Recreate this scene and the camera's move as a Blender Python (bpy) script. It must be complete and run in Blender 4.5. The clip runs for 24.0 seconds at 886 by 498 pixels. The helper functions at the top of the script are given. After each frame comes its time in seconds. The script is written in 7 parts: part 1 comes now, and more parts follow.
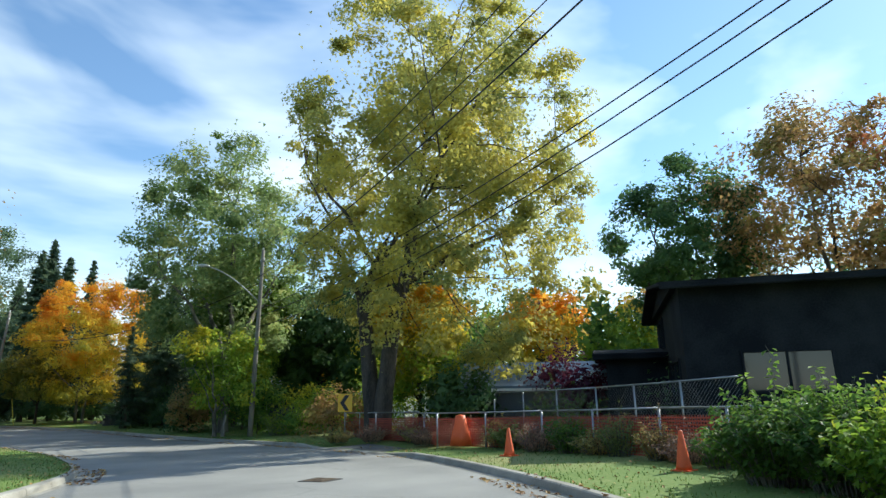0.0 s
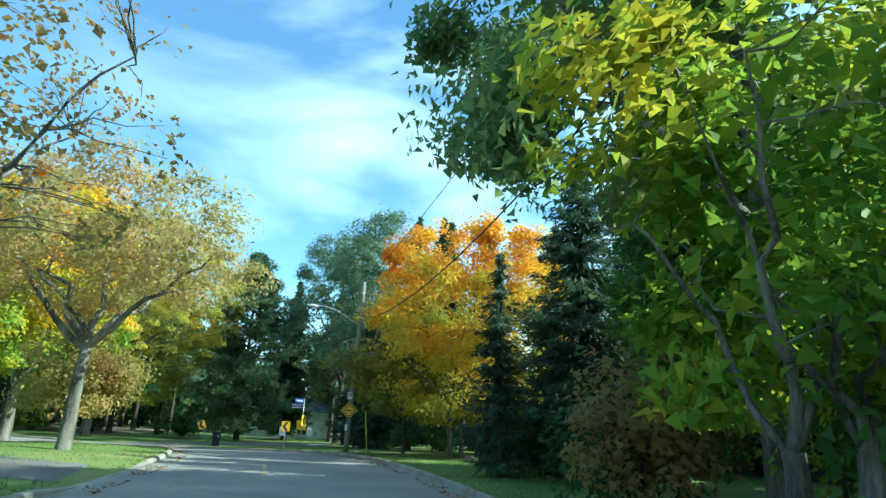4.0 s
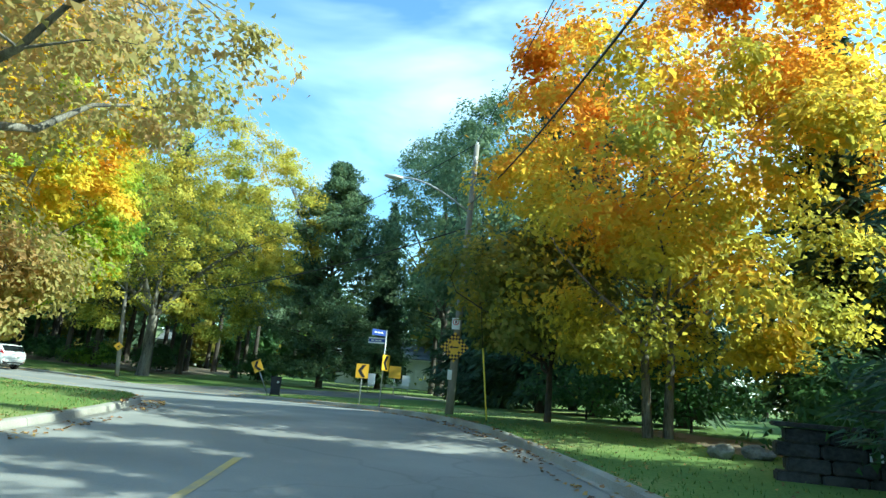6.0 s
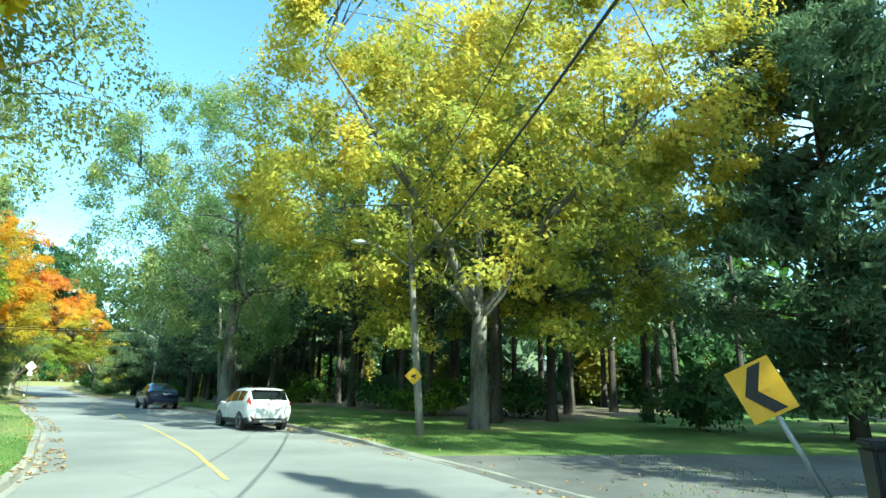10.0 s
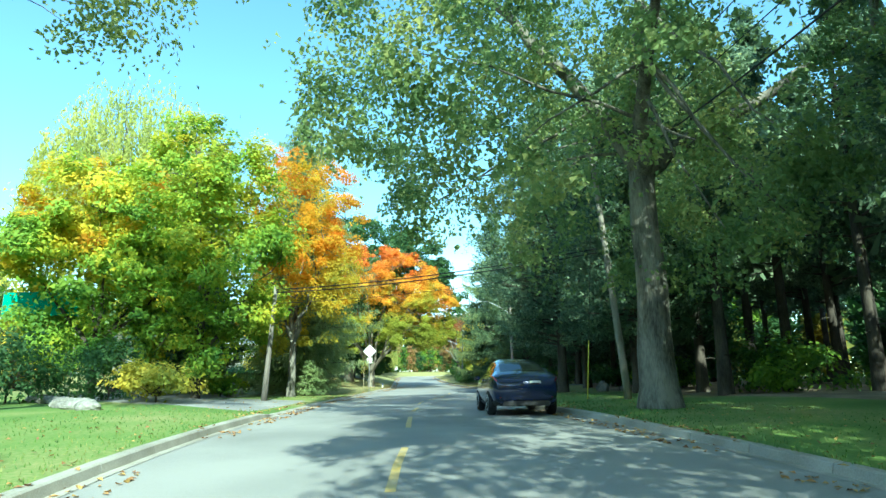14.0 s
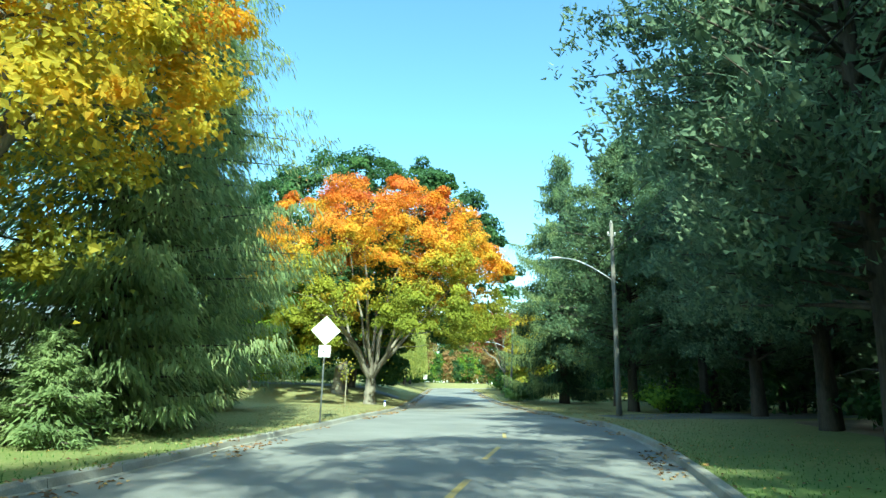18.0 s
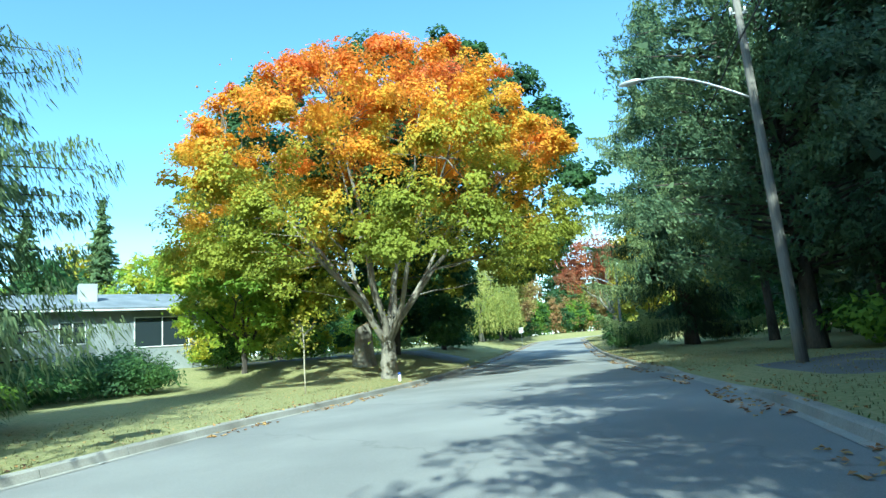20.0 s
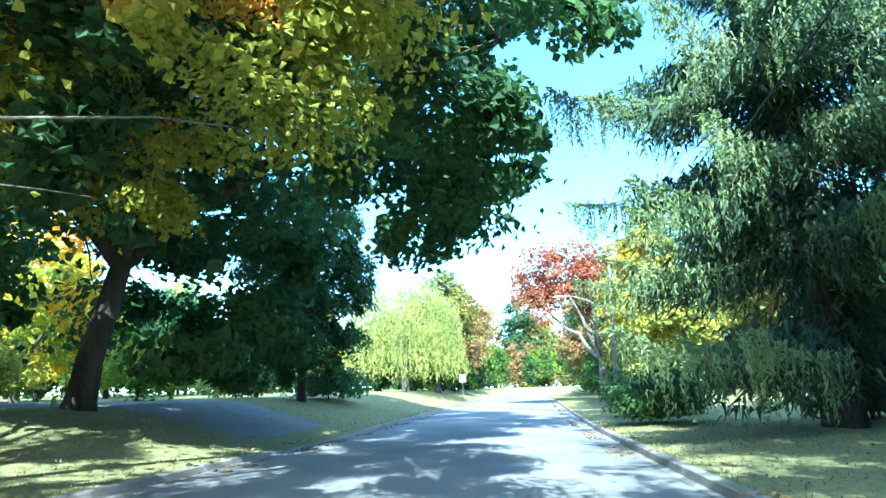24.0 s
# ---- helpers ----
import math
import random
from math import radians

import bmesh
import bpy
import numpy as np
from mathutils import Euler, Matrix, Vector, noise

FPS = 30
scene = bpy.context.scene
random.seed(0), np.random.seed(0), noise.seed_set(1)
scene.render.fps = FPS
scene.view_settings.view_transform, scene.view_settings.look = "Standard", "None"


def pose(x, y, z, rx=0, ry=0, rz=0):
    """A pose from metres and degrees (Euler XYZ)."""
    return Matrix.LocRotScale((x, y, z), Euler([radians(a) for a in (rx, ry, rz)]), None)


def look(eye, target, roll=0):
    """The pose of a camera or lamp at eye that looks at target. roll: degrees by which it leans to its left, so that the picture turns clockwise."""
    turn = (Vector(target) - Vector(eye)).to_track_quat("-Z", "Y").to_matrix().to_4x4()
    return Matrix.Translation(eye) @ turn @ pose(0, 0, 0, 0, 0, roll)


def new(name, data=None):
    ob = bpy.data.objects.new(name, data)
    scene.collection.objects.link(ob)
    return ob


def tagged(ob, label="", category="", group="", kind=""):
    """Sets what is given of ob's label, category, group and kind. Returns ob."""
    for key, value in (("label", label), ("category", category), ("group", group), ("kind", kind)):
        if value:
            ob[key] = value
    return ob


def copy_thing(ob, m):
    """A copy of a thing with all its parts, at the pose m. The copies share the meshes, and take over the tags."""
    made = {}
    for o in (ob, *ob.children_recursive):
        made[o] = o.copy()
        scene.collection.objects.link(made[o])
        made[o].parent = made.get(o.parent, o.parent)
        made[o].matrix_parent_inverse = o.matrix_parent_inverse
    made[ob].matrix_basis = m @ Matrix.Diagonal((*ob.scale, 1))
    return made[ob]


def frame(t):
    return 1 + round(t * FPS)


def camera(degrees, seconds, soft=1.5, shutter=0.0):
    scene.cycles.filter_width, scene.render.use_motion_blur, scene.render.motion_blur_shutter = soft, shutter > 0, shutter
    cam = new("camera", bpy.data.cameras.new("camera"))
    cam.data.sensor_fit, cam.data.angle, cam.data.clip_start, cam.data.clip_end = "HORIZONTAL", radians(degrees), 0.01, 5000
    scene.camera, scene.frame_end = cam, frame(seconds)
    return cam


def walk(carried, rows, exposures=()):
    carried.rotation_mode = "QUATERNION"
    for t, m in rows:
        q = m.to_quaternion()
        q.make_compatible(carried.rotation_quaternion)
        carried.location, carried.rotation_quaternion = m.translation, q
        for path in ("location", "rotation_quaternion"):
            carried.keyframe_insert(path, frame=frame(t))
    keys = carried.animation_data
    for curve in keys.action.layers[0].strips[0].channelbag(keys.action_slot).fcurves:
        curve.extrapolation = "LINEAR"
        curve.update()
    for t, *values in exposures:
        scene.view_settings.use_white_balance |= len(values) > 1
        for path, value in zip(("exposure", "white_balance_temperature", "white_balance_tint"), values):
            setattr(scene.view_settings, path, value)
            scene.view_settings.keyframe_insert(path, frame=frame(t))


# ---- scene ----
cam = camera(72.37, 24.0, soft=1.45)
PATH = [
    (0, (-9.016, -32.081, 1.515), (-7.734, -30.624, 1.998), -0.86),
    (0.5, (-6.605, -28.788, 1.481), (-5.411, -27.258, 1.962), 2.36),
    (1, (-4.406, -25.368, 1.411), (-3.385, -23.772, 2.051), 3.11),
    (1.5, (-2.500, -21.822, 1.304), (-1.612, -20.114, 1.845), 1.24),
    (2, (-0.895, -17.965, 1.219), (-0.197, -16.139, 1.640), 3.37),
    (2.5, (0.383, -14.065, 1.182), (0.881, -12.191, 1.672), 2.32),
    (4.5, (1.202, 1.469, 0.863), (1.181, 3.378, 1.459), 3.64),
    (5, (0.793, 5.301, 0.848), (0.737, 7.224, 1.395), 4.73),
    (5.5, (0.314, 8.995, 0.880), (0.091, 10.900, 1.447), 4.35),
    (6, (-0.484, 12.608, 0.926), (-0.772, 14.539, 1.361), 4.71),
    (6.5, (-1.305, 16.188, 0.985), (-1.718, 18.094, 1.430), 3.20),
    (7, (-2.226, 19.737, 1.042), (-2.710, 21.606, 1.563), 1.45),
    (7.5, (-3.363, 23.183, 1.084), (-3.918, 25.033, 1.603), 1.81),
    (8, (-4.633, 26.413, 1.120), (-5.290, 28.229, 1.641), 1.45),
    (8.5, (-6.117, 29.394, 1.149), (-6.936, 31.141, 1.677), 1.09),
    (9, (-8.038, 32.163, 1.121), (-9.048, 33.805, 1.653), 0.44),
    (9.5, (-10.221, 34.661, 1.028), (-11.448, 36.169, 1.500), 0.84),
    (10, (-12.505, 36.908, 0.931), (-13.863, 38.296, 1.411), 1.06),
    (10.5, (-15.109, 38.910, 0.840), (-16.585, 40.168, 1.331), 1.48),
    (11, (-17.729, 40.696, 0.763), (-19.322, 41.814, 1.224), 1.11),
    (11.5, (-20.604, 42.152, 0.723), (-22.305, 43.116, 1.148), 0.51),
    (13.5, (-32.531, 45.745, 0.869), (-34.431, 46.220, 1.278), -1.28),
    (14, (-35.874, 46.353, 0.954), (-37.771, 46.824, 1.380), -0.61),
    (14.5, (-39.312, 47.008, 1.016), (-41.212, 47.461, 1.449), -1.32),
    (15, (-42.722, 47.704, 1.113), (-44.637, 48.125, 1.509), -1.04),
    (15.5, (-46.229, 48.257, 1.231), (-48.115, 48.672, 1.751), 0.09),
    (16, (-49.449, 49.003, 1.305), (-51.351, 49.337, 1.826), 0.71),
    (16.5, (-52.799, 49.727, 1.342), (-54.705, 50.061, 1.849), 1.71),
    (17, (-56.218, 50.692, 1.317), (-58.109, 51.081, 1.839), 1.47),
    (17.5, (-59.482, 51.648, 1.292), (-61.383, 52.041, 1.772), 0.85),
    (18, (-62.736, 52.756, 1.279), (-64.654, 53.087, 1.740), 1.33),
    (18.5, (-66.301, 54.048, 1.296), (-68.239, 54.348, 1.689), -3.73),
    (20.5, (-80.891, 60.023, 1.280), (-82.861, 59.956, 1.621), -4.37),
    (21, (-84.303, 60.642, 1.392), (-86.265, 60.594, 1.779), -4.25),
    (21.5, (-87.513, 61.151, 1.511), (-89.447, 61.118, 2.021), -3.77),
    (22, (-90.656, 61.619, 1.538), (-92.583, 61.570, 2.073), -4.42),
    (22.5, (-93.721, 62.367, 1.517), (-95.647, 62.294, 2.051), -4.61),
    (23, (-96.752, 62.794, 1.500), (-98.685, 62.727, 2.010), -4.71),
    (23.5, (-99.710, 63.131, 1.480), (-101.656, 63.103, 1.940), -3.16),
    (24, (-102.609, 63.459, 1.458), (-104.546, 63.543, 1.948), -1.77),
]
walk(cam, [(t, look(e, a, r)) for t, e, a, r in PATH], exposures=[(0, 0.5, 6300, 2), (1.0, 0.7, 5800, -30), (2.5, 1.0, 5900, -26), (5, 1.05, 5350, -18), (7, 1.3, 5900, -18), (10, 1.45, 5800, -22), (11.5, 1.5, 5500, -22), (14, 1.45, 5600, -25), (18, 1.35, 5800, -25), (20.5, 1.2, 5100, -14), (21.5, 1.35, 4850, -6), (22.0, 1.55, 4600, 2), (22.5, 1.65, 4600, -4), (23.2, 1.8, 4700, -8), (24, 2.2, 4750, -8)])

# ---- light ----
SUN_YAW, SUN_UP = 94.0, 36.5          # degrees clockwise from +y, degrees above the ground
sun_way = Vector((math.sin(radians(SUN_YAW)) * math.cos(radians(SUN_UP)),
                  math.cos(radians(SUN_YAW)) * math.cos(radians(SUN_UP)), math.sin(radians(SUN_UP))))
sun = new("sun", bpy.data.lights.new("sun", "SUN"))
sun.data.energy, sun.data.angle, sun.data.color = 4.6, radians(0.55), (1.0, 0.94, 0.84)
sun.matrix_world = look(sun_way * 200, (0, 0, 0))

world = bpy.data.worlds.new("sky")
scene.world = world
world.use_nodes = True
wn, wl = world.node_tree.nodes, world.node_tree.links
wn.clear()
sky = wn.new("ShaderNodeTexSky")
sky.sky_type, sky.sun_disc = "NISHITA", False
sky.sun_elevation, sky.sun_rotation = radians(SUN_UP), radians(SUN_YAW)
sky.air_density, sky.dust_density, sky.ozone_density = 1.15, 0.1, 4.0
wco = wn.new("ShaderNodeTexCoord")
wmap = wn.new("ShaderNodeMapping")
wmap.inputs["Scale"].default_value = (1.0, 1.5, 3.2)
wmap.inputs["Rotation"].default_value = (0.0, 0.2, 0.5)
cloud = wn.new("ShaderNodeTexNoise")
cloud.inputs["Scale"].default_value, cloud.inputs["Detail"].default_value = 1.7, 5.0
cloud.inputs["Roughness"].default_value, cloud.inputs["Distortion"].default_value = 0.5, 0.35
cramp = wn.new("ShaderNodeValToRGB")
cramp.color_ramp.elements[0].position, cramp.color_ramp.elements[0].color = 0.44, (0, 0, 0, 1)
cramp.color_ramp.elements[1].position, cramp.color_ramp.elements[1].color = 0.78, (0.7, 0.7, 0.7, 1)
# the clouds thin out towards the west, and a pale bank lies along the horizon
wsep = wn.new("ShaderNodeSeparateXYZ")
wl.new(wco.outputs["Generated"], wsep.inputs["Vector"])


def wcalc(op, a, b, c=None):
    q = wn.new("ShaderNodeMath")
    q.operation = op
    q.use_clamp = op == "MULTIPLY_ADD"
    for i, v in enumerate((a, b, c)):
        if isinstance(v, (int, float)):
            q.inputs[i].default_value = v
        elif v is not None:
            wl.new(v, q.inputs[i])
    return q.outputs["Value"]


east = wcalc("MULTIPLY_ADD", wsep.outputs["X"], 1.5, 1.0)
low_cloud = wcalc("MULTIPLY_ADD", wsep.outputs["Z"], -4.2, 1.0)
low_cloud = wcalc("MULTIPLY", low_cloud, wcalc("MULTIPLY_ADD", cloud.outputs["Fac"], 1.6, -0.1))
cover = wcalc("MAXIMUM", wcalc("MULTIPLY", cramp.outputs["Color"], east), wcalc("MULTIPLY", low_cloud, 0.55))
cmix = wn.new("ShaderNodeMix")
cmix.data_type = "RGBA"
cmix.inputs["B"].default_value = (9.0, 9.4, 9.6, 1)
wbg = wn.new("ShaderNodeBackground")
wbg.inputs["Strength"].default_value = 0.15
wout = wn.new("ShaderNodeOutputWorld")
wl.new(wco.outputs["Generated"], wmap.inputs["Vector"])
wl.new(wmap.outputs["Vector"], cloud.inputs["Vector"])
wl.new(cloud.outputs["Fac"], cramp.inputs["Fac"])
wl.new(cover, cmix.inputs["Factor"])
wl.new(sky.outputs["Color"], cmix.inputs["A"])
wl.new(cmix.outputs["Result"], wbg.inputs["Color"])
wl.new(wbg.outputs["Background"], wout.inputs["Surface"])


# ---- materials ----
def rgb(c):
    return (c[0], c[1], c[2], 1.0)


def surface(name, c1, c2, scale=3.0, rough=0.8, fine=40.0, bump=0.15, metal=0.0, stretch=(1, 1, 1), mid=None, spec=0.4):
    """Two colours mixed by broad noise, with fine grain and relief."""
    m = bpy.data.materials.new(name)
    m.use_nodes = True
    n, l = m.node_tree.nodes, m.node_tree.links
    b = n["Principled BSDF"]
    co = n.new("ShaderNodeTexCoord")
    mp = n.new("ShaderNodeMapping")
    mp.inputs["Scale"].default_value = stretch
    l.new(co.outputs["Object"], mp.inputs["Vector"])
    t1 = n.new("ShaderNodeTexNoise")
    t1.inputs["Scale"].default_value, t1.inputs["Detail"].default_value = scale, 6.0
    t2 = n.new("ShaderNodeTexNoise")
    t2.inputs["Scale"].default_value, t2.inputs["Detail"].default_value = fine, 3.0
    r = n.new("ShaderNodeValToRGB")
    e = r.color_ramp.elements
    e[0].position, e[0].color, e[1].position, e[1].color = 0.32, rgb(c1), 0.68, rgb(c2)
    if mid:
        x = e.new(0.5)
        x.color = rgb(mid)
    ad = n.new("ShaderNodeMath")
    ad.operation = "MULTIPLY_ADD"
    ad.inputs[1].default_value = 0.45
    sb = n.new("ShaderNodeMath")
    sb.operation = "SUBTRACT"
    sb.inputs[1].default_value = 0.225
    l.new(mp.outputs["Vector"], t1.inputs["Vector"])
    l.new(mp.outputs["Vector"], t2.inputs["Vector"])
    l.new(t2.outputs["Fac"], ad.inputs[0])
    l.new(t1.outputs["Fac"], sb.inputs[0])
    l.new(sb.outputs["Value"], ad.inputs[2])
    l.new(ad.outputs["Value"], r.inputs["Fac"])
    l.new(r.outputs["Color"], b.inputs["Base Color"])
    b.inputs["Roughness"].default_value, b.inputs["Metallic"].default_value = rough, metal
    b.inputs["Specular IOR Level"].default_value = spec
    if bump:
        bp = n.new("ShaderNodeBump")
        bp.inputs["Strength"].default_value, bp.inputs["Distance"].default_value = bump, 0.02
        l.new(t2.outputs["Fac"], bp.inputs["Height"])
        l.new(bp.outputs["Normal"], b.inputs["Normal"])
    return m


def plain(name, c, rough=0.5, metal=0.0, spec=0.5, coat=0.0, glow=0.0):
    m = surface(name, [v * 0.9 for v in c], [min(1, v * 1.08) for v in c], 2.5, rough, 30.0, 0.03, metal, spec=spec)
    m.node_tree.nodes["Principled BSDF"].inputs["Coat Weight"].default_value = coat
    return m


def leaves(name, stops, patch=0.35, rise=0.0, trans=0.5, spread=0.3, rough=0.6, amp=1.7):
    """Leaf colour: pigment stops are (place, colour), plus a little blue for haze; it varies leaf by leaf, in patches
    of the crown, and with height in it by rise.
    """
    m = bpy.data.materials.new(name)
    m.use_nodes = True
    n, l = m.node_tree.nodes, m.node_tree.links
    b, out = n["Principled BSDF"], n["Material Output"]
    co, geo = n.new("ShaderNodeTexCoord"), n.new("ShaderNodeNewGeometry")
    t1 = n.new("ShaderNodeTexNoise")
    t1.inputs["Scale"].default_value, t1.inputs["Detail"].default_value = patch, 3.0
    sep = n.new("ShaderNodeSeparateXYZ")
    l.new(co.outputs["Object"], t1.inputs["Vector"])
    l.new(co.outputs["Generated"], sep.inputs["Vector"])

    def calc(op, a, k, c=None):
        q = n.new("ShaderNodeMath")
        q.operation = op
        for i, v in enumerate((a, k, c)):
            if v is None:
                continue
            if isinstance(v, (int, float)):
                q.inputs[i].default_value = v
            else:
                l.new(v, q.inputs[i])
        return q.outputs["Value"]
    v = calc("MULTIPLY_ADD", t1.outputs["Fac"], amp, 0.5 - 0.5 * amp)
    v = calc("MULTIPLY_ADD", sep.outputs["Z"], rise, v)
    v = calc("ADD", v, -0.5 * rise)
    v = calc("MULTIPLY_ADD", geo.outputs["Random Per Island"], spread, v)
    v = calc("ADD", v, -0.5 * spread)
    r = n.new("ShaderNodeValToRGB")
    e = r.color_ramp.elements
    # a touch of blue in every stop stands for haze over the foliage
    stops = [(p, (c[0], c[1], c[2] + 0.014)) for p, c in stops]
    e[0].position, e[0].color = stops[0][0], rgb(stops[0][1])
    e[1].position, e[1].color = stops[-1][0], rgb(stops[-1][1])
    for p, c in stops[1:-1]:
        x = e.new(p)
        x.color = rgb(c)
    l.new(v, r.inputs["Fac"])
    l.new(r.outputs["Color"], b.inputs["Base Color"])
    b.inputs["Roughness"].default_value, b.inputs["Specular IOR Level"].default_value = rough, 0.22
    tr = n.new("ShaderNodeBsdfTranslucent")
    l.new(r.outputs["Color"], tr.inputs["Color"])
    mx = n.new("ShaderNodeMixShader")
    mx.inputs["Fac"].default_value = trans
    l.new(b.outputs["BSDF"], mx.inputs[1])
    l.new(tr.outputs["BSDF"], mx.inputs[2])
    l.new(mx.outputs["Shader"], out.inputs["Surface"])
    return m


GREEN, LIME, YELLOW, GOLD = (0.10, 0.21, 0.025), (0.30, 0.43, 0.04), (0.72, 0.58, 0.04), (0.78, 0.45, 0.03)
ORANGE, RED, OLIVE, BROWN = (0.78, 0.30, 0.03), (0.66, 0.17, 0.05), (0.26, 0.27, 0.05), (0.38, 0.25, 0.09)
DARK, PINE, PALE = (0.055, 0.115, 0.03), (0.115, 0.175, 0.085), (0.46, 0.48, 0.16)
leaf_green = leaves("leaf_green", [(0.1, DARK), (0.4, (0.12, 0.22, 0.035)), (0.8, LIME)])
leaf_dark = leaves("leaf_dark_green", [(0.2, (0.065, 0.125, 0.04)), (0.6, (0.10, 0.185, 0.05)), (0.95, (0.16, 0.27, 0.06))], trans=0.5)
leaf_lime = leaves("leaf_lime", [(0.1, GREEN), (0.45, LIME), (0.9, YELLOW)], rise=0.2)
leaf_olive = leaves("leaf_olive_yellow", [(0.1, (0.13, 0.17, 0.035)), (0.45, OLIVE), (0.7, (0.40, 0.33, 0.06)), (0.95, YELLOW)])
leaf_gold = leaves("leaf_gold", [(0.1, (0.22, 0.27, 0.04)), (0.38, (0.42, 0.42, 0.06)), (0.65, (0.62, 0.52, 0.07)), (1.0, (0.68, 0.48, 0.05))], rise=0.25)
leaf_orange = leaves("leaf_orange", [(0.08, (0.32, 0.34, 0.06)), (0.38, (0.68, 0.57, 0.06)), (0.63, GOLD), (0.93, ORANGE)], rise=0.55, spread=0.14, trans=0.68)
leaf_maple = leaves("leaf_red_maple", [(0.1, (0.26, 0.30, 0.03)), (0.38, (0.42, 0.42, 0.04)), (0.55, GOLD), (0.75, ORANGE), (1.0, RED)], rise=0.95, patch=0.3, spread=0.14, amp=1.25, trans=0.42)
leaf_mixed = leaves("leaf_green_gold", [(0.15, GREEN), (0.45, LIME), (0.7, YELLOW), (0.95, ORANGE)], rise=0.45, spread=0.14)
leaf_cotton = leaves("leaf_cottonwood", [(0.1, (0.26, 0.31, 0.09)), (0.4, (0.44, 0.43, 0.12)), (0.65, (0.62, 0.54, 0.11)), (0.95, (0.74, 0.62, 0.10))], trans=0.6)
leaf_birch = leaves("leaf_grey_green", [(0.1, (0.14, 0.22, 0.08)), (0.5, (0.26, 0.35, 0.12)), (0.9, (0.50, 0.50, 0.17))], trans=0.58)
leaf_sun = leaves("leaf_sun_yellow", [(0.05, (0.16, 0.30, 0.03)), (0.3, (0.38, 0.48, 0.04)), (0.5, (0.74, 0.58, 0.03)), (0.8, (0.78, 0.40, 0.02))], rise=0.45, trans=0.5, spread=0.14)
leaf_tan = leaves("leaf_tan", [(0.1, (0.30, 0.32, 0.09)), (0.45, (0.50, 0.42, 0.14)), (0.7, (0.56, 0.36, 0.14)), (0.95, (0.66, 0.54, 0.14))], trans=0.55)
leaf_dry = leaves("leaf_dry_weed", [(0.1, (0.24, 0.15, 0.10)), (0.5, (0.42, 0.27, 0.18)), (0.9, (0.52, 0.42, 0.24))])
leaf_plum = leaves("leaf_plum", [(0.1, (0.05, 0.02, 0.03)), (0.5, (0.12, 0.03, 0.05)), (0.9, (0.26, 0.06, 0.06))])
leaf_low = leaves("leaf_low_lime", [(0.12, (0.16, 0.29, 0.03)), (0.5, (0.34, 0.45, 0.04)), (0.9, (0.70, 0.56, 0.04))], spread=0.16, trans=0.5)
leaf_weep = leaves("leaf_weeping", [(0.1, (0.26, 0.31, 0.07)), (0.5, (0.42, 0.44, 0.10)), (0.9, (0.58, 0.54, 0.16))], trans=0.5)
needle_mid = leaves("needle_mid", [(0.1, (0.07, 0.12, 0.055)), (0.5, (0.13, 0.195, 0.085)), (0.95, (0.25, 0.32, 0.13))], trans=0.38)
leaf_brown = leaves("leaf_brown", [(0.1, OLIVE), (0.5, BROWN), (0.9, (0.42, 0.24, 0.10))])
leaf_red = leaves("leaf_red", [(0.1, (0.30, 0.20, 0.09)), (0.5, (0.42, 0.14, 0.06)), (0.9, (0.52, 0.22, 0.07))])
leaf_blue = leaves("leaf_blue_green", [(0.1, (0.09, 0.15, 0.08)), (0.5, (0.16, 0.235, 0.12)), (0.9, (0.28, 0.34, 0.16))])
leaf_willow = leaves("leaf_willow", [(0.1, (0.14, 0.20, 0.05)), (0.5, (0.26, 0.30, 0.08)), (0.9, PALE)])
needle_pine = leaves("needle_pine", [(0.1, (0.08, 0.125, 0.07)), (0.5, (0.155, 0.225, 0.12)), (0.9, (0.32, 0.40, 0.22))], trans=0.4, spread=0.5)
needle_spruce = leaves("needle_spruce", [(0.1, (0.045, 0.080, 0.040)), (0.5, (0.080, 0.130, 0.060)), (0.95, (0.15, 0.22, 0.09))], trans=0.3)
needle_light = leaves("needle_light", [(0.1, (0.10, 0.16, 0.06)), (0.5, (0.19, 0.27, 0.10)), (0.95, (0.36, 0.42, 0.18))], trans=0.35)
needle_frond = leaves("needle_frond", [(0.1, (0.14, 0.21, 0.075)), (0.5, (0.27, 0.35, 0.13)), (0.95, (0.44, 0.49, 0.21))], trans=0.45)
bark_grey = surface("bark_grey", (0.055, 0.052, 0.043), (0.27, 0.25, 0.21), 2.6, 0.9, 26.0, 1.0, stretch=(1, 1, 0.22))
bark_dark = surface("bark_dark", (0.035, 0.03, 0.025), (0.12, 0.10, 0.08), 2.0, 0.9, 22.0, 0.8, stretch=(1, 1, 0.22))
bark_pale = surface("bark_pale", (0.11, 0.10, 0.078), (0.30, 0.27, 0.215), 2.2, 0.92, 26.0, 0.9, stretch=(1, 1, 0.2))
asphalt = surface("asphalt", (0.205, 0.205, 0.195), (0.31, 0.305, 0.285), 0.3, 0.85, 60.0, 0.25)
concrete = surface("concrete", (0.24, 0.225, 0.19), (0.40, 0.38, 0.33), 0.9, 0.85, 45.0, 0.2)
grass_ground = surface("grass_ground", (0.09, 0.155, 0.03), (0.26, 0.26, 0.10), 0.18, 0.95, 14.0, 0.6, mid=(0.13, 0.205, 0.04))


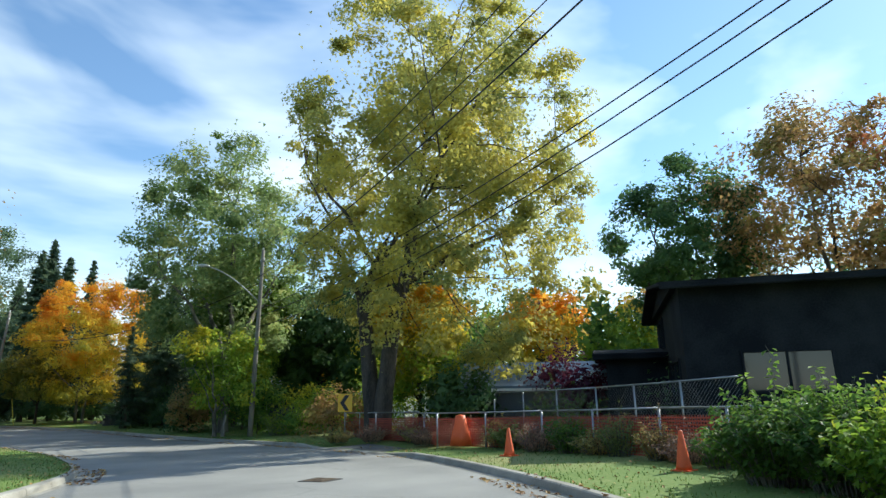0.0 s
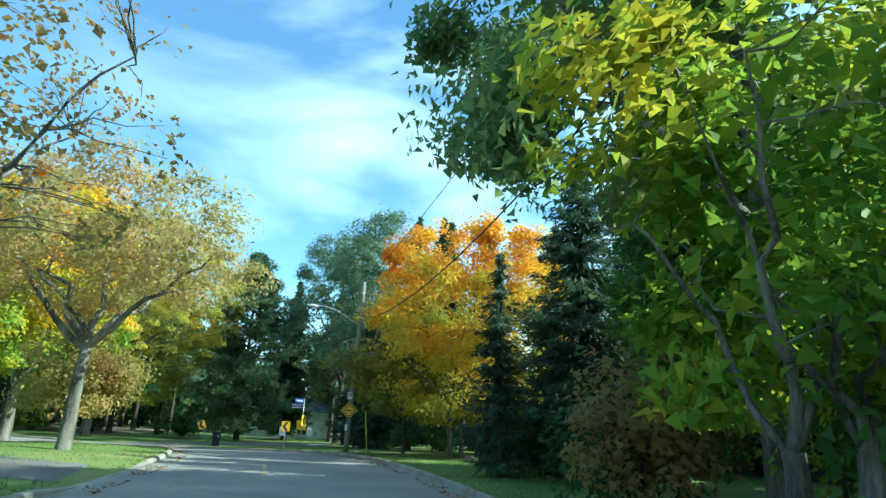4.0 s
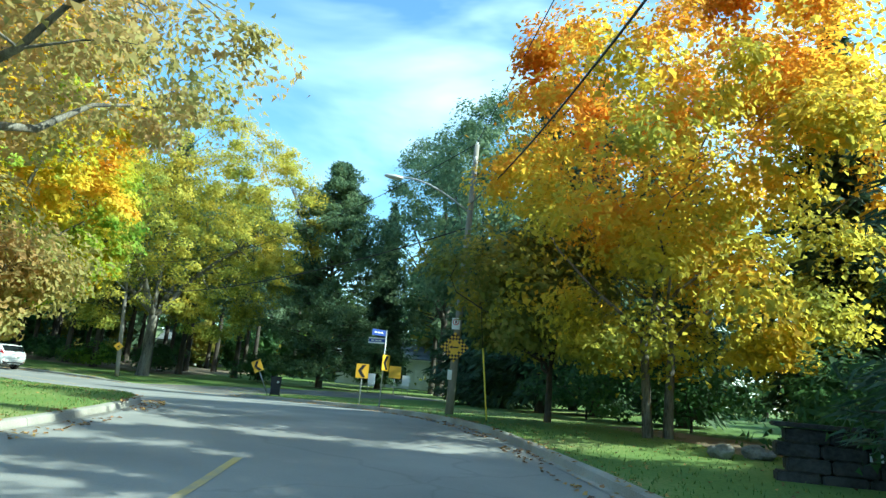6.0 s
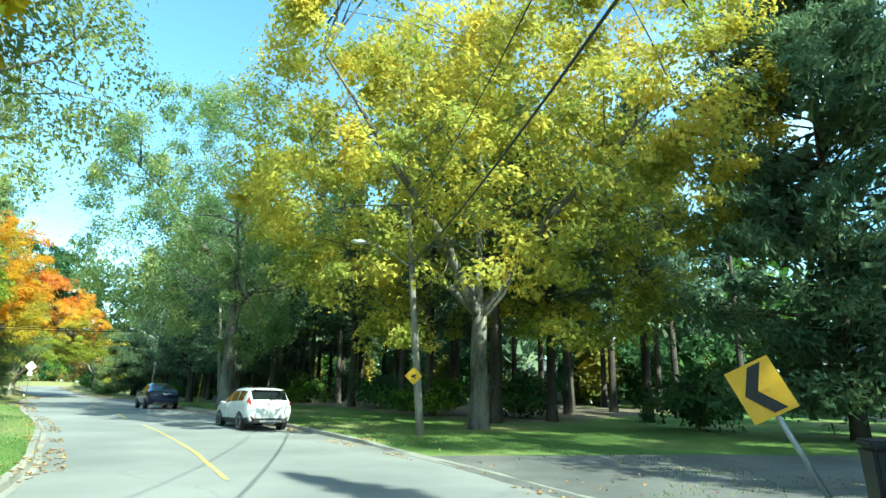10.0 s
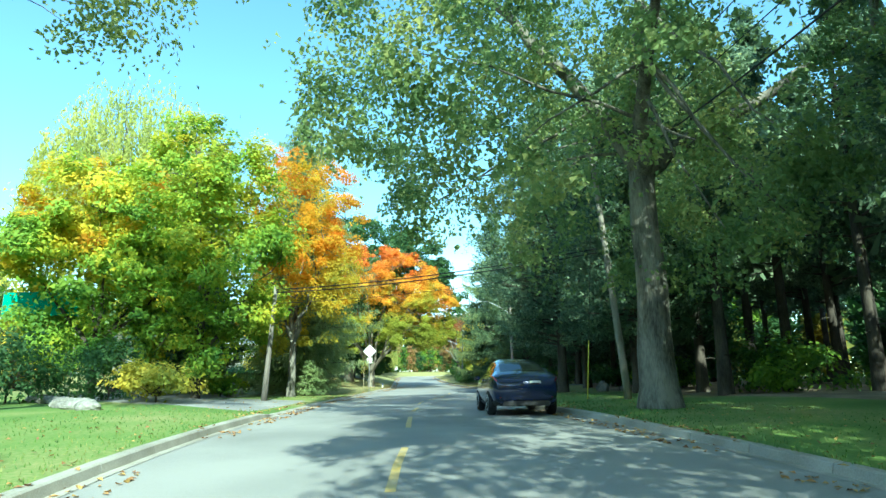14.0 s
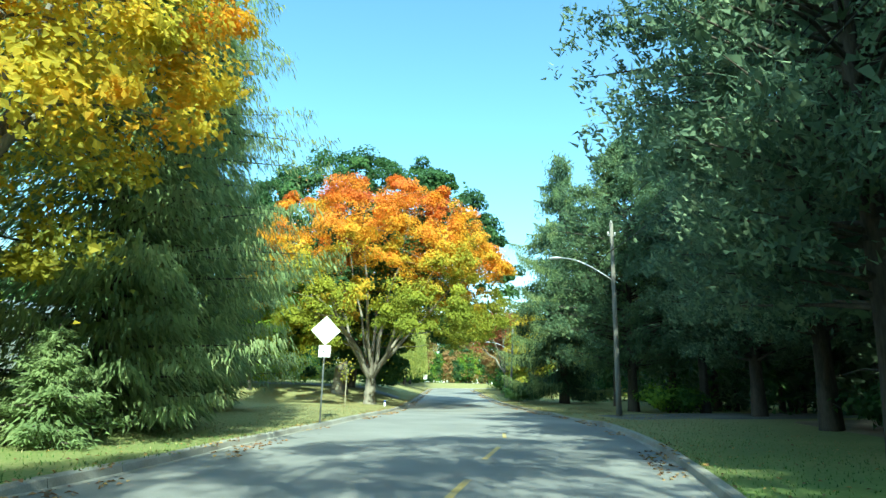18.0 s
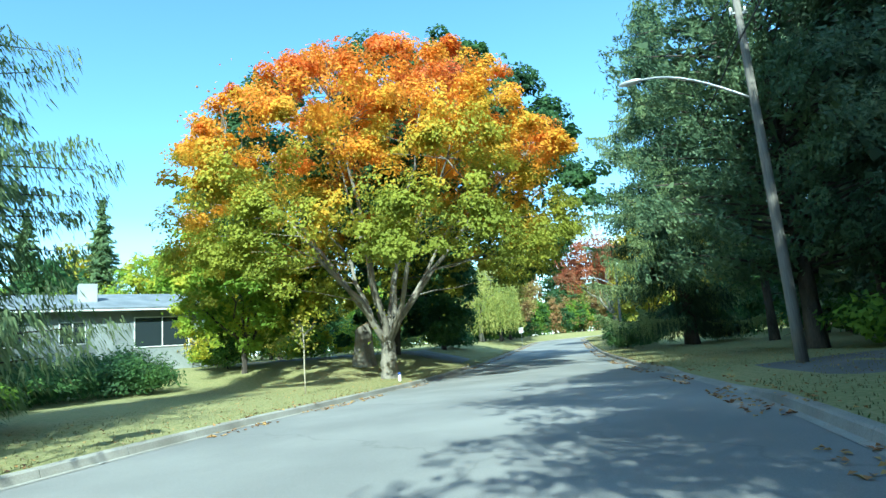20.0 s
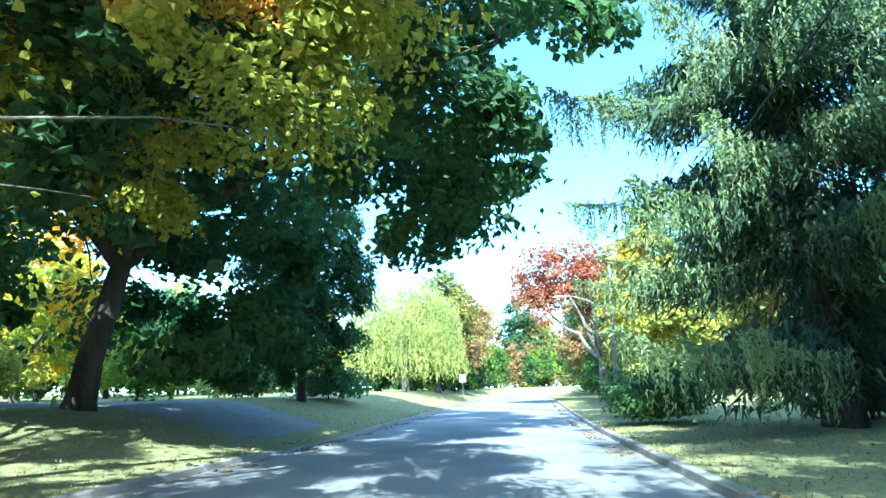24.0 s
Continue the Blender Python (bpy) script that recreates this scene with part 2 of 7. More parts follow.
def cracked(mat, scale, depth):
    """Fine dark cracks and tar lines over a paved surface."""
    n, l = mat.node_tree.nodes, mat.node_tree.links
    b = n["Principled BSDF"]
    old = b.inputs["Base Color"].links[0].from_socket
    co = next(q for q in n if q.bl_idname == "ShaderNodeTexCoord")
    wob = n.new("ShaderNodeTexNoise")
    wob.inputs["Scale"].default_value, wob.inputs["Detail"].default_value = 0.9, 4.0
    ad = n.new("ShaderNodeVectorMath")
    ad.operation = "MULTIPLY_ADD"
    ad.inputs[1].default_value = (1.6, 1.6, 0.0)
    l.new(co.outputs["Object"], wob.inputs["Vector"])
    l.new(wob.outputs["Color"], ad.inputs[0])
    l.new(co.outputs["Object"], ad.inputs[2])
    vo = n.new("ShaderNodeTexVoronoi")
    vo.feature = "DISTANCE_TO_EDGE"
    vo.inputs["Scale"].default_value = scale
    l.new(ad.outputs["Vector"], vo.inputs["Vector"])
    r = n.new("ShaderNodeValToRGB")
    r.color_ramp.elements[0].position, r.color_ramp.elements[0].color = 0.0, (depth, depth, depth, 1)
    r.color_ramp.elements[1].position, r.color_ramp.elements[1].color = 0.007, (1, 1, 1, 1)
    l.new(vo.outputs["Distance"], r.inputs["Fac"])
    mx = n.new("ShaderNodeMix")
    mx.data_type, mx.blend_type = "RGBA", "MULTIPLY"
    mx.inputs["Factor"].default_value = 1.0
    l.new(old, mx.inputs["A"])
    l.new(r.outputs["Color"], mx.inputs["B"])
    l.new(mx.outputs["Result"], b.inputs["Base Color"])


cracked(asphalt, 0.14, 0.84)
# the lawns beyond the pines are drier
_n, _l = grass_ground.node_tree.nodes, grass_ground.node_tree.links
_b = _n["Principled BSDF"]
_green = _b.inputs["Base Color"].links[0].from_socket
_co = next(q for q in _n if q.bl_idname == "ShaderNodeTexCoord")
_sx = _n.new("ShaderNodeSeparateXYZ")
_l.new(_co.outputs["Object"], _sx.inputs["Vector"])
_mr = _n.new("ShaderNodeMapRange")
for _k, _v in (("From Min", -66.0), ("From Max", -88.0), ("To Min", 0.0), ("To Max", 0.75)):
    _mr.inputs[_k].default_value = _v
_l.new(_sx.outputs["X"], _mr.inputs["Value"])
_tn = _n.new("ShaderNodeTexNoise")
_tn.inputs["Scale"].default_value, _tn.inputs["Detail"].default_value = 9.0, 4.0
_l.new(_co.outputs["Object"], _tn.inputs["Vector"])
_dry = _n.new("ShaderNodeValToRGB")
_dry.color_ramp.elements[0].position, _dry.color_ramp.elements[0].color = 0.3, (0.22, 0.21, 0.08, 1)
_dry.color_ramp.elements[1].position, _dry.color_ramp.elements[1].color = 0.7, (0.42, 0.36, 0.17, 1)
_l.new(_tn.outputs["Fac"], _dry.inputs["Fac"])
_mx = _n.new("ShaderNodeMix")
_mx.data_type = "RGBA"
_l.new(_mr.outputs["Result"], _mx.inputs["Factor"])
_l.new(_green, _mx.inputs["A"])
_l.new(_dry.outputs["Color"], _mx.inputs["B"])
_l.new(_mx.outputs["Result"], _b.inputs["Base Color"])
yellow_paint = surface("yellow_paint", (0.38, 0.32, 0.20), (0.60, 0.43, 0.12), 2.0, 0.7, 30.0, 0.1)


# ---- mesh makers ----
def raw_mesh(name, verts, faces, mat, smooth=False):
    """A mesh from arrays; faces is an array of quads or of triangles."""
    verts, faces = np.asarray(verts, np.float32), np.asarray(faces, np.int32)
    me = bpy.data.meshes.new(name)
    k = faces.shape[1]
    me.vertices.add(len(verts))
    me.vertices.foreach_set("co", verts.ravel())
    me.loops.add(faces.size)
    me.loops.foreach_set("vertex_index", faces.ravel())
    me.polygons.add(len(faces))
    me.polygons.foreach_set("loop_start", np.arange(0, faces.size, k, dtype=np.int32))
    me.polygons.foreach_set("loop_total", np.full(len(faces), k, np.int32))
    me.polygons.foreach_set("use_smooth", np.full(len(faces), bool(smooth)))
    me.update(calc_edges=True)
    if mat:
        me.materials.append(mat)
    return me


def thing(name, label, category, place=(0, 0, 0), group="", turn=0.0):
    ob = new(name)
    ob.matrix_world = pose(*place, 0, 0, turn)
    return tagged(ob, label, category, group)


def part(name, shape, mat, parent=None, label=""):
    """shape, a bmesh or a mesh, as ONE mesh object under a thing or a part."""
    if isinstance(shape, bmesh.types.BMesh):
        me = bpy.data.meshes.new(name)
        shape.to_mesh(me)
        shape.free()
    else:
        me = shape
    if mat and not me.materials:
        me.materials.append(mat)
    ob = new(name, me)
    ob.parent = parent
    return tagged(ob, label) if label else ob


def tube(points, radii, sides=7, seed=0.0, rough=0.0):
    """Rings along a polyline, closed at the end: verts and quads."""
    p = np.asarray(points, float)
    r = np.asarray(radii, float)
    d = np.gradient(p, axis=0)
    d /= np.linalg.norm(d, axis=1, keepdims=True) + 1e-9
    a = np.cross(d, np.where(np.abs(d[:, 2:3]) > 0.9, [[1.0, 0, 0]], [[0, 0, 1.0]]))
    a /= np.linalg.norm(a, axis=1, keepdims=True) + 1e-9
    b = np.cross(d, a)
    th = np.linspace(0, 2 * np.pi, sides, endpoint=False)
    k = 1 + rough * np.sin(3 * th + seed) * 0.5 + rough * np.sin(5 * th + 2 * seed) * 0.5
    v = p[:, None] + (r[:, None] * k[None])[..., None] * (np.cos(th)[None, :, None] * a[:, None] + np.sin(th)[None, :, None] * b[:, None])
    n = len(p)
    i, j = np.meshgrid(np.arange(n - 1), np.arange(sides), indexing="ij")
    q = np.stack([i * sides + j, i * sides + (j + 1) % sides, (i + 1) * sides + (j + 1) % sides, (i + 1) * sides + j], -1).reshape(-1, 4)
    return v.reshape(-1, 3), q


def joined(pieces):
    vs, fs, k = [], [], 0
    for v, f in pieces:
        vs.append(v)
        fs.append(f + k)
        k += len(v)
    return np.concatenate(vs), np.concatenate(fs)


def bend(a, b, up, n, rng, wob):
    """A curved way from a to b that first rises by up."""
    t = np.linspace(0, 1, n)[:, None]
    a, b = np.asarray(a, float), np.asarray(b, float)
    c = (a + b) / 2 + np.array([0, 0, up]) - (b - a) * np.array([0.12, 0.12, 0])
    p = (1 - t) ** 2 * a + 2 * t * (1 - t) * c + t ** 2 * b
    w = rng.normal(0, wob, (n, 3))
    w[0] = w[-1] = 0
    return p + w


def blades(centres, ways, length, width, rng, flat=None, tri=False):
    """One folded diamond, or one slim wedge, per centre, along ways: a leaf or a tuft of needles."""
    n = len(centres)
    ways = ways / (np.linalg.norm(ways, axis=1, keepdims=True) + 1e-9)
    side = np.cross(ways, rng.normal(size=(n, 3)) if flat is None else flat)
    side /= np.linalg.norm(side, axis=1, keepdims=True) + 1e-9
    le = length * rng.uniform(0.7, 1.3, (n, 1))
    wi = width * rng.uniform(0.7, 1.3, (n, 1))
    if tri:
        v = np.stack([centres - ways * le / 2 + side * wi / 2, centres + ways * le / 2, centres - ways * le / 2 - side * wi / 2], 1)
        return v.reshape(-1, 3), np.arange(3 * n).reshape(n, 3)
    up = np.cross(side, ways) * wi * 0.25
    v = np.stack([centres - ways * le / 2, centres + side * wi / 2 + up, centres + ways * le / 2, centres - side * wi / 2 + up], 1)
    return v.reshape(-1, 3), np.arange(4 * n).reshape(n, 4)


def limbs(fork, centres, radius, rng, mains=6, twigs=40, rise=1.0, lift=0.35):
    """Main limbs from the fork out into the crown, and thinner boughs from them to the clumps."""
    out, paths, twig = [], [], []
    pool = centres[rng.permutation(len(centres))]
    high = pool[pool[:, 2] > np.quantile(pool[:, 2], lift)]
    ends = [high[0]]
    for _ in range(mains - 1):
        d = np.min([np.linalg.norm((high - e) * [1, 1, 0.6], axis=1) for e in ends], axis=0)
        ends.append(high[int(np.argmax(d))])
    for e in ends:
        e = fork + (e - fork) * 0.86
        p = bend(fork, e, rise * rng.uniform(-0.3, 0.6), 9, rng, 0.12)
        out.append(tube(p, np.linspace(radius * rng.uniform(0.45, 0.7), radius * 0.09, 9), 7, rng.uniform(0, 6), 0.1))
        paths.append(p)
    stem = np.concatenate([p[2:] for p in paths])
    for c in pool[: twigs]:
        d = np.linalg.norm(stem - c, axis=1) + np.where(stem[:, 2] > c[2] + 0.3, 2.0, 0.0)
        s = stem[int(np.argmin(d))]
        twig.append(tube(bend(s, c, 0.25, 5, rng, 0.08), np.linspace(radius * 0.13, radius * 0.025, 5), 5))
    return out, twig


def broadleaf(name, label, x, y, z, height, crown, centre, leaf, bark, clumps=110, per=150, size=0.2, trunk=0.3, fork=0.3,
              lean=(0, 0), seed=1, stems=1, mains=6, twigs=45, clump=0.17, droop=0.0, hollow=0.55, cut=-0.75, group="", flat=0.62, category="tree", tri=False, twist=0.35, limb=1.0, loose=0.07, lift=0.35, core=0.05, wide=0.8, grow=1.2, apart=0.9, splay=2.2):
    """A broad-leaved tree: crown is its three half-axes, centre the crown's middle from the foot; fork, the height at which it forks."""
    rng = np.random.default_rng(seed)
    ob = thing(name, label, category, (x, y, z), group)
    cr, ce = np.array(crown, float), np.array(centre, float)
    # boughs as lumps of the crown, clumps of leaves over the lumps
    nb = max(9, clumps // 6)
    k = np.arange(nb * 2) + 0.5
    zc, az = 1 - k / nb, k * 2.39996 + seed
    d = np.stack([np.cos(az) * np.sqrt(1 - zc ** 2), np.sin(az) * np.sqrt(1 - zc ** 2), zc], 1) + rng.normal(0, 0.16, (nb * 2, 3))
    d /= np.linalg.norm(d, axis=1, keepdims=True)
    d = d[d[:, 2] > cut]
    rho = 2.3 / math.sqrt(nb * 2) * rng.uniform(0.75, 1.35, len(d)) * (clump / 0.16) ** 0.5
    lump = np.array([noise.noise(Vector(v * 1.5) + Vector((seed * 3.1, 0, 0))) for v in d])
    mid = d * (np.where(rng.random(len(d)) < 0.3, rng.uniform(hollow * 0.6, 0.75, len(d)), 1.0 - 0.75 * rho) * (0.98 + 0.13 * lump))[:, None]
    own = rng.integers(0, len(d), clumps)
    e = rng.normal(size=(clumps, 3)) + d[own] * 0.9 + [0, 0, 0.35]
    e /= np.linalg.norm(e, axis=1, keepdims=True)
    c = ce + (mid[own] + e * (rho[own] * rng.uniform(0.35, 1.0, clumps))[:, None]) * cr
    # no bough hangs lower than about 4.5 m over the road
    over = np.abs(lie(c[:, 0] + x, c[:, 1] + y)[0]) < 4.8
    keep = (c[:, 2] > 0.4) & ~(over & (c[:, 2] < 4.6))
    e, own, c = e[keep], own[keep], c[keep]
    sc = float(np.mean(cr)) * rho[own] * 0.5 * rng.uniform(0.7, 1.4, len(c))
    which = np.repeat(np.arange(len(c)), per)
    off = rng.normal(size=(len(which), 3))
    off *= (rng.uniform(0.1, 1, (len(which), 1)) ** 0.45) / (np.linalg.norm(off, axis=1, keepdims=True) + 1e-9) * 1.1
    pts = c[which] + off * sc[which][:, None] * np.array([1, 1, flat])
    pts[:, 2] -= (droop + 0.25) * (off[:, 0] ** 2 + off[:, 1] ** 2) * sc[which]
    # loose leaves that fill the crown between the clumps
    fill = rng.random(len(pts)) < loose
    g = d[rng.integers(0, len(d), len(pts))] + rng.normal(0, 0.3, pts.shape)
    g /= np.linalg.norm(g, axis=1, keepdims=True)
    shell = ce + g * cr * (rng.uniform(0.35, 0.97, (len(pts), 1)) * (0.95 + 0.2 * np.sin(g @ np.array([5.0, 4.0, 3.0]) + seed))[:, None])
    pts = np.where(fill[:, None], shell, pts)
    # the leaves of a clump lie like a mosaic that faces out and up
    up = off * 0.45 + e[which] * 0.75 + rng.normal(0, 0.34, pts.shape)
    up[:, 2] += 0.55
    up /= np.linalg.norm(up, axis=1, keepdims=True) + 1e-9
    ways = rng.normal(size=pts.shape) + off * 0.6
    ways[:, 2] -= twist
    ways -= 0.75 * np.sum(ways * up, axis=1, keepdims=True) * up
    size = size * grow * np.where(rng.random((len(pts), 1)) < 0.12, 1.5, 1.0)
    # older, broader sprays deep in the crown
    deep = rng.random(len(pts)) < core
    h = rng.normal(size=pts.shape)
    h *= (rng.uniform(0.05, 1, (len(pts), 1)) ** 0.5) / (np.linalg.norm(h, axis=1, keepdims=True) + 1e-9) * 0.66
    pts = np.where(deep[:, None] & (h[:, 2:] > cut * 0.8), ce + h * cr, pts)
    size = np.where(deep[:, None], size * 1.4, size)
    ok = pts[:, 2] > 0.05
    low = ok & (pts[:, 2] < 4.2)
    ok[low] = np.abs(lie(pts[low, 0] + x, pts[low, 1] + y)[0]) > 4.6
    part("crown", raw_mesh(name + "_crown", *blades(pts[ok], ways[ok], size[ok], size[ok] * wide, rng, up[ok], tri=tri), leaf), None, ob)
    wood, mains_, twigs_ = [], [], []
    top = np.array([lean[0], lean[1], fork])
    for s in range(stems):
        turn = 2 * np.pi * s / max(stems, 1) + seed
        spread = 0.0 if stems == 1 else trunk * apart
        foot = np.array([math.cos(turn), math.sin(turn), 0]) * spread
        head = top + np.array([math.cos(turn), math.sin(turn), 0]) * spread * splay
        p = bend(foot + [0, 0, -0.3], head, 0, 9, rng, trunk * 0.07)
        rr = trunk * np.interp(np.linspace(0, 1, 9), [0, 0.12, 0.35, 1], [1.5, 1.12, 0.95, 0.75])
        p = np.concatenate([p, [head + [0, 0, trunk * 0.3], head + [0, 0, trunk * 0.45]]])
        wood.append(tube(p, np.concatenate([rr, [trunk * 0.5, trunk * 0.04]]), 12, seed + s, 0.12))
        a, b = limbs(head - [0, 0, trunk * 0.4], c, trunk * limb * (1.0 if stems == 1 else 0.8), rng, max(2, mains // stems), twigs // stems, lift=lift)
        mains_, twigs_ = mains_ + a, twigs_ + b
    for w in wood:
        stem = part("trunk", raw_mesh(name + "_trunk", *w, bark, True), None, ob)
    if category == "shrub":
        mains_, twigs_ = [], mains_ + twigs_
    for w in mains_:
        part("limb", raw_mesh(name + "_limb", *w, bark, True), None, ob)
    tagged(part("branching", raw_mesh(name + "_branching", *joined(twigs_), bark, True), None, ob), kind="stuff")
    return ob


def conifer(name, label, x, y, z, height, radius, leaf, bark, seed=1, low=0.05, trunk=0.22, step=0.36, per=7, droop=0.3, gap=0.13, size=0.25,
            thin=0.05, taper=0.9, ragged=0.3, hang=0.0, group="", lean=(0, 0), shape=None, sprays=7, inner=6):
    """A spruce or fir: whorls of boughs that shorten towards the tip, each a drooping fan of twigs with needles; hang is the length of its curtains."""
    rng = np.random.default_rng(seed)
    ob = thing(name, label, "tree", (x, y, z), group)
    pts, ways, wood, big = [], [], [], []
    h = np.linspace(-0.3, height, 10)
    axis = np.stack([h / height * lean[0], h / height * lean[1], h], 1)
    wood.append(tube(axis, np.interp(h, [-0.3, 0.4, height], [trunk * 1.4, trunk, 0.02]), 9, seed, 0.1))
    zz = height * low
    while zz < height * 0.985:
        f = zz / height
        reach = radius * (np.interp(f, *shape) if shape else (1 - f) ** taper * (0.75 if f < low + 0.08 else 1.0)) + 0.12
        for k in range(per):
            a = rng.uniform(0, 2 * np.pi)
            le = reach * rng.uniform(1 - 1.4 * ragged, 1 + 0.4 * ragged)
            s = np.linspace(0.1, 1, max(3, int(le / gap) + 2))
            z0 = zz + rng.uniform(-0.5, 0.5) * step
            pz = z0 + (0.12 - droop * s) * s * le + 0.22 * s ** 3 * le
            b = np.stack([np.cos(a) * s * le + f * lean[0], np.sin(a) * s * le + f * lean[1], pz], 1)
            if le > 0.8:
                wood.append(tube(b[[0, len(b) // 2, int(len(b) * 0.8)]], [0.04, 0.022, 0.006], 4))
            out = np.array([np.cos(a), np.sin(a), -droop * 0.6])
            sidew = np.array([-np.sin(a), np.cos(a), 0])
            fan = (0.10 + 0.9 * np.sin(np.pi * np.clip(s, 0, 0.93)) ** 0.8)[:, None] * le * 0.30
            for q in range(sprays):
                lat = rng.uniform(-1, 1, len(b))[:, None]
                p = b + sidew * lat * fan + rng.normal(0, 0.05, b.shape)
                p[:, 2] -= (lat[:, 0] ** 2) * fan[:, 0] * 0.45
                if hang:
                    p[:, 2] -= hang * rng.uniform(0, 1, len(b)) ** 1.2 * (0.25 + 0.75 * s) * (0.55 + 0.45 * np.sin(np.arange(len(b)) * 1.9 + q * 0.35))
                pts.append(p)
                ways.append(out * 0.7 + sidew * lat * 0.9 + rng.normal(0, 0.3, b.shape) - np.array([0, 0, 1.5 if hang else 0.2]))
        # older twigs and shaded needles close to the stem
        n = int(inner * reach * per)
        a, rr = rng.uniform(0, 2 * np.pi, n), reach * 0.62 * np.sqrt(rng.uniform(0.02, 1, n))
        pts.append(np.stack([np.cos(a) * rr + f * lean[0], np.sin(a) * rr + f * lean[1], zz - 0.5 * droop * rr + rng.uniform(-0.6, 0.4, n) * step - hang * 0.4], 1))
        ways.append(np.stack([np.cos(a), np.sin(a), -0.4 - rng.uniform(0, 1, n)], 1))
        big.append(n)
        zz += step * rng.uniform(0.7, 1.2)
    scale = np.concatenate([np.full(len(p), 1.6 if len(p) in big and k % (per * sprays + 1) == per * sprays else 1.0) for k, p in enumerate(pts)])[:, None]
    pts, ways = np.concatenate(pts), np.concatenate(ways)
    ok = pts[:, 2] > 0.05
    up = pts * [1, 1, 0]
    up = up / (np.linalg.norm(up, axis=1, keepdims=True) + 1e-6) + rng.normal(0, 0.5, pts.shape) + [0, 0, 0.6]
    part("crown", raw_mesh(name + "_crown", *blades(pts[ok], ways[ok], size * scale[ok], thin * scale[ok], rng, up[ok], tri=True), leaf), None, ob)
    part("trunk", raw_mesh(name + "_trunk", *wood[0], bark, True), None, ob)
    tagged(part("branching", raw_mesh(name + "_branching", *joined(wood[1:]), bark, True), None, ob), kind="stuff")
    return ob


def curtain_spruce(name, label, x, y, z, height, radius, leaf, bark, seed=1, low=0.08, trunk=0.4, step=1.75, per=6, hang=1.5, shape=None):
    """A weeping spruce: long boughs that swing down and up, each with a curtain of thin hanging twigs, and needles
    coloured dark for the shade round the stem.
    """
    rng = np.random.default_rng(seed)
    ob = thing(name, label, "tree", (x, y, z))
    pts, ways, sizes, wood, old, turned = [], [], [], [], [], []
    h = np.linspace(-0.3, height, 10)
    stem = tube(np.stack([0 * h, 0 * h, h], 1), np.interp(h, [-0.3, 0.4, height], [trunk * 1.4, trunk, 0.02]), 10, seed, 0.1)
    zz, turn = height * low, 0.0
    while zz < height * 0.98:
        f = zz / height
        reach = radius * np.interp(f, *shape) + 0.2
        for k in range(per):
            turn += 2.39996 + rng.normal(0, 0.2)
            a, le = turn, reach * rng.uniform(0.62, 1.12)
            z0 = zz + rng.uniform(-0.5, 0.5) * step
            out, side = np.array([np.cos(a), np.sin(a), 0]), np.array([-np.sin(a), np.cos(a), 0])

            def bough(s):
                return out * (s * le)[:, None] + np.array([0, 0, 1]) * (z0 + (0.14 - 0.40 * s + 0.34 * s ** 2.5) * le)[:, None]
            wood.append(tube(bough(np.linspace(0.02, 0.96, 5)), [0.06, 0.045, 0.03, 0.018, 0.006], 5))
            # needled twigs along the bough
            n = int(le * 60)
            s = rng.uniform(0.25, 1, n)
            lat = rng.uniform(-1, 1, n) * (0.16 + 0.5 * np.sin(np.pi * np.clip(s, 0, 0.94))) * 0.2 * le
            p = bough(s) + side * lat[:, None]
            p[:, 2] -= lat ** 2 * 0.25
            pts.append(p)
            ways.append(out * 0.8 + side * np.sign(lat)[:, None] * 0.6 + rng.normal(0, 0.25, (n, 3)))
            sizes.append(np.full(n, 1.15))
            # the curtain of twigs below it
            ns = int(le * 17)
            s = rng.uniform(0.3, 1.0, ns)
            lat = rng.uniform(-1, 1, ns) * np.sin(np.pi * np.clip(s, 0, 0.92)) * 0.17 * le
            top = bough(s) + side * lat[:, None]
            dl = hang * (0.35 + 0.65 * np.abs(np.sin(s * 7 + turn * 3))) * rng.uniform(0.45, 1.1, ns) * min(1.0, 0.35 + le / 5)
            for q in range(ns):
                m = max(3, int(dl[q] / 0.085))
                t = np.linspace(0, 1, m)
                st = top[q] + np.array([0, 0, -1]) * (t * dl[q])[:, None] + (rng.normal(0, 0.05, 3) * [1, 1, 0]) * t[:, None]
                pts.append(st + rng.normal(0, 0.025, st.shape))
                ways.append(rng.normal(0, 0.38, st.shape) + [0, 0, -1.0])
                sizes.append(np.interp(t, [0, 1], [1.0, 0.7]))
            # old growth close to the stem, coloured dark for the crown's inner shade
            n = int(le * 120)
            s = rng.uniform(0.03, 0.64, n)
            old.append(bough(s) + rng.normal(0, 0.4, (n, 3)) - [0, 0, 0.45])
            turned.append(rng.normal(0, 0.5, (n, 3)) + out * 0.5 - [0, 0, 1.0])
        zz += step * rng.uniform(0.75, 1.2)
    pts, ways, sizes = np.concatenate(pts), np.concatenate(ways), np.concatenate(sizes)[:, None]
    ok = pts[:, 2] > 0.08
    part("crown", raw_mesh(name + "_crown", *blades(pts[ok], ways[ok], 0.19 * sizes[ok], 0.07 * sizes[ok], rng, tri=True), leaf), None, ob)
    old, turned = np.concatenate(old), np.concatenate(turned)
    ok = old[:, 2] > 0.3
    # the darker needle colour paints the shade between the boughs
    part("inner_foliage", raw_mesh(name + "_inner", *blades(old[ok], turned[ok], 0.40, 0.10, rng, tri=True), needle_spruce), None, ob, "inner needles round the stem, darker in colour for the shade there")
    part("trunk", raw_mesh(name + "_trunk", *stem, bark, True), None, ob)
    tagged(part("branching", raw_mesh(name + "_branching", *joined(wood), bark, True), None, ob), kind="stuff")
    return ob


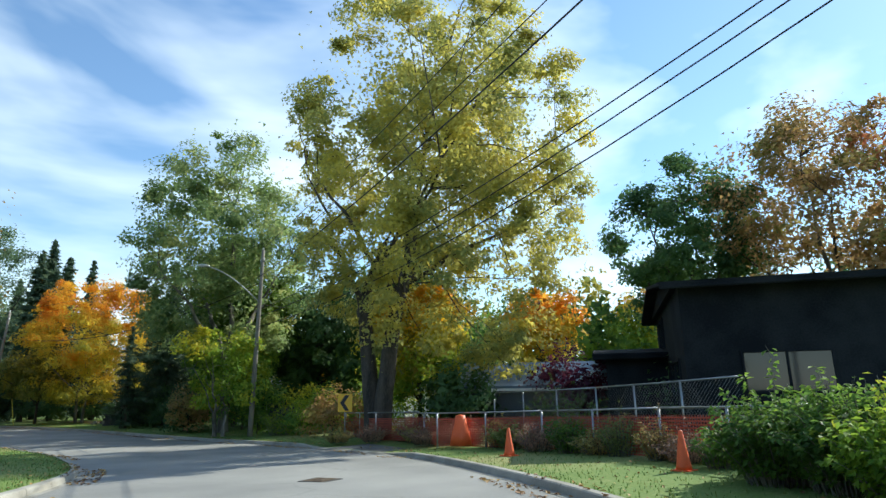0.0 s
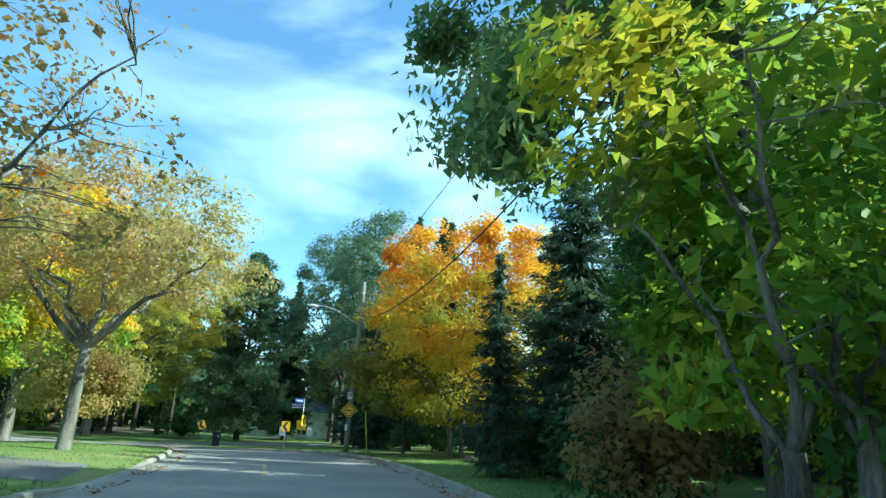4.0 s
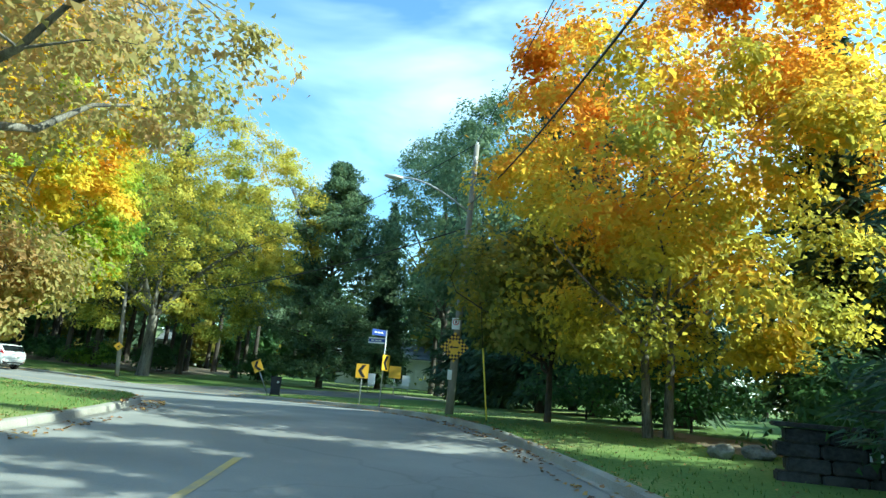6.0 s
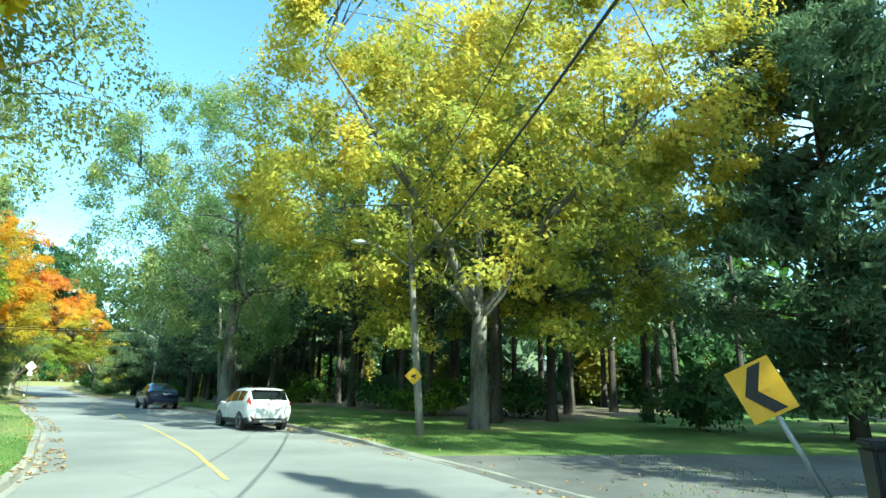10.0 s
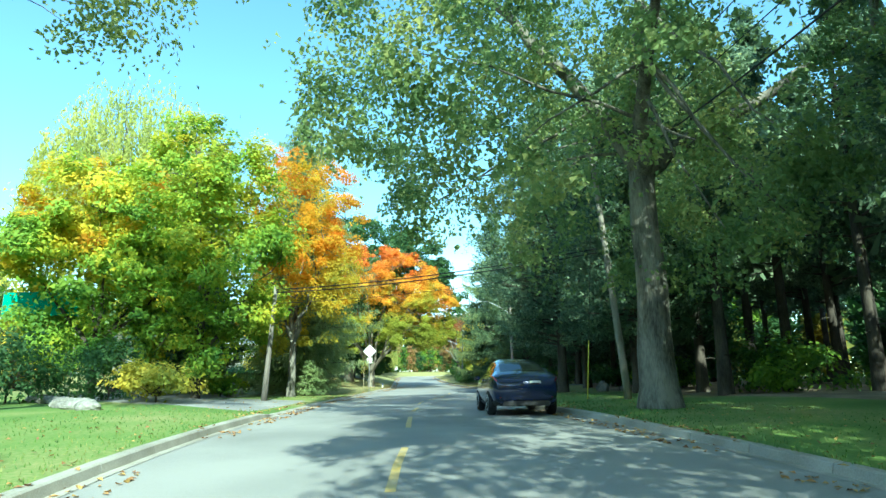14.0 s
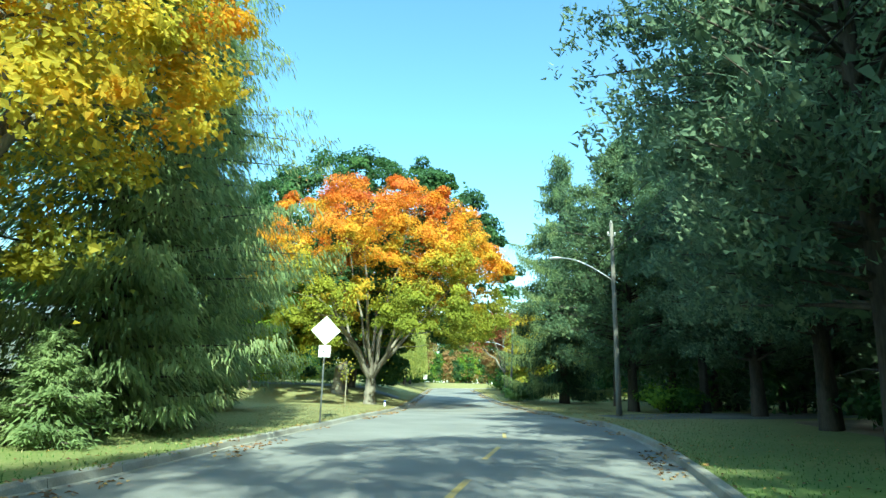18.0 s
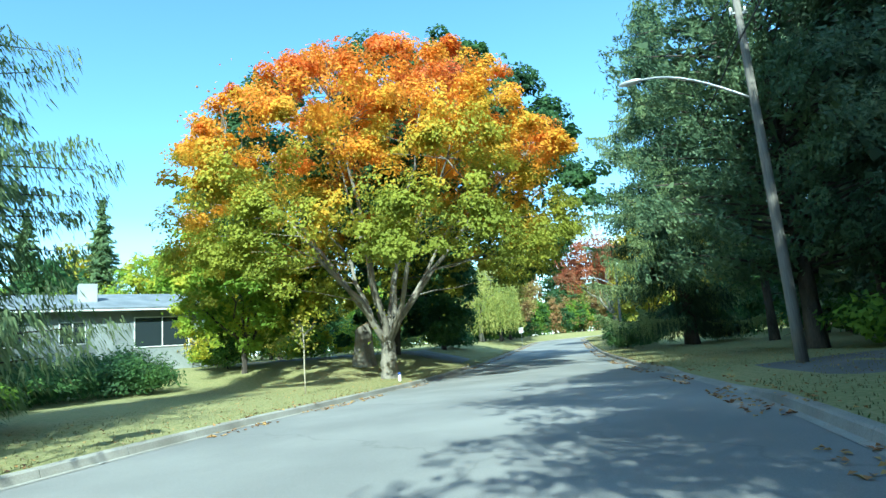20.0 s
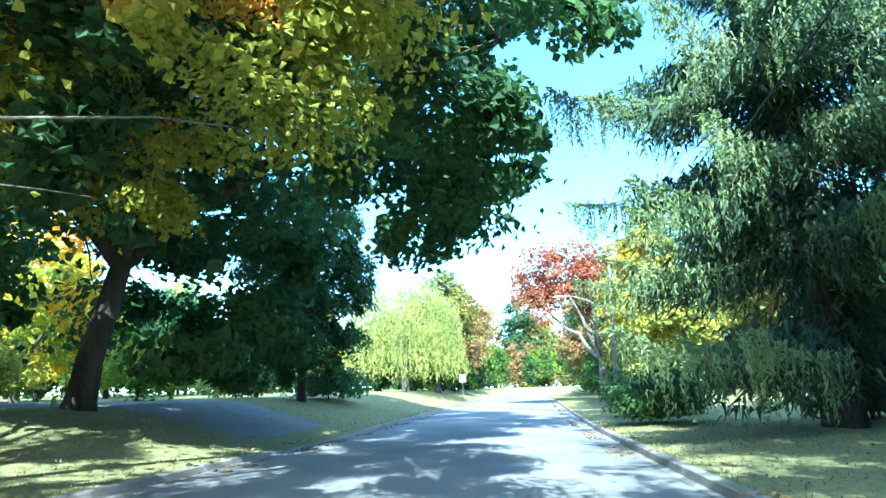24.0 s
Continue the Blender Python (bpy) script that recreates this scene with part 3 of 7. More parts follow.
def pine(name, label, x, y, z, height, radius, leaf, bark, seed=1, low=0.4, trunk=0.25, clumps=120, per=190, size=0.24, thin=0.034, group="", lean=(0, 0), dome=0.8, pad=0.19):
    """A pine: a bare lower stem, boughs that reach up and out, and round tufts of long needles in layers."""
    rng = np.random.default_rng(seed)
    ob = thing(name, label, "tree", (x, y, z), group)
    h = np.linspace(-0.3, height * 0.97, 10)
    axis = np.stack([h / height * lean[0], h / height * lean[1], h], 1)
    wood = [tube(axis, np.interp(h, [-0.3, 0.5, height], [trunk * 1.35, trunk, 0.04]), 9, seed, 0.12)]
    pts, ways, sizes, ups = [], [], [], []
    for k in range(clumps):
        f = low + (1 - low) * (k + rng.uniform(0, 1)) / clumps
        g = (f - low) / (1 - low)
        reach = radius * (np.interp(g, [0, 0.25, 0.6, 1], [0.75, 1.0, dome, 0.12])) * rng.uniform(0.45, 1.08)
        a = rng.uniform(0, 2 * np.pi)
        root = np.array([f * lean[0], f * lean[1], f * height - 0.15 * reach])
        c = np.array([np.cos(a) * reach + f * lean[0], np.sin(a) * reach + f * lean[1], f * height + 0.12 * reach * rng.uniform(-0.6, 1)])
        wood.append(tube(bend(root, root + (c - root) * 0.85, 0.1, 4, rng, 0.05), [trunk * 0.3 * (1.1 - f), 0.05, 0.035, 0.012], 5))
        spread = radius * pad * rng.uniform(0.6, 1.25) * (1.15 - 0.5 * g)
        # bursts of needles over a flat pad, some of them further back along the bough
        nt = max(3, per // 12)
        o = np.clip(rng.normal(size=(nt, 3)), -1.7, 1.7) * np.array([1, 1, 0.36]) * spread * 0.55
        o[:, 2] -= 0.22 * (o[:, 0] ** 2 + o[:, 1] ** 2) / spread
        tips = c + o * [0.8, 0.8, 1] - (c - root) * rng.uniform(0.0, 0.6, (nt, 1)) ** 1.2
        way = rng.normal(size=(nt, 12, 3)) * 0.6 + np.array([np.cos(a) * 0.6, np.sin(a) * 0.6, 0.5])
        pts.append((tips[:, None] + rng.normal(0, 0.13, (nt, 12, 3))).reshape(-1, 3))
        ways.append(way.reshape(-1, 3))
        sizes.append(np.ones(nt * 12))
        ups.append(rng.normal(0, 0.45, (nt * 12, 3)) + [np.cos(a) * 0.8, np.sin(a) * 0.8, 0.65])
        # dense old growth round the bough
        nc = max(2, per // 22)
        pts.append(root + (c - root) * rng.uniform(0.15, 0.8, (nc, 1)) + rng.normal(0, 0.16, (nc, 3)) * spread)
        ways.append(rng.normal(size=(nc, 3)) + [np.cos(a), np.sin(a), 0.2])
        sizes.append(np.full(nc, 2.6))
        ups.append(rng.normal(size=(nc, 3)))
    pts, ways, sizes = np.concatenate(pts), np.concatenate(ways), np.concatenate(sizes)[:, None]
    part("crown", raw_mesh(name + "_crown", *blades(pts, ways, size * sizes, thin * 2.6 * sizes, rng, np.concatenate(ups), tri=True), leaf), None, ob)
    for k in range(int(height * low * 1.6)):
        a, zz = rng.uniform(0, 2 * np.pi), rng.uniform(0.18, 1) * low * height
        e = np.array([np.cos(a), np.sin(a), -0.1]) * rng.uniform(0.4, 1.4)
        wood.append(tube([[0, 0, zz], [e[0] * 0.5, e[1] * 0.5, zz + 0.05], [e[0], e[1], zz + e[2]]], [0.03, 0.02, 0.006], 4))
    part("trunk", raw_mesh(name + "_trunk", *wood[0], bark, True), None, ob)
    tagged(part("branching", raw_mesh(name + "_branching", *joined(wood[1:]), bark, True), None, ob), kind="stuff")
    return ob


def weeping(name, label, x, y, z, height, radius, leaf, bark, seed=1, strands=420, per=26, size=0.22, low=0.06, trunk=0.3, category="tree"):
    """A willow: a domed head from which long leafy strands hang almost to the ground."""
    rng = np.random.default_rng(seed)
    ob = thing(name, label, category, (x, y, z))
    a, rr = rng.uniform(0, 2 * np.pi, strands), radius * np.sqrt(rng.uniform(0.05, 1, strands))
    topz = height * (0.55 + 0.45 * np.sqrt(np.clip(1 - (rr / radius) ** 2, 0, 1))) * rng.uniform(0.88, 1.02, strands)
    endz = height * (low + rng.uniform(0, 0.35, strands) * (1 - 0.6 * rr / radius))
    t = rng.uniform(0, 1, (strands, per))
    zz = topz[:, None] + (endz - topz)[:, None] * t
    rx = rr[:, None] * (1 + 0.10 * t) + rng.normal(0, 0.05, t.shape)
    pts = np.stack([np.cos(a)[:, None] * rx, np.sin(a)[:, None] * rx, zz], -1).reshape(-1, 3) + rng.normal(0, 0.06, (strands * per, 3))
    ways = rng.normal(0, 0.35, pts.shape) + [0, 0, -1.0]
    part("crown", raw_mesh(name + "_crown", *blades(pts, ways, size * 1.5, size * 0.5, rng, tri=True), leaf), None, ob)
    heads = np.stack([np.cos(a) * rr, np.sin(a) * rr, topz], 1)
    wood = [tube(bend((0, 0, -0.3), (0.1, 0, height * 0.35), 0, 7, rng, 0.03), np.linspace(trunk * 1.3, trunk * 0.8, 7), 9, seed, 0.12)]
    a, b = limbs(np.array([0.1, 0, height * 0.33]), heads, trunk, rng, 6, 40)
    part("trunk", raw_mesh(name + "_trunk", *wood[0], bark, True), None, ob)
    for w in a:
        part("limb", raw_mesh(name + "_limb", *w, bark, True), None, ob)
    tagged(part("branching", raw_mesh(name + "_branching", *joined(b), bark, True), None, ob), kind="stuff")
    return ob


# ---- ground and road ----
ROAD = [(-40.0, -72.0, 0.9), (-24.0, -51.0, 0.6), (-9.9, -31.4, 0.17), (-5.4, -24.8, 0.06), (-1.9, -17.6, -0.13), (-0.6, -12.0, -0.25), (0.0, -4.0, -0.42),
        (-0.3, 1.5, -0.49), (-1.1, 8.7, -0.47), (-2.4, 15.9, -0.37), (-4.1, 22.9, -0.27), (-6.3, 29.3, -0.20), (-10.1, 34.7, -0.32),
        (-15.0, 39.1, -0.51), (-20.5, 42.4, -0.63), (-26.3, 44.6, -0.58), (-32.5, 46.0, -0.48), (-39.3, 47.1, -0.33), (-46.3, 47.7, -0.12)]
ROAD += [(-53.1, 48.6, -0.01), (-60.1, 49.8, -0.06), (-67.2, 51.7, -0.05), (-74.5, 55.0, -0.07), (-81.5, 57.8, -0.03), (-87.8, 59.3, 0.14), (-94.1, 60.4, 0.17),
         (-102.8, 61.6, 0.15), (-118.0, 64.0, 0.28), (-134.0, 66.8, 0.52), (-165.0, 72.5, 1.3), (-190.0, 77.5, 1.9), (-205.0, 84.5, 2.2), (-213.0, 97.0, 2.4), (-217.0, 122.0, 2.4)]
HALF = 4.35


def half_right(x):
    """The right half's width, which grows by the parking bay."""
    return np.interp(x, [-72, -62, -54, -44, -36, -29], [4.35, 5.0, 5.6, 5.6, 4.9, 4.35])


def half_left(x):
    """The left half's width, which the garden drive narrows and the diamond sign's bend widens."""
    return np.interp(x, [-108, -101, -94, -88, -81, -76, -70, -62, -54, -46, -40, -30], [4.35, 4.6, 5.0, 5.5, 6.3, 5.6, 4.1, 3.3, 2.9, 3.4, 3.75, 4.35])


def centre_off(x):
    """How far the painted line lies to the right of the road's middle."""
    return np.interp(x, [-90, -76, -67, -60, -47, -43, -40, -26, -10], [0.0, 0.4, 1.3, 1.45, 0.65, 0.05, -0.15, -1.0, -0.75])


def smooth_way(rows, gap):
    """The rows as a smooth line with a point about every gap metres."""
    p = np.array(rows)
    q = np.concatenate([[2 * p[0] - p[1]], p, [2 * p[-1] - p[-2]]])
    out = []
    for i in range(1, len(q) - 2):
        n = max(2, int(np.linalg.norm(q[i + 1] - q[i]) / gap))
        for t in np.linspace(0, 1, n, endpoint=False):
            out.append(0.5 * (2 * q[i] + (q[i + 1] - q[i - 1]) * t + (2 * q[i - 1] - 5 * q[i] + 4 * q[i + 1] - q[i + 2]) * t * t
                              + (3 * q[i] - q[i - 1] - 3 * q[i + 1] + q[i + 2]) * t ** 3))
    out.append(p[-1])
    return np.array(out)


way = smooth_way(ROAD, 1.5)
tang = np.gradient(way[:, :2], axis=0)
tang /= np.linalg.norm(tang, axis=1, keepdims=True)
right = np.stack([tang[:, 1], -tang[:, 0]], 1)


def lie(x, y):
    """Signed distance to the right of the road's middle, and the road's height, for arrays of places."""
    x, y = np.atleast_1d(x).astype(float), np.atleast_1d(y).astype(float)
    off, z = np.empty_like(x), np.empty_like(x)
    for s in range(0, len(x), 4000):
        d = np.stack([x[s:s + 4000, None] - way[None, :, 0], y[s:s + 4000, None] - way[None, :, 1]], -1)
        k = np.argmin((d ** 2).sum(-1), 1)
        i = np.arange(len(k))
        along = np.clip((d[i, k] * tang[k]).sum(-1), -1.2, 1.2)
        off[s:s + 4000] = np.sign((d[i, k] * right[k]).sum(-1)) * np.sqrt(np.maximum((d[i, k] ** 2).sum(-1) - along ** 2, 0))
        kk = np.clip(k + np.sign(along).astype(int), 0, len(way) - 1)
        z[s:s + 4000] = way[k, 2] + (way[kk, 2] - way[k, 2]) * np.abs(along) / 1.6
    return off, z


def rise(off):
    """How far the ground lies above the road at that distance from its middle."""
    d = np.maximum(np.abs(off) - HALF - 0.5 * (off > 0), 0)
    return 0.14 + np.minimum(d, 60) * 0.018


def bank(x, off):
    """How far the lawn round the oak rises from the road, more the farther from it."""
    s = np.clip((-106 - x) / 12, 0, 1)
    return 1.1 * s * s * (3 - 2 * s) * np.clip((-off - 4.5) / 5.5, 0, 1)


def gz(x, y):
    off, z = lie(x, y)
    return float(z[0] + (rise(off)[0] + bank(x, off[0]) if abs(off[0]) > HALF else 0))


gx, gy = np.arange(-330, 121, 2.0), np.arange(-160, 221, 2.0)
xx, yy = np.meshgrid(gx, gy, indexing="ij")
off, zr = lie(xx.ravel(), yy.ravel())
hills = np.array([noise.noise(Vector((a * 0.06, b * 0.06, 0.0))) for a, b in zip(xx.ravel(), yy.ravel())])
zg = zr + rise(off) + bank(xx.ravel(), off) + hills * 0.25 * np.clip((np.abs(off) - 9) / 10, 0, 1)
zg = np.where(np.abs(off) < HALF + 3.4, zr - 0.35, zg)
gv = np.stack([xx.ravel(), yy.ravel(), zg], 1)
ny = len(gy)
i, j = np.meshgrid(np.arange(len(gx) - 1), np.arange(ny - 1), indexing="ij")
gq = np.stack([i * ny + j, (i + 1) * ny + j, (i + 1) * ny + j + 1, i * ny + j + 1], -1).reshape(-1, 4)
far = np.array([[-3000, -3000, -1.2], [3000, -3000, -1.2], [3000, 3000, -1.2], [-3000, 3000, -1.2]])
gv, gq = np.concatenate([gv, far]), np.concatenate([gq, [[len(gv), len(gv) + 1, len(gv) + 2, len(gv) + 3]]])
tagged(part("ground", raw_mesh("ground", gv, gq, grass_ground, True), None), "autumn lawn ground with dry patches and fallen leaves", "ground", kind="structure")


edge_l = -half_left(way[:, 0])
edge_r = half_right(way[:, 0])


def ribbon(name, a, b, za, zb, mat, label, category, n=2):
    """A sheet along the road between two edges given point by point."""
    f = np.linspace(0, 1, n)[None]
    u = np.asarray(a)[:, None] * (1 - f) + np.asarray(b)[:, None] * f
    zz = za * (1 - f) + zb * f
    v = np.stack([way[:, None, 0] + right[:, None, 0] * u, way[:, None, 1] + right[:, None, 1] * u, way[:, None, 2] + zz + 0 * u], -1).reshape(-1, 3)
    i, j = np.meshgrid(np.arange(len(way) - 1), np.arange(n - 1), indexing="ij")
    q = np.stack([i * n + j, i * n + j + 1, (i + 1) * n + j + 1, (i + 1) * n + j], -1).reshape(-1, 4)
    return tagged(part(name, raw_mesh(name, v, q, mat, True), None), label, category, kind="structure")


GAPS = {"l": [(-5.2, 11.4, -7.2, 17.6), (-55.5, 46.0, -69.8, 48.8), (-119.5, 60.0, -128, 61.5)], "r": [(3.6, -14.8, 4.0, -9.2), (-27.4, 47.4, -17.4, 43.6), (-89, 63, -95, 64.2)]}


def kerb_height(side, x, y, high=0.13, low=0.02):
    """The height of the kerb's back: low where a drive crosses it, with short ramps."""
    f = 1.0
    for a, b, c, d in GAPS[side]:
        f = min(f, max(0.0, (math.hypot(x - (a + c) / 2, y - (b + d) / 2) - math.hypot(a - c, b - d) / 2) / 1.2))
    return low + (high - low) * f


back_l = np.array([kerb_height("l", *(w[:2] + r * e)) for w, r, e in zip(way, right, edge_l)])[:, None]
back_r = np.array([kerb_height("r", *(w[:2] + r * e)) for w, r, e in zip(way, right, edge_r)])[:, None]
ribbon("road", edge_l, edge_r, 0.0, 0.0, asphalt, "worn pale grey asphalt residential road", "road", 9)
ribbon("verge_left", edge_l - 5.4, edge_l - 0.17, 0.14 + 5.4 * 0.018 + 0.02 + bank(way[:, 0], edge_l - 5.4)[:, None], back_l, grass_ground, "mown grass verge strewn with leaves", "verge", 8)
ribbon("verge_right", edge_r + 0.17, edge_r + 5.4, back_r, 0.14 + 5.4 * 0.018 + 0.02, grass_ground, "mown grass verge strewn with leaves", "verge", 8)


# ---- trees of the first bend ----
def at(fn, name, label, x, y, *more, **kw):
    return fn(name, label, x, y, gz(x, y) - 0.02, *more, **kw)


at(broadleaf, "cottonwood", "tall old cottonwood with dark split trunk and thinning yellow-olive leaves", 7.35, -8.9, 24, (7.4, 7.4, 11.0), (2.3, -1.8, 13.4),
   leaf_cotton, bark_dark, clumps=740, per=160, size=0.13, trunk=0.40, fork=6.0, seed=11, stems=2, apart=0.5, splay=7.0, mains=8, twigs=90, clump=0.15, hollow=0.35, cut=-0.97, tri=True)
at(broadleaf, "maple_tree", "bright yellow young maple below the cottonwood", 11.0, -7.4, 8, (2.8, 2.8, 3.2), (0, 0, 4.6), leaf_sun, bark_dark, clumps=100, per=120, size=0.15, trunk=0.12, fork=1.6, seed=111, cut=-0.9, tri=True)
at(broadleaf, "maple_tree", "orange maple far behind the cottonwood", 37.4, 6.1, 13, (4.0, 4.0, 5.4), (0, 0, 7.0), leaf_orange, bark_dark, clumps=110, per=90, size=0.28, trunk=0.25, fork=3, seed=117, tri=True)
at(broadleaf, "maple_tree", "orange and green maple far behind the shed", 40.0, -4.0, 11, (4.2, 4.2, 4.6), (0, 0, 6.0), leaf_mixed, bark_dark, clumps=110, per=90, size=0.28, trunk=0.25, fork=3, seed=118, tri=True)
for k, (x, y, h, r) in enumerate(((17.0, 2.0, 13, 4.4), (21.0, 12.0, 14, 5.0), (15.2, 10.0, 11, 3.6))):
    at(broadleaf, "maple_tree", "dark green bushy tree behind the gardens", x, y, h, (r, r, h * 0.44), (0, 0, h * 0.52), leaf_dark, bark_dark, clumps=120, per=110, size=0.24, trunk=0.22, fork=2.5, seed=180 + k, cut=-0.95, tri=True, group="trees behind the gardens")
at(broadleaf, "oak_tree", "dark green oak rising behind the dark house", 31.5, -12.3, 19, (5.6, 5.6, 7.4), (0, 0, 11.2), leaf_dark, bark_dark, clumps=190, per=130, size=0.26, trunk=0.35, fork=4, seed=112, tri=True, core=0.0, grow=1.0)
at(broadleaf, "oak_tree", "brown and rusty oak rising behind the dark house", 31.3, -21.0, 19.5, (6.4, 6.4, 7.6), (0, 0, 11.6), leaf_brown, bark_dark, clumps=190, per=110, size=0.24, trunk=0.35, fork=4, seed=114, tri=True, core=0.0, grow=1.0)
at(broadleaf, "maple_tree", "rusty red maple behind the dark house", 33.0, -29.0, 19.5, (5.6, 5.6, 7.6), (0, 0, 12.0), leaf_red, bark_dark, clumps=130, per=100, size=0.24, trunk=0.3, fork=4, seed=116, tri=True, core=0.0, grow=1.0)
at(broadleaf, "maple_tree", "green maple with grey trunk behind a utility pole", 6.6, 6.9, 20, (5.9, 5.6, 8.8), (-0.5, 0.5, 11.8),
   leaf_birch, bark_grey, clumps=330, per=130, size=0.16, trunk=0.3, fork=4.2, seed=12, clump=0.16, hollow=0.4, cut=-0.97, tri=True)
at(broadleaf, "maple_tree", "low yellow-green tree with two grey stems by the pole", 5.0, 3.4, 6.2, (2.9, 2.9, 2.7), (-0.4, 0, 3.6), leaf_lime, bark_grey, clumps=130, per=110, size=0.14, trunk=0.13, fork=1.3, seed=119, stems=2, apart=1.6, splay=1.5, cut=-0.9, tri=True)
at(broadleaf, "maple_tree", "orange and gold sugar maple with two slim grey trunks", 3.0, 29.6, 12.8, (5.7, 5.7, 6.1), (0.6, 0.2, 6.9),
   leaf_orange, bark_grey, clumps=440, per=135, core=0.0, size=0.14, trunk=0.13, fork=2.6, seed=13, stems=2, apart=2.3, splay=1.5, clump=0.18, droop=0.25, cut=-0.9, grow=1.1)
at(broadleaf, "maple_tree", "olive-green lower maple beside the orange one", 0.3, 33.0, 6.6, (2.8, 2.7, 2.6), (-1.0, -0.8, 4.1), leaf_olive, bark_dark, clumps=90, per=170, size=0.15, trunk=0.12, fork=1.6, seed=113, clump=0.22, tri=True)
at(conifer, "spruce_tree", "small dark spruce in front of the orange maple", 3.7, 18.2, 7.4, 1.6, needle_spruce, bark_dark, seed=14)
at(conifer, "spruce_tree", "tall dark blue-green spruce beside the road", 6.9, 19.4, 12.2, 4.2, needle_spruce, bark_dark, seed=15, gap=0.07, inner=10)
at(conifer, "spruce_tree", "tall dark blue-green spruce beside the road", 10.4, 21.6, 15.5, 4.8, needle_spruce, bark_dark, seed=115, gap=0.07, inner=10)
at(broadleaf, "maple_tree", "bushy green maple close to the road", 9.8, 12.8, 13.0, (4.3, 4.5, 6.6), (0, 0, 6.8), leaf_green, bark_dark, clumps=290, per=230, size=0.15, trunk=0.2, fork=1.6, seed=16, clump=0.22, hollow=0.25, tri=True)
at(conifer, "spruce_tree", "tall spruce far behind the orange maple", 0.3, 42.5, 17.6, 3.4, needle_spruce, bark_dark, seed=17, gap=0.2, step=0.55, size=0.42, thin=0.14)
at(conifer, "spruce_tree", "tall spruce far behind the orange maple", 6.1, 47.5, 18.0, 3.4, needle_spruce, bark_dark, seed=18, gap=0.2, step=0.55, size=0.42, thin=0.14)
at(pine, "pine_tree", "round-headed dark pine at the bend", -17.2, 61.8, 19.4, 5.6, needle_mid, bark_dark, seed=19, low=0.08, clumps=250, per=280, dome=1.05, size=0.27, thin=0.042, pad=0.2)
at(broadleaf, "maple_tree", "large yellow-green silver maple with leaning grey limbs", -29.3, 56.4, 22, (12.2, 10.8, 9.6), (0.0, 0.2, 12.4),
   leaf_gold, bark_grey, clumps=1000, per=150, size=0.135, trunk=0.40, fork=4.8, seed=20, clump=0.15, mains=6, twigs=110, hollow=0.55, cut=-0.92, tri=True)
at(broadleaf, "locust_tree", "tall airy blue-green tree behind the bend", -7.5, 64.0, 25, (6.8, 6.8, 10.4), (0, 0, 14.0), leaf_blue, bark_dark, clumps=260, per=130, size=0.22, trunk=0.35, fork=6, seed=21, clump=0.16, tri=True, core=0.0, grow=1.0)
for k, (sx, sy, sh, sr) in enumerate(((-1.6, 46.0, 9.5, 3.8), (2.8, 42.0, 17.0, 3.8), (-3.6, 50.5, 10.5, 3.8), (5.5, 37.0, 12.5, 3.2), (8.5, 31.0, 13.0, 3.2), (2.5, 51.5, 21.0, 4.4), (0.5, 60.0, 17.0, 3.8), (-14.5, 71.0, 19.0, 4.0))):
    at(conifer, "spruce_tree", "dense dark spruce behind the street signs", sx, sy, sh, sr, needle_spruce, bark_dark, seed=22 + 7 * k, gap=0.26, size=0.44, thin=0.15, group="spruces behind the signs")
at(broadleaf, "locust_tree", "broad blue-green tree behind the street signs", -2.8, 53.5, 23, (5.8, 5.8, 9.6), (0, 0, 12.8), leaf_blue, bark_dark, clumps=260, per=120, size=0.22, trunk=0.2, fork=4, seed=121, cut=-0.95, tri=True, core=0.0, grow=1.0)
at(broadleaf, "ash_tree", "half-bare grey tree with few brown leaves", -10.5, 10.5, 14, (4.8, 4.8, 5.0), (0.8, 0, 9.0), leaf_brown, bark_grey, clumps=110, per=22, size=0.15, trunk=0.24, fork=3.6, seed=24, twigs=110, clump=0.16)
at(broadleaf, "ash_tree", "tall tan and olive thinning ash over the inner verge", -11.6, 21.0, 11.4, (6.2, 5.8, 3.4), (0.2, 0.4, 8.1), leaf_tan, bark_grey, clumps=230, per=110, size=0.15, trunk=0.24, fork=3.8, seed=25, cut=-0.95, tri=True, core=0.0, grow=0.95)
at(broadleaf, "willow_tree", "airy pale green willow overhanging the inner verge", -29.5, 34.8, 15, (6.2, 6.4, 5.2), (0.0, 0.9, 9.6), leaf_willow, bark_grey, clumps=230, per=120, size=0.12, trunk=0.3, fork=4.5, seed=26, droop=0.8, core=0.0, grow=1.0, tri=True)
at(broadleaf, "maple_tree", "small tan-leaved roadside maple", -14.0, 25.0, 5.4, (2.0, 2.0, 2.4), (0, 0, 3.0), leaf_tan, bark_grey, clumps=60, per=130, size=0.13, trunk=0.1, fork=1.0, seed=27, clump=0.25)
at(broadleaf, "maple_tree", "bright yellow and green maple with orange tips over the road", -21.4, 32.9, 17, (5.7, 5.5, 7.2), (-0.6, 0.2, 9.6), leaf_sun, bark_grey, clumps=460, per=180, size=0.15, trunk=0.32, fork=3, seed=28, hollow=0.4, cut=-0.9, tri=True)
at(pine, "pine_tree", "feathery dark pine on the inner side of the bend", -10.5, -4.0, 13.5, 3.0, needle_pine, bark_dark, seed=29, low=0.15)

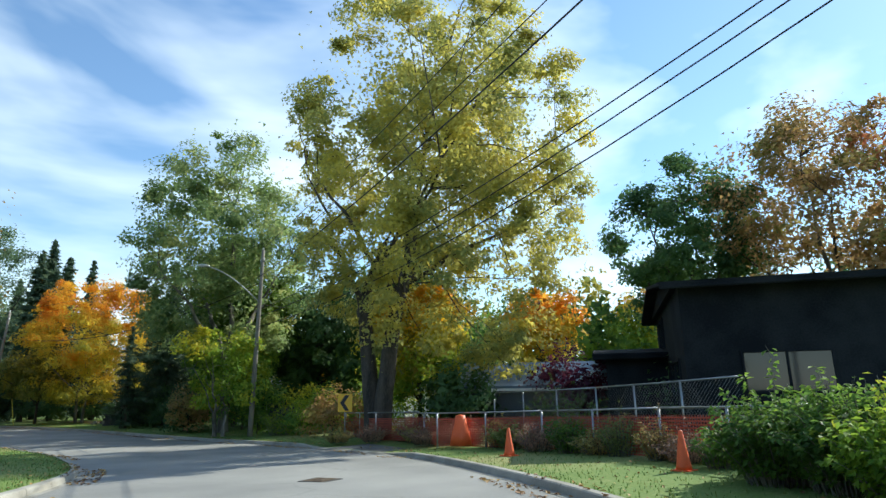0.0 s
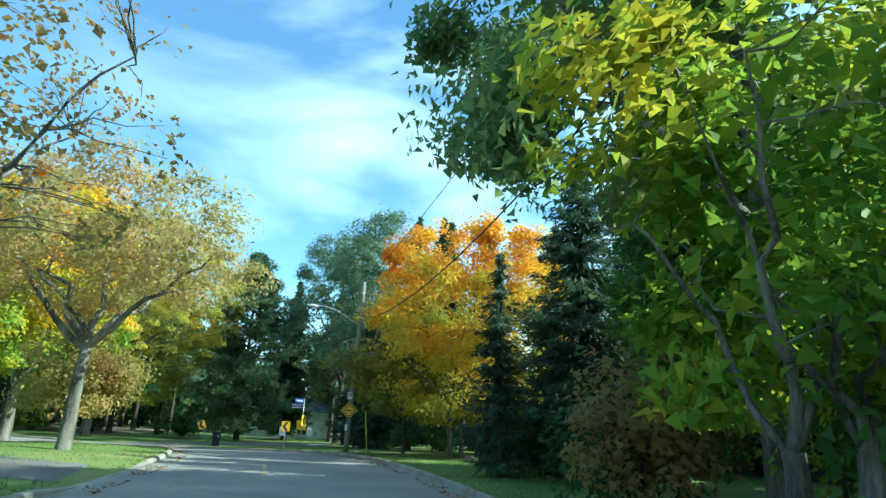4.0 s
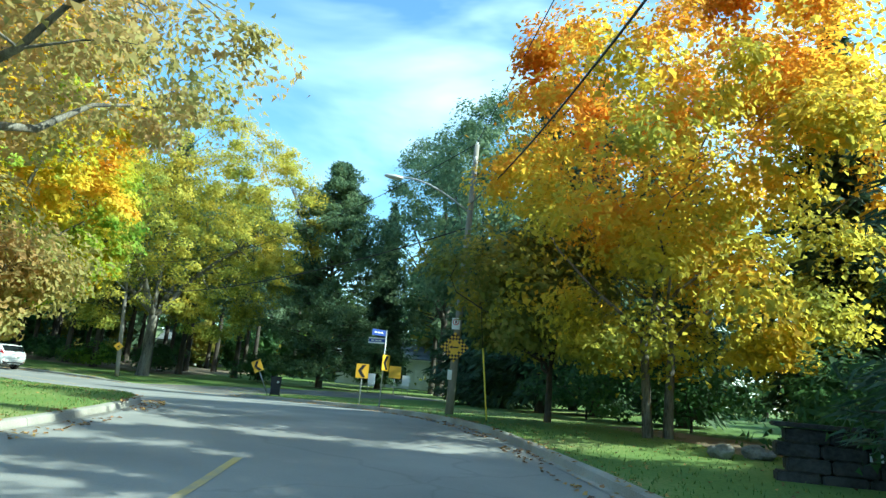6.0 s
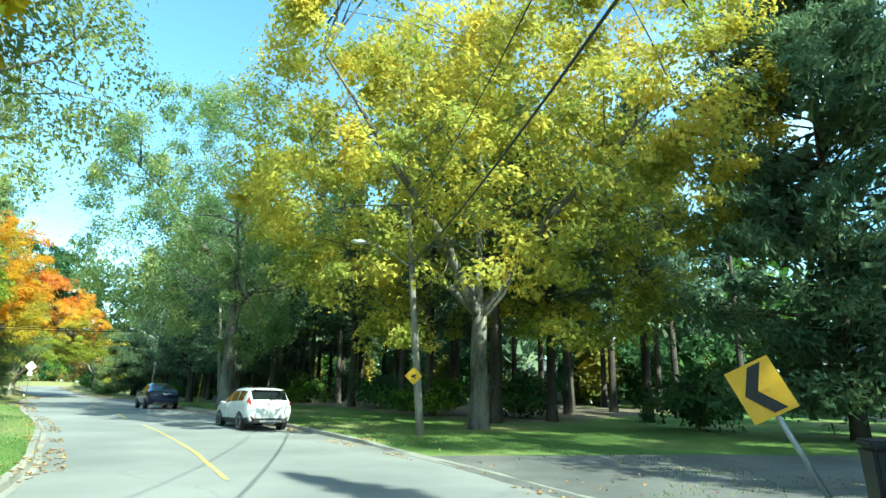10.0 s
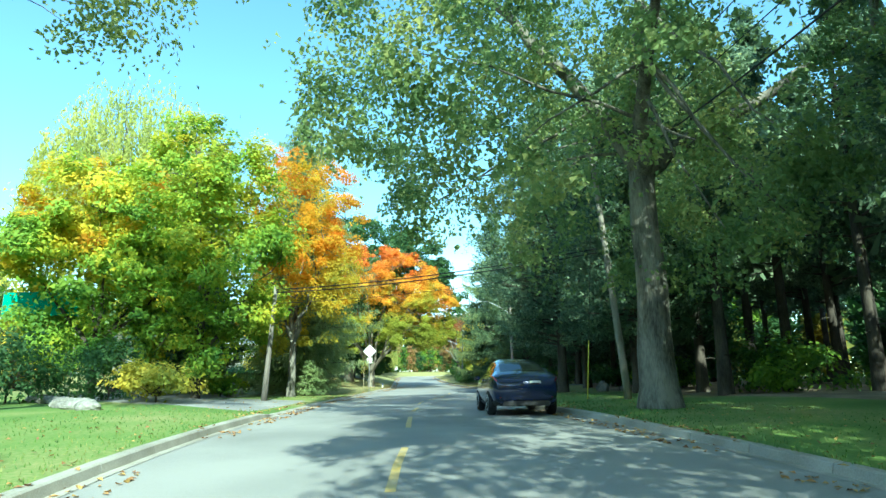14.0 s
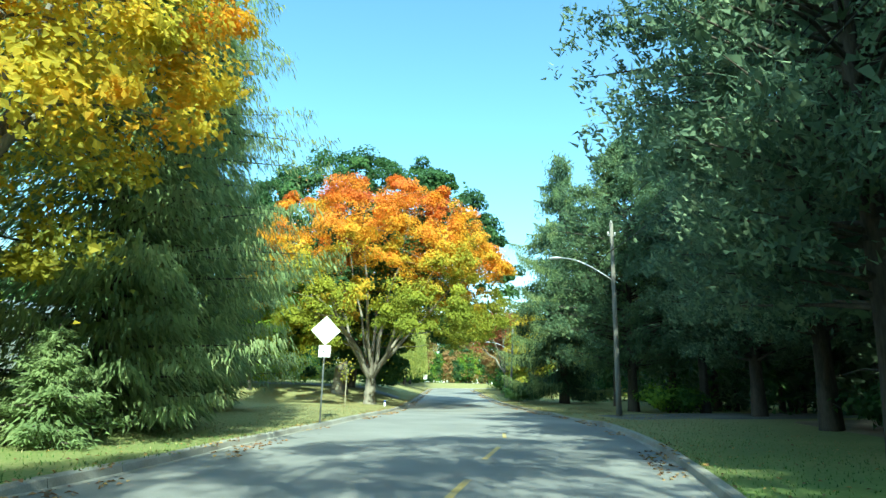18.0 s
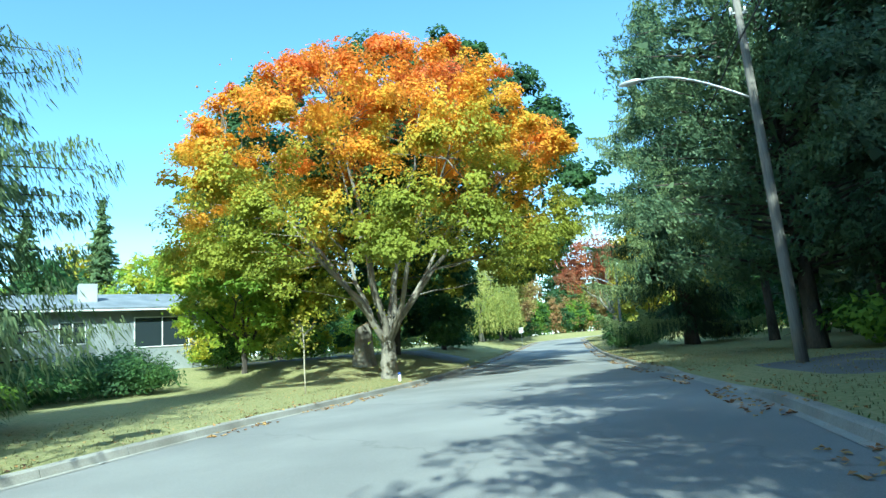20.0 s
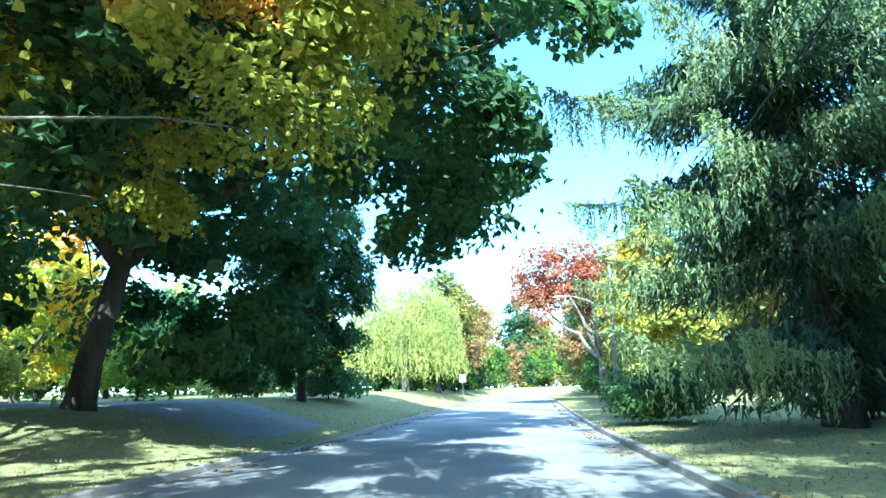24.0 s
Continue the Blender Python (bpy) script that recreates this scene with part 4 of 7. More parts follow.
# ---- trees of the straight ----
at(broadleaf, "birch_tree", "tall green tree with dark trunk and drooping boughs", -51.3, 56.4, 21, (8.4, 8.6, 9.8), (1.6, -2.4, 11.8), leaf_birch, bark_grey, clumps=860, per=115, size=0.125, trunk=0.48, fork=7, seed=31, clump=0.15, droop=0.6, hollow=0.38, cut=-0.92, core=0.02, grow=1.05)
at(broadleaf, "willow_tree", "airy grey-green willow with fine leaves", -50.5, 37.4, 19, (5.4, 5.2, 5.4), (0.2, 1.6, 13.8), leaf_willow, bark_grey, clumps=150, per=85, core=0.0, grow=1.0, size=0.15, trunk=0.32, fork=6.5, seed=131, clump=0.16, droop=0.9)
at(broadleaf, "maple_tree", "green maple turning orange at the top", -71.0, 36.4, 13.4, (5.0, 5.0, 6.2), (0, 0, 7.0), leaf_mixed, bark_dark, clumps=300, per=140, size=0.17, trunk=0.24, fork=2.2, seed=32, cut=-0.95, tri=True)
at(broadleaf, "ash_tree", "light green ash with fine leaves", -68.8, 41.8, 15.0, (4.8, 4.6, 7.2), (0, 0, 7.6), leaf_lime, bark_dark, clumps=340, per=140, size=0.15, trunk=0.22, fork=2, seed=33, hollow=0.4, cut=-0.97, tri=True)
at(weeping, "willow_tree", "huge pale yellow-green willow rising behind the maples", -86.0, 34.0, 24.5, 7.5, leaf_weep, bark_grey, seed=34, strands=1100, per=34, low=0.3, size=0.26)
at(broadleaf, "maple_tree", "tall orange maple with yellow lower boughs and grey trunk", -73.4, 46.4, 15.6, (3.8, 3.8, 7.2), (0, 0.4, 8.7), leaf_orange, bark_grey, core=0.0, grow=1.0, clumps=240, per=150, size=0.14, trunk=0.24, fork=3.4, seed=35, cut=-0.9, clump=0.11)
at(conifer, "spruce_tree", "tall hanging spruce beside the lawn", -80.4, 46.6, 21.0, 5.6, needle_frond, bark_dark, seed=36, hang=0.35, size=0.24, thin=0.055, per=6, step=0.5, gap=0.08, low=0.03, inner=14, shape=([0, 0.1, 0.3, 0.6, 1], [0.8, 1.0, 1.0, 0.8, 0.05]))
at(conifer, "spruce_tree", "young light green spruce on the lawn edge", -75.6, 47.5, 2.3, 1.35, needle_frond, bark_dark, seed=139, gap=0.07, step=0.2, size=0.14, thin=0.04, trunk=0.05, inner=10, sprays=9)
at(conifer, "spruce_tree", "dense dark spruce between the gardens", -83.5, 39.0, 16.5, 4.2, needle_mid, bark_dark, seed=137, gap=0.16, size=0.34, thin=0.1)
at(conifer, "spruce_tree", "dense dark spruce between the gardens", -77.2, 40.5, 14.5, 3.8, needle_mid, bark_dark, seed=138, gap=0.16, size=0.34, thin=0.1)
at(conifer, "spruce_tree", "tall hanging spruce behind the lawn", -89.4, 46.6, 19.5, 4.6, needle_light, bark_dark, seed=136, hang=0.4, size=0.26, thin=0.055, per=6, step=0.5, gap=0.08, low=0.03, inner=12, shape=([0, 0.1, 0.3, 0.6, 1], [0.8, 1.0, 0.95, 0.6, 0.03]))
at(broadleaf, "maple_tree", "round sugar maple, orange above and green below, with pale stems", -107.2, 55.4, 16.4, (9.2, 9.6, 8.2), (1.0, 0.0, 8.2), leaf_maple, bark_pale, clumps=1000, per=160, size=0.138, trunk=0.44, fork=1.75, seed=44, mains=10, twigs=130, clump=0.14, hollow=0.72, cut=-0.52, limb=0.62, grow=1.0, core=0.0, loose=0.03, lift=0.62)
at(broadleaf, "maple_tree", "low lime-green maple beside the great maple", -112.6, 46.4, 9.5, (4.8, 4.8, 4.4), (0, 0, 5.3), leaf_low, bark_dark, clumps=240, per=130, size=0.16, trunk=0.16, fork=1.6, seed=146, cut=-0.95, tri=True)
at(broadleaf, "oak_tree", "broad dark green oak over the lawn", -119.6, 54.3, 21, (11.0, 13.6, 10.6), (0.5, 0.9, 11.2), leaf_dark, bark_dark, clumps=940, per=150, size=0.21, trunk=0.36, fork=4.0, lean=(-0.2, 0.7), seed=38, clump=0.15, hollow=0.35, cut=-0.97, core=0.05, grow=1.35)
at(broadleaf, "beech_tree", "dark green tree with boughs hanging to the ground beyond the drive", -134.6, 57.4, 13, (3.9, 3.6, 6.0), (0, 0, 6.6), leaf_dark, bark_dark, clumps=260, per=130, size=0.17, trunk=0.25, fork=2.0, seed=147, droop=0.7, cut=-0.98, tri=True)
at(weeping, "willow_tree", "yellow-green weeping willow trailing to the ground", -163, 62.0, 11.4, 5.8, leaf_weep, bark_grey, seed=39, strands=700, per=30)
at(broadleaf, "maple_tree", "sunlit yellow-green maple beyond the garden drive", -138.0, 41.0, 12, (5.0, 5.0, 5.4), (0, 0, 6.4), leaf_sun, bark_dark, clumps=160, per=110, size=0.22, trunk=0.25, fork=2, seed=141, cut=-0.95, tri=True)
at(broadleaf, "maple_tree", "sunlit light green maple beyond the garden drive", -131.0, 33.0, 11, (4.6, 4.6, 5.0), (0, 0, 5.8), leaf_lime, bark_dark, clumps=140, per=110, size=0.22, trunk=0.25, fork=2, seed=143, cut=-0.95, tri=True)
at(conifer, "spruce_tree", "blue-green spruce rising behind the bungalow", -137.0, 23.5, 17.5, 4.2, needle_light, bark_dark, seed=144, gap=0.2, step=0.6, size=0.5, thin=0.16)
at(conifer, "spruce_tree", "blue-green spruce rising behind the bungalow", -131.0, 20.0, 15.5, 4.0, needle_light, bark_dark, seed=145, gap=0.2, step=0.6, size=0.5, thin=0.16)
at(broadleaf, "maple_tree", "red maple leaning over the road", -147.8, 77.0, 12.4, (3.8, 3.8, 3.6), (-1.5, -2.0, 9.2), leaf_red, bark_pale, clumps=90, per=85, size=0.2, trunk=0.35, fork=3.2, seed=40)
at(broadleaf, "maple_tree", "bright yellow bushy tree by a pole", -144.0, 80.0, 12, (3.6, 3.6, 6.0), (0, 0, 6.0), leaf_gold, bark_grey, clumps=110, per=140, size=0.25, trunk=0.2, fork=2, seed=41)
at(curtain_spruce, "spruce_tree", "large weeping spruce with hanging fronds at the roadside", -118.2, 74.2, 25, 7.2, needle_frond, bark_dark, seed=42, shape=([0, 0.1, 0.25, 0.45, 0.7, 1], [0.75, 0.95, 1.0, 0.9, 0.62, 0.04]))
for k, (px, py, ph, pr) in enumerate(((-98.8, 71.2, 18, 6.8), (-89.0, 72.5, 18, 5.0), (-81.5, 69.5, 21, 6.2), (-73, 63.5, 21, 6.9), (-66.5, 65.0, 20, 5.6), (-60.5, 62.0, 18, 4.6))):
    at(pine, "pine_tree", "tall dark roadside pine with dense dark boughs", px, py, ph, pr, (needle_mid if px < -95 else needle_pine), bark_dark, seed=51 + k, low=0.17, clumps=280, per=276, pad=0.14, size=0.2, thin=0.034, dome=0.9, trunk=0.3, group="pines beside the road")

# ---- the pine wood and the far trees ----
stand = [at(pine, "pine_tree", "slim dark pine of the wood with a bare stem", 200 + 12 * k, 150, 17 + 2 * k, 3.6, needle_pine, bark_dark, seed=70 + k, low=0.32, clumps=72, per=120, size=0.36, thin=0.055, group="pine wood") for k in range(3)]
wood_rng = random.Random(5)
spots = []
for k in range(900):
    x, y = wood_rng.uniform(-112, -6), wood_rng.uniform(60, 84)
    o = float(lie(x, y)[0][0])
    if o < 13 or (-27 < x < -9 and y < 84) or (x > -9 and y < 66) or min([9] + [math.hypot(x - a, y - b) for a, b in spots]) < 3.7:
        continue
    if math.hypot(x + 29.3, y - 56.4) < 4 or math.hypot(x + 18.6, y - 61) < 5:
        continue
    spots.append((x, y))
for k, (x, y) in enumerate(spots[:62]):
    m = pose(x, y, gz(x, y) - 0.05, 0, 0, wood_rng.uniform(0, 360))
    if k < 3:
        stand[k].matrix_world = m
    else:
        copy_thing(stand[k % 3], m)


def woods(name, label, line, mats, count, tall, seed, depth=9.0, leaf=0.55, per=1250, spread=3.0, inner=260):
    """Far trees along a line, as rounded leafy heads on stems, one sheet of stuff per colour."""
    rng = np.random.default_rng(seed)
    p = np.array(line, float)
    d = np.concatenate([[0], np.cumsum(np.linalg.norm(np.diff(p, axis=0), axis=1))])
    for mi, mat in enumerate(mats):
        pts, ways, ups, stems, cores = [], [], [], [], []
        for s in np.linspace(0, d[-1], max(2, count // len(mats))) + rng.uniform(-3, 3, max(2, count // len(mats))):
            x = np.interp(s, d, p[:, 0]) + rng.normal(0, depth / 2)
            y = np.interp(s, d, p[:, 1]) + rng.normal(0, depth / 2)
            z = gz(x, y)
            h = rng.uniform(*tall)
            r = h * rng.uniform(0.24, 0.36)
            nh = 34
            hd = rng.normal(size=(nh, 3))
            hd /= np.linalg.norm(hd, axis=1, keepdims=True)
            heads = hd * rng.uniform(0.5, 1, (nh, 1)) * [r, r, h * 0.44] + [x, y, z + h * 0.54]
            w = rng.integers(0, nh, per)
            o = np.clip(rng.normal(size=(per, 3)), -1.6, 1.6) * r * 0.2 * [1, 1, 0.7]
            low = rng.random(per) < 0.22
            heads = np.concatenate([heads, np.clip(rng.normal(size=(8, 3)), -1.5, 1.5) * [spread, spread, 0.0] + [x, y, z] + np.array([[0, 0, 1]]) * rng.uniform(0.4, 2.8, (8, 1))])
            w = np.where(low, rng.integers(nh, nh + 8, per), w)
            pts.append(heads[w] + o)
            ups.append(o / r + rng.normal(0, 0.4, (per, 3)) + [0, 0, 0.6])
            ways.append(rng.normal(size=(per, 3)) - [0, 0, 0.3])
            # the close inner foliage, shaded by the rest
            g = rng.normal(size=(inner, 3))
            g *= rng.uniform(0, 1, (inner, 1)) ** 0.4 / np.linalg.norm(g, axis=1, keepdims=True)
            g = g * [r * 0.72, r * 0.72, h * 0.42] + [x, y, z + h * 0.46]
            cores.append(g)
            stems.append(tube([[x, y, z - 0.5], [x, y, z + h * 0.3], [x, y, z + h * 0.7]], [0.22, 0.17, 0.05], 5))
        q, cc = np.concatenate(pts), np.concatenate(cores)
        ok = q[:, 2] > gz(p[0, 0], p[0, 1]) - 3
        a = part(name, raw_mesh(name, *joined([blades(q[ok], np.concatenate(ways)[ok], leaf, leaf * 0.7, rng, np.concatenate(ups)[ok], tri=True),
                                                blades(cc, rng.normal(size=cc.shape), leaf * 2.4, leaf * 1.9, rng, tri=True)]), mat), None)
        tagged(a, label, "woods", kind="stuff")
        b = part(name + "_stems", raw_mesh(name + "_stems", *joined(stems), bark_dark, True), None)
        tagged(b, "dark stems of the far trees", "woods", kind="stuff")


woods("far_woods", "far mixed autumn trees closing the view", [(52, -70), (56, -24), (46, 15), (30, 45), (12, 70), (-2, 86)], [leaf_dark, leaf_green, leaf_olive], 44, (12, 18), 81)
woods("far_woods", "far dark trees behind the lawn and the wood", [(-2, 98), (-26, 106), (-60, 98), (-100, 98), (-140, 104)], [leaf_dark, leaf_green, needle_pine], 42, (14, 20), 82)
woods("far_woods", "far mixed trees behind the gardens", [(-36, -60), (-40, -20), (-34, 0), (-38, 14), (-46, 18), (-66, 20)], [leaf_dark, leaf_olive, leaf_brown, leaf_green], 36, (10, 15), 83)
woods("far_woods", "far trees behind the gardens", [(-84, 20), (-108, 12), (-138, 16), (-156, 32), (-180, 44), (-212, 56)], [leaf_dark, leaf_lime, leaf_gold], 40, (10, 15), 84)
woods("far_woods", "far brown and olive trees at the end of the road", [(-216, 62), (-232, 78), (-236, 100), (-200, 108), (-166, 102), (-140, 98)], [leaf_brown, leaf_dark, leaf_olive, leaf_green], 40, (13, 18), 85)
woods("underbrush", "dark brush closing the wood below", [(-128, 84), (-100, 86), (-60, 90), (-31, 88), (-4, 92), (14, 82)], [leaf_dark, leaf_dark, leaf_olive], 66, (5.0, 8.0), 86, 4.0, 0.42, 700, 2.4)
woods("underbrush", "dark hedges behind the gardens", [(22, -34), (26, -12), (17, 8), (16, 24), (15, 40)], [leaf_dark, leaf_green], 30, (4.5, 8.5), 87, 2.4, 0.28, 1200, 1.8)
woods("underbrush", "dark hedges behind the gardens", [(-24, -2), (-29, 16), (-38, 21), (-58, 22), (-80, 26), (-104, 24)], [leaf_dark, leaf_olive], 40, (3.4, 5.5), 88, 2.0, 0.28, 1100, 1.6)
woods("underbrush", "dense dark young growth behind the pines", [(-114, 81), (-98, 79), (-80, 80)], [leaf_dark, needle_pine], 18, (7, 11), 96, 2.0, 0.36, 1100, 2.4)
woods("underbrush", "dark hedges behind the garden drive", [(-122, 26), (-140, 34), (-160, 50)], [leaf_dark, leaf_green], 16, (5, 8), 95, 2.0, 0.34, 1000, 2.0)
woods("underbrush", "dark brush at the end of the road", [(-168, 60), (-196, 70), (-214, 72)], [leaf_dark, leaf_green], 16, (4, 7), 89, 2.0, 0.4, 900, 2.0)
woods("underbrush", "dark brush at the end of the road", [(-152, 82), (-176, 86), (-196, 92)], [leaf_dark, leaf_green], 20, (4, 7), 90, 2.0, 0.4, 900, 2.0)
woods("underbrush", "dark young growth closing the end of the road", [(-208, 68), (-218, 76), (-224, 88), (-226, 98)], [leaf_dark, leaf_brown, leaf_green], 30, (6, 10), 97, 2.0, 0.4, 900, 2.4)
woods("underbrush", "tall dark growth behind the pine wood", [(-104, 93), (-60, 97), (-20, 99), (4, 94)], [leaf_dark, needle_pine], 30, (8, 12), 98, 2.0, 0.45, 900, 2.6)
for k, (x, y, h, l) in enumerate(((-174, 65.5, 14.5, leaf_olive), (-187, 68.0, 15, leaf_brown), (-201, 71.5, 15.5, leaf_tan), (-162, 84.0, 14, leaf_brown), (-176, 86.5, 15, leaf_dark), (-191, 88.0, 16, leaf_brown), (-200, 95.0, 16, leaf_red), (-222, 74.5, 17, leaf_brown), (-217, 68.0, 16, leaf_olive), (-227, 84.0, 18, leaf_dark))):
    at(broadleaf, "maple_tree", ("olive", "brown", "tan", "brown", "dark green", "brown", "rusty red", "brown", "olive", "dark green")[k] + " thinning tree at the end of the road", x, y, h, (4.6, 4.6, h * 0.4), (0, 0, h * 0.58), l, bark_dark, clumps=90, per=95, size=0.34, trunk=0.26, fork=h * 0.25, seed=170 + k, cut=-0.9, tri=True, group="trees at the end of the road")


def shrub(label, x, y, h, r, leaf, seed, size=0.12, per=90, n=34, name="shrub"):
    return at(broadleaf, name, label, x, y, h, (r, r, h * 0.52), (0, 0, h * 0.5), leaf, bark_dark, clumps=n, per=per, size=size, trunk=0.05, fork=h * 0.2, seed=seed, clump=0.3, mains=4, twigs=14, hollow=0.3, cut=-0.95, category="shrub", tri=True)


for k, (x, y, h, r) in enumerate(((7.4, 3.6, 3.4, 2.0), (8.6, -0.6, 2.8, 2.0), (8.2, -3.6, 2.4, 1.7), (10.2, -6.0, 3.2, 2.2), (12.6, -8.2, 3.6, 2.0), (8.6, 8.6, 4.6, 2.4), (5.4, 9.6, 3.0, 1.6))):
    shrub("overgrown green and rusty hedge behind the fence", x, y, h, r, (leaf_green, leaf_mixed, leaf_brown, leaf_lime)[k % 4], 200 + k)
for k, (x, y, h, r) in enumerate(((6.6, 16.2, 3.0, 2.0), (5.6, 21.0, 2.6, 1.8), (8.4, 25.4, 3.2, 2.2), (6.0, 26.6, 2.2, 1.6), (8.8, 17.5, 3.4, 2.2), (5.6, 11.0, 2.4, 1.5), (2.0, 38.0, 2.6, 2.0), (4.8, 33.4, 2.6, 2.0))):
    shrub("dark green undergrowth under the spruces", x, y, h, r, leaf_dark, 220 + k)
for k, (x, y, h, r, l) in enumerate(((-63.6, 41.0, 1.7, 1.5, leaf_gold), (-66.0, 38.6, 2.6, 2.2, leaf_dark), (-62.5, 36.0, 2.8, 2.4, leaf_dark), (-59.0, 35.0, 2.8, 2.4, leaf_dark), (-72.4, 42.6, 1.2, 1.1, leaf_lime))):
    shrub("garden shrub by the drive", x, y, h, r, l, 240 + k)
for k, (x, y, h, r, l) in enumerate(((-124, 47.5, 2.6, 2.2, leaf_lime), (-140.0, 52.5, 2.3, 2.8, leaf_willow), (-134.5, 49.2, 3.1, 2.1, leaf_lime), (-130, 44, 3.2, 2.6, leaf_gold), (-121, 42, 3.0, 2.4, leaf_gold), (-138.5, 58.2, 1.8, 2.2, leaf_dark))):
    shrub("clipped garden shrub beyond the drive", x, y, h, r, l, 250 + k, size=0.16)
for k, (x, y, h, r, l) in enumerate(((-107, 42.0, 1.7, 2.9, leaf_dark), (-102, 40.5, 1.6, 2.8, leaf_dark), (-97.5, 42.0, 1.1, 2.4, leaf_green), (-110.5, 40.0, 1.8, 2.6, leaf_dark), (-104.5, 39.0, 1.8, 2.6, leaf_dark), (-115, 44.5, 2.6, 2.2, leaf_green), (-121, 77.0, 2.4, 2.0, leaf_dark), (-124, 71.5, 1.8, 1.8, leaf_dark), (-129, 73.5, 1.6, 1.8, leaf_dark))):
    shrub("low spreading evergreen shrub on the lawn", x, y, h, r, l, 260 + k, size=0.12, per=120, n=60)
for k, (x, y, h, r) in enumerate(((-44, 64, 2.2, 2.2), (-38, 62, 2.0, 2.0), (-33, 64, 2.4, 2.0), (-57, 66, 2.2, 2.2), (-23, 63, 2.2, 1.8), (-70, 69, 2.0, 2.0), (-79, 71, 1.8, 2.0), (-96, 72, 1.6, 1.8))):
    shrub("brush under the pines", x, y, h, r, (leaf_dark, leaf_green)[k % 2], 280 + k, size=0.16)
shrub("dark plum-coloured bush before the shed", 11.9, -16.4, 3.4, 1.3, leaf_plum, 321, size=0.14)
shrub("dark green bush before the shed", 9.4, -12.6, 3.4, 1.7, leaf_dark, 322, size=0.14)
shrub("dark green bush by the dark house", 14.6, -20.4, 3.4, 2.2, leaf_dark, 323, size=0.14)


# ---- paints and metals of the things ----
pole_wood = surface("pole_wood", (0.14, 0.125, 0.105), (0.31, 0.285, 0.245), 1.2, 0.9, 30.0, 0.5, stretch=(1, 1, 0.08))
steel = surface("galvanised_steel", (0.30, 0.31, 0.32), (0.46, 0.47, 0.48), 4.0, 0.45, 40.0, 0.05, metal=0.8)
cable_black = plain("cable_black", (0.02, 0.02, 0.022), 0.6)
sign_yellow = plain("sign_yellow", (0.80, 0.46, 0.03), 0.45)
sign_black = plain("sign_black", (0.015, 0.015, 0.018), 0.5)
sign_white = plain("sign_white", (0.78, 0.78, 0.76), 0.45)
sign_blue = plain("sign_blue", (0.03, 0.07, 0.32), 0.45)
sign_red = plain("sign_red", (0.55, 0.03, 0.03), 0.45)
sign_back = surface("sign_back", (0.50, 0.51, 0.52), (0.66, 0.67, 0.68), 3.0, 0.4, 30.0, 0.03, metal=0.4)
safety_orange = plain("safety_orange", (0.85, 0.13, 0.03), 0.55)
net_orange = plain("net_orange", (0.46, 0.10, 0.06), 0.8)
guard_yellow = plain("guard_yellow", (0.75, 0.62, 0.06), 0.5)
car_white = plain("car_white", (0.78, 0.79, 0.78), 0.25, coat=1.0)
car_blue = plain("car_blue", (0.006, 0.017, 0.075), 0.22, metal=0.25, coat=1.0)
car_trim = plain("car_trim", (0.025, 0.025, 0.027), 0.6)
rubber = surface("rubber", (0.012, 0.012, 0.012), (0.03, 0.03, 0.03), 6.0, 0.8, 60.0, 0.1)
rim_alloy = surface("rim_alloy", (0.50, 0.51, 0.52), (0.66, 0.67, 0.68), 5.0, 0.35, 40.0, 0.02, metal=0.35)
lamp_red = plain("lamp_red", (0.32, 0.015, 0.015), 0.15, coat=1.0)
glass_dark = bpy.data.materials.new("glass_dark")
glass_dark.use_nodes = True
_g = glass_dark.node_tree.nodes["Principled BSDF"].inputs
_g["Base Color"].default_value, _g["Roughness"].default_value, _g["Specular IOR Level"].default_value = (0.012, 0.016, 0.018, 1), 0.04, 0.4
bin_plastic = plain("bin_plastic", (0.012, 0.016, 0.022), 0.5)
stone = surface("stone", (0.14, 0.135, 0.12), (0.32, 0.31, 0.28), 2.0, 0.9, 16.0, 0.8)
stone_dark = surface("stone_dark", (0.03, 0.03, 0.03), (0.09, 0.085, 0.08), 2.0, 0.9, 16.0, 0.8)
wall_white = surface("wall_white", (0.62, 0.62, 0.60), (0.78, 0.78, 0.75), 0.8, 0.85, 18.0, 0.1)
wall_grey = surface("wall_grey", (0.34, 0.36, 0.36), (0.46, 0.48, 0.48), 0.8, 0.85, 18.0, 0.15)
# near-black: the shade over the fenced house is put into this colour
wall_deep_shade = surface("wall_deep_shade", (0.010, 0.012, 0.016), (0.026, 0.029, 0.033), 0.8, 0.9, 18.0, 0.15, spec=0.1)
# bungalow wall grey, made darker to carry the shade on it
wall_shade = surface("wall_grey_shaded", (0.20, 0.22, 0.215), (0.30, 0.32, 0.31), 0.8, 0.85, 18.0, 0.15)
wall_slate = surface("wall_slate", (0.05, 0.06, 0.065), (0.10, 0.11, 0.12), 0.8, 0.9, 18.0, 0.15)
roof_grey = surface("roof_grey", (0.13, 0.14, 0.15), (0.26, 0.27, 0.28), 0.9, 0.9, 30.0, 0.5)
roof_slate = surface("roof_slate", (0.15, 0.17, 0.19), (0.24, 0.26, 0.28), 0.9, 0.9, 30.0, 0.5)
roof_blue = surface("roof_blue_grey", (0.13, 0.18, 0.25), (0.22, 0.28, 0.36), 0.9, 0.6, 30.0, 0.3)
roof_pale = surface("roof_pale", (0.34, 0.35, 0.35), (0.48, 0.49, 0.48), 0.9, 0.9, 30.0, 0.4)
window_glass = bpy.data.materials.new("window_glass")
window_glass.use_nodes = True
_w = window_glass.node_tree.nodes["Principled BSDF"].inputs
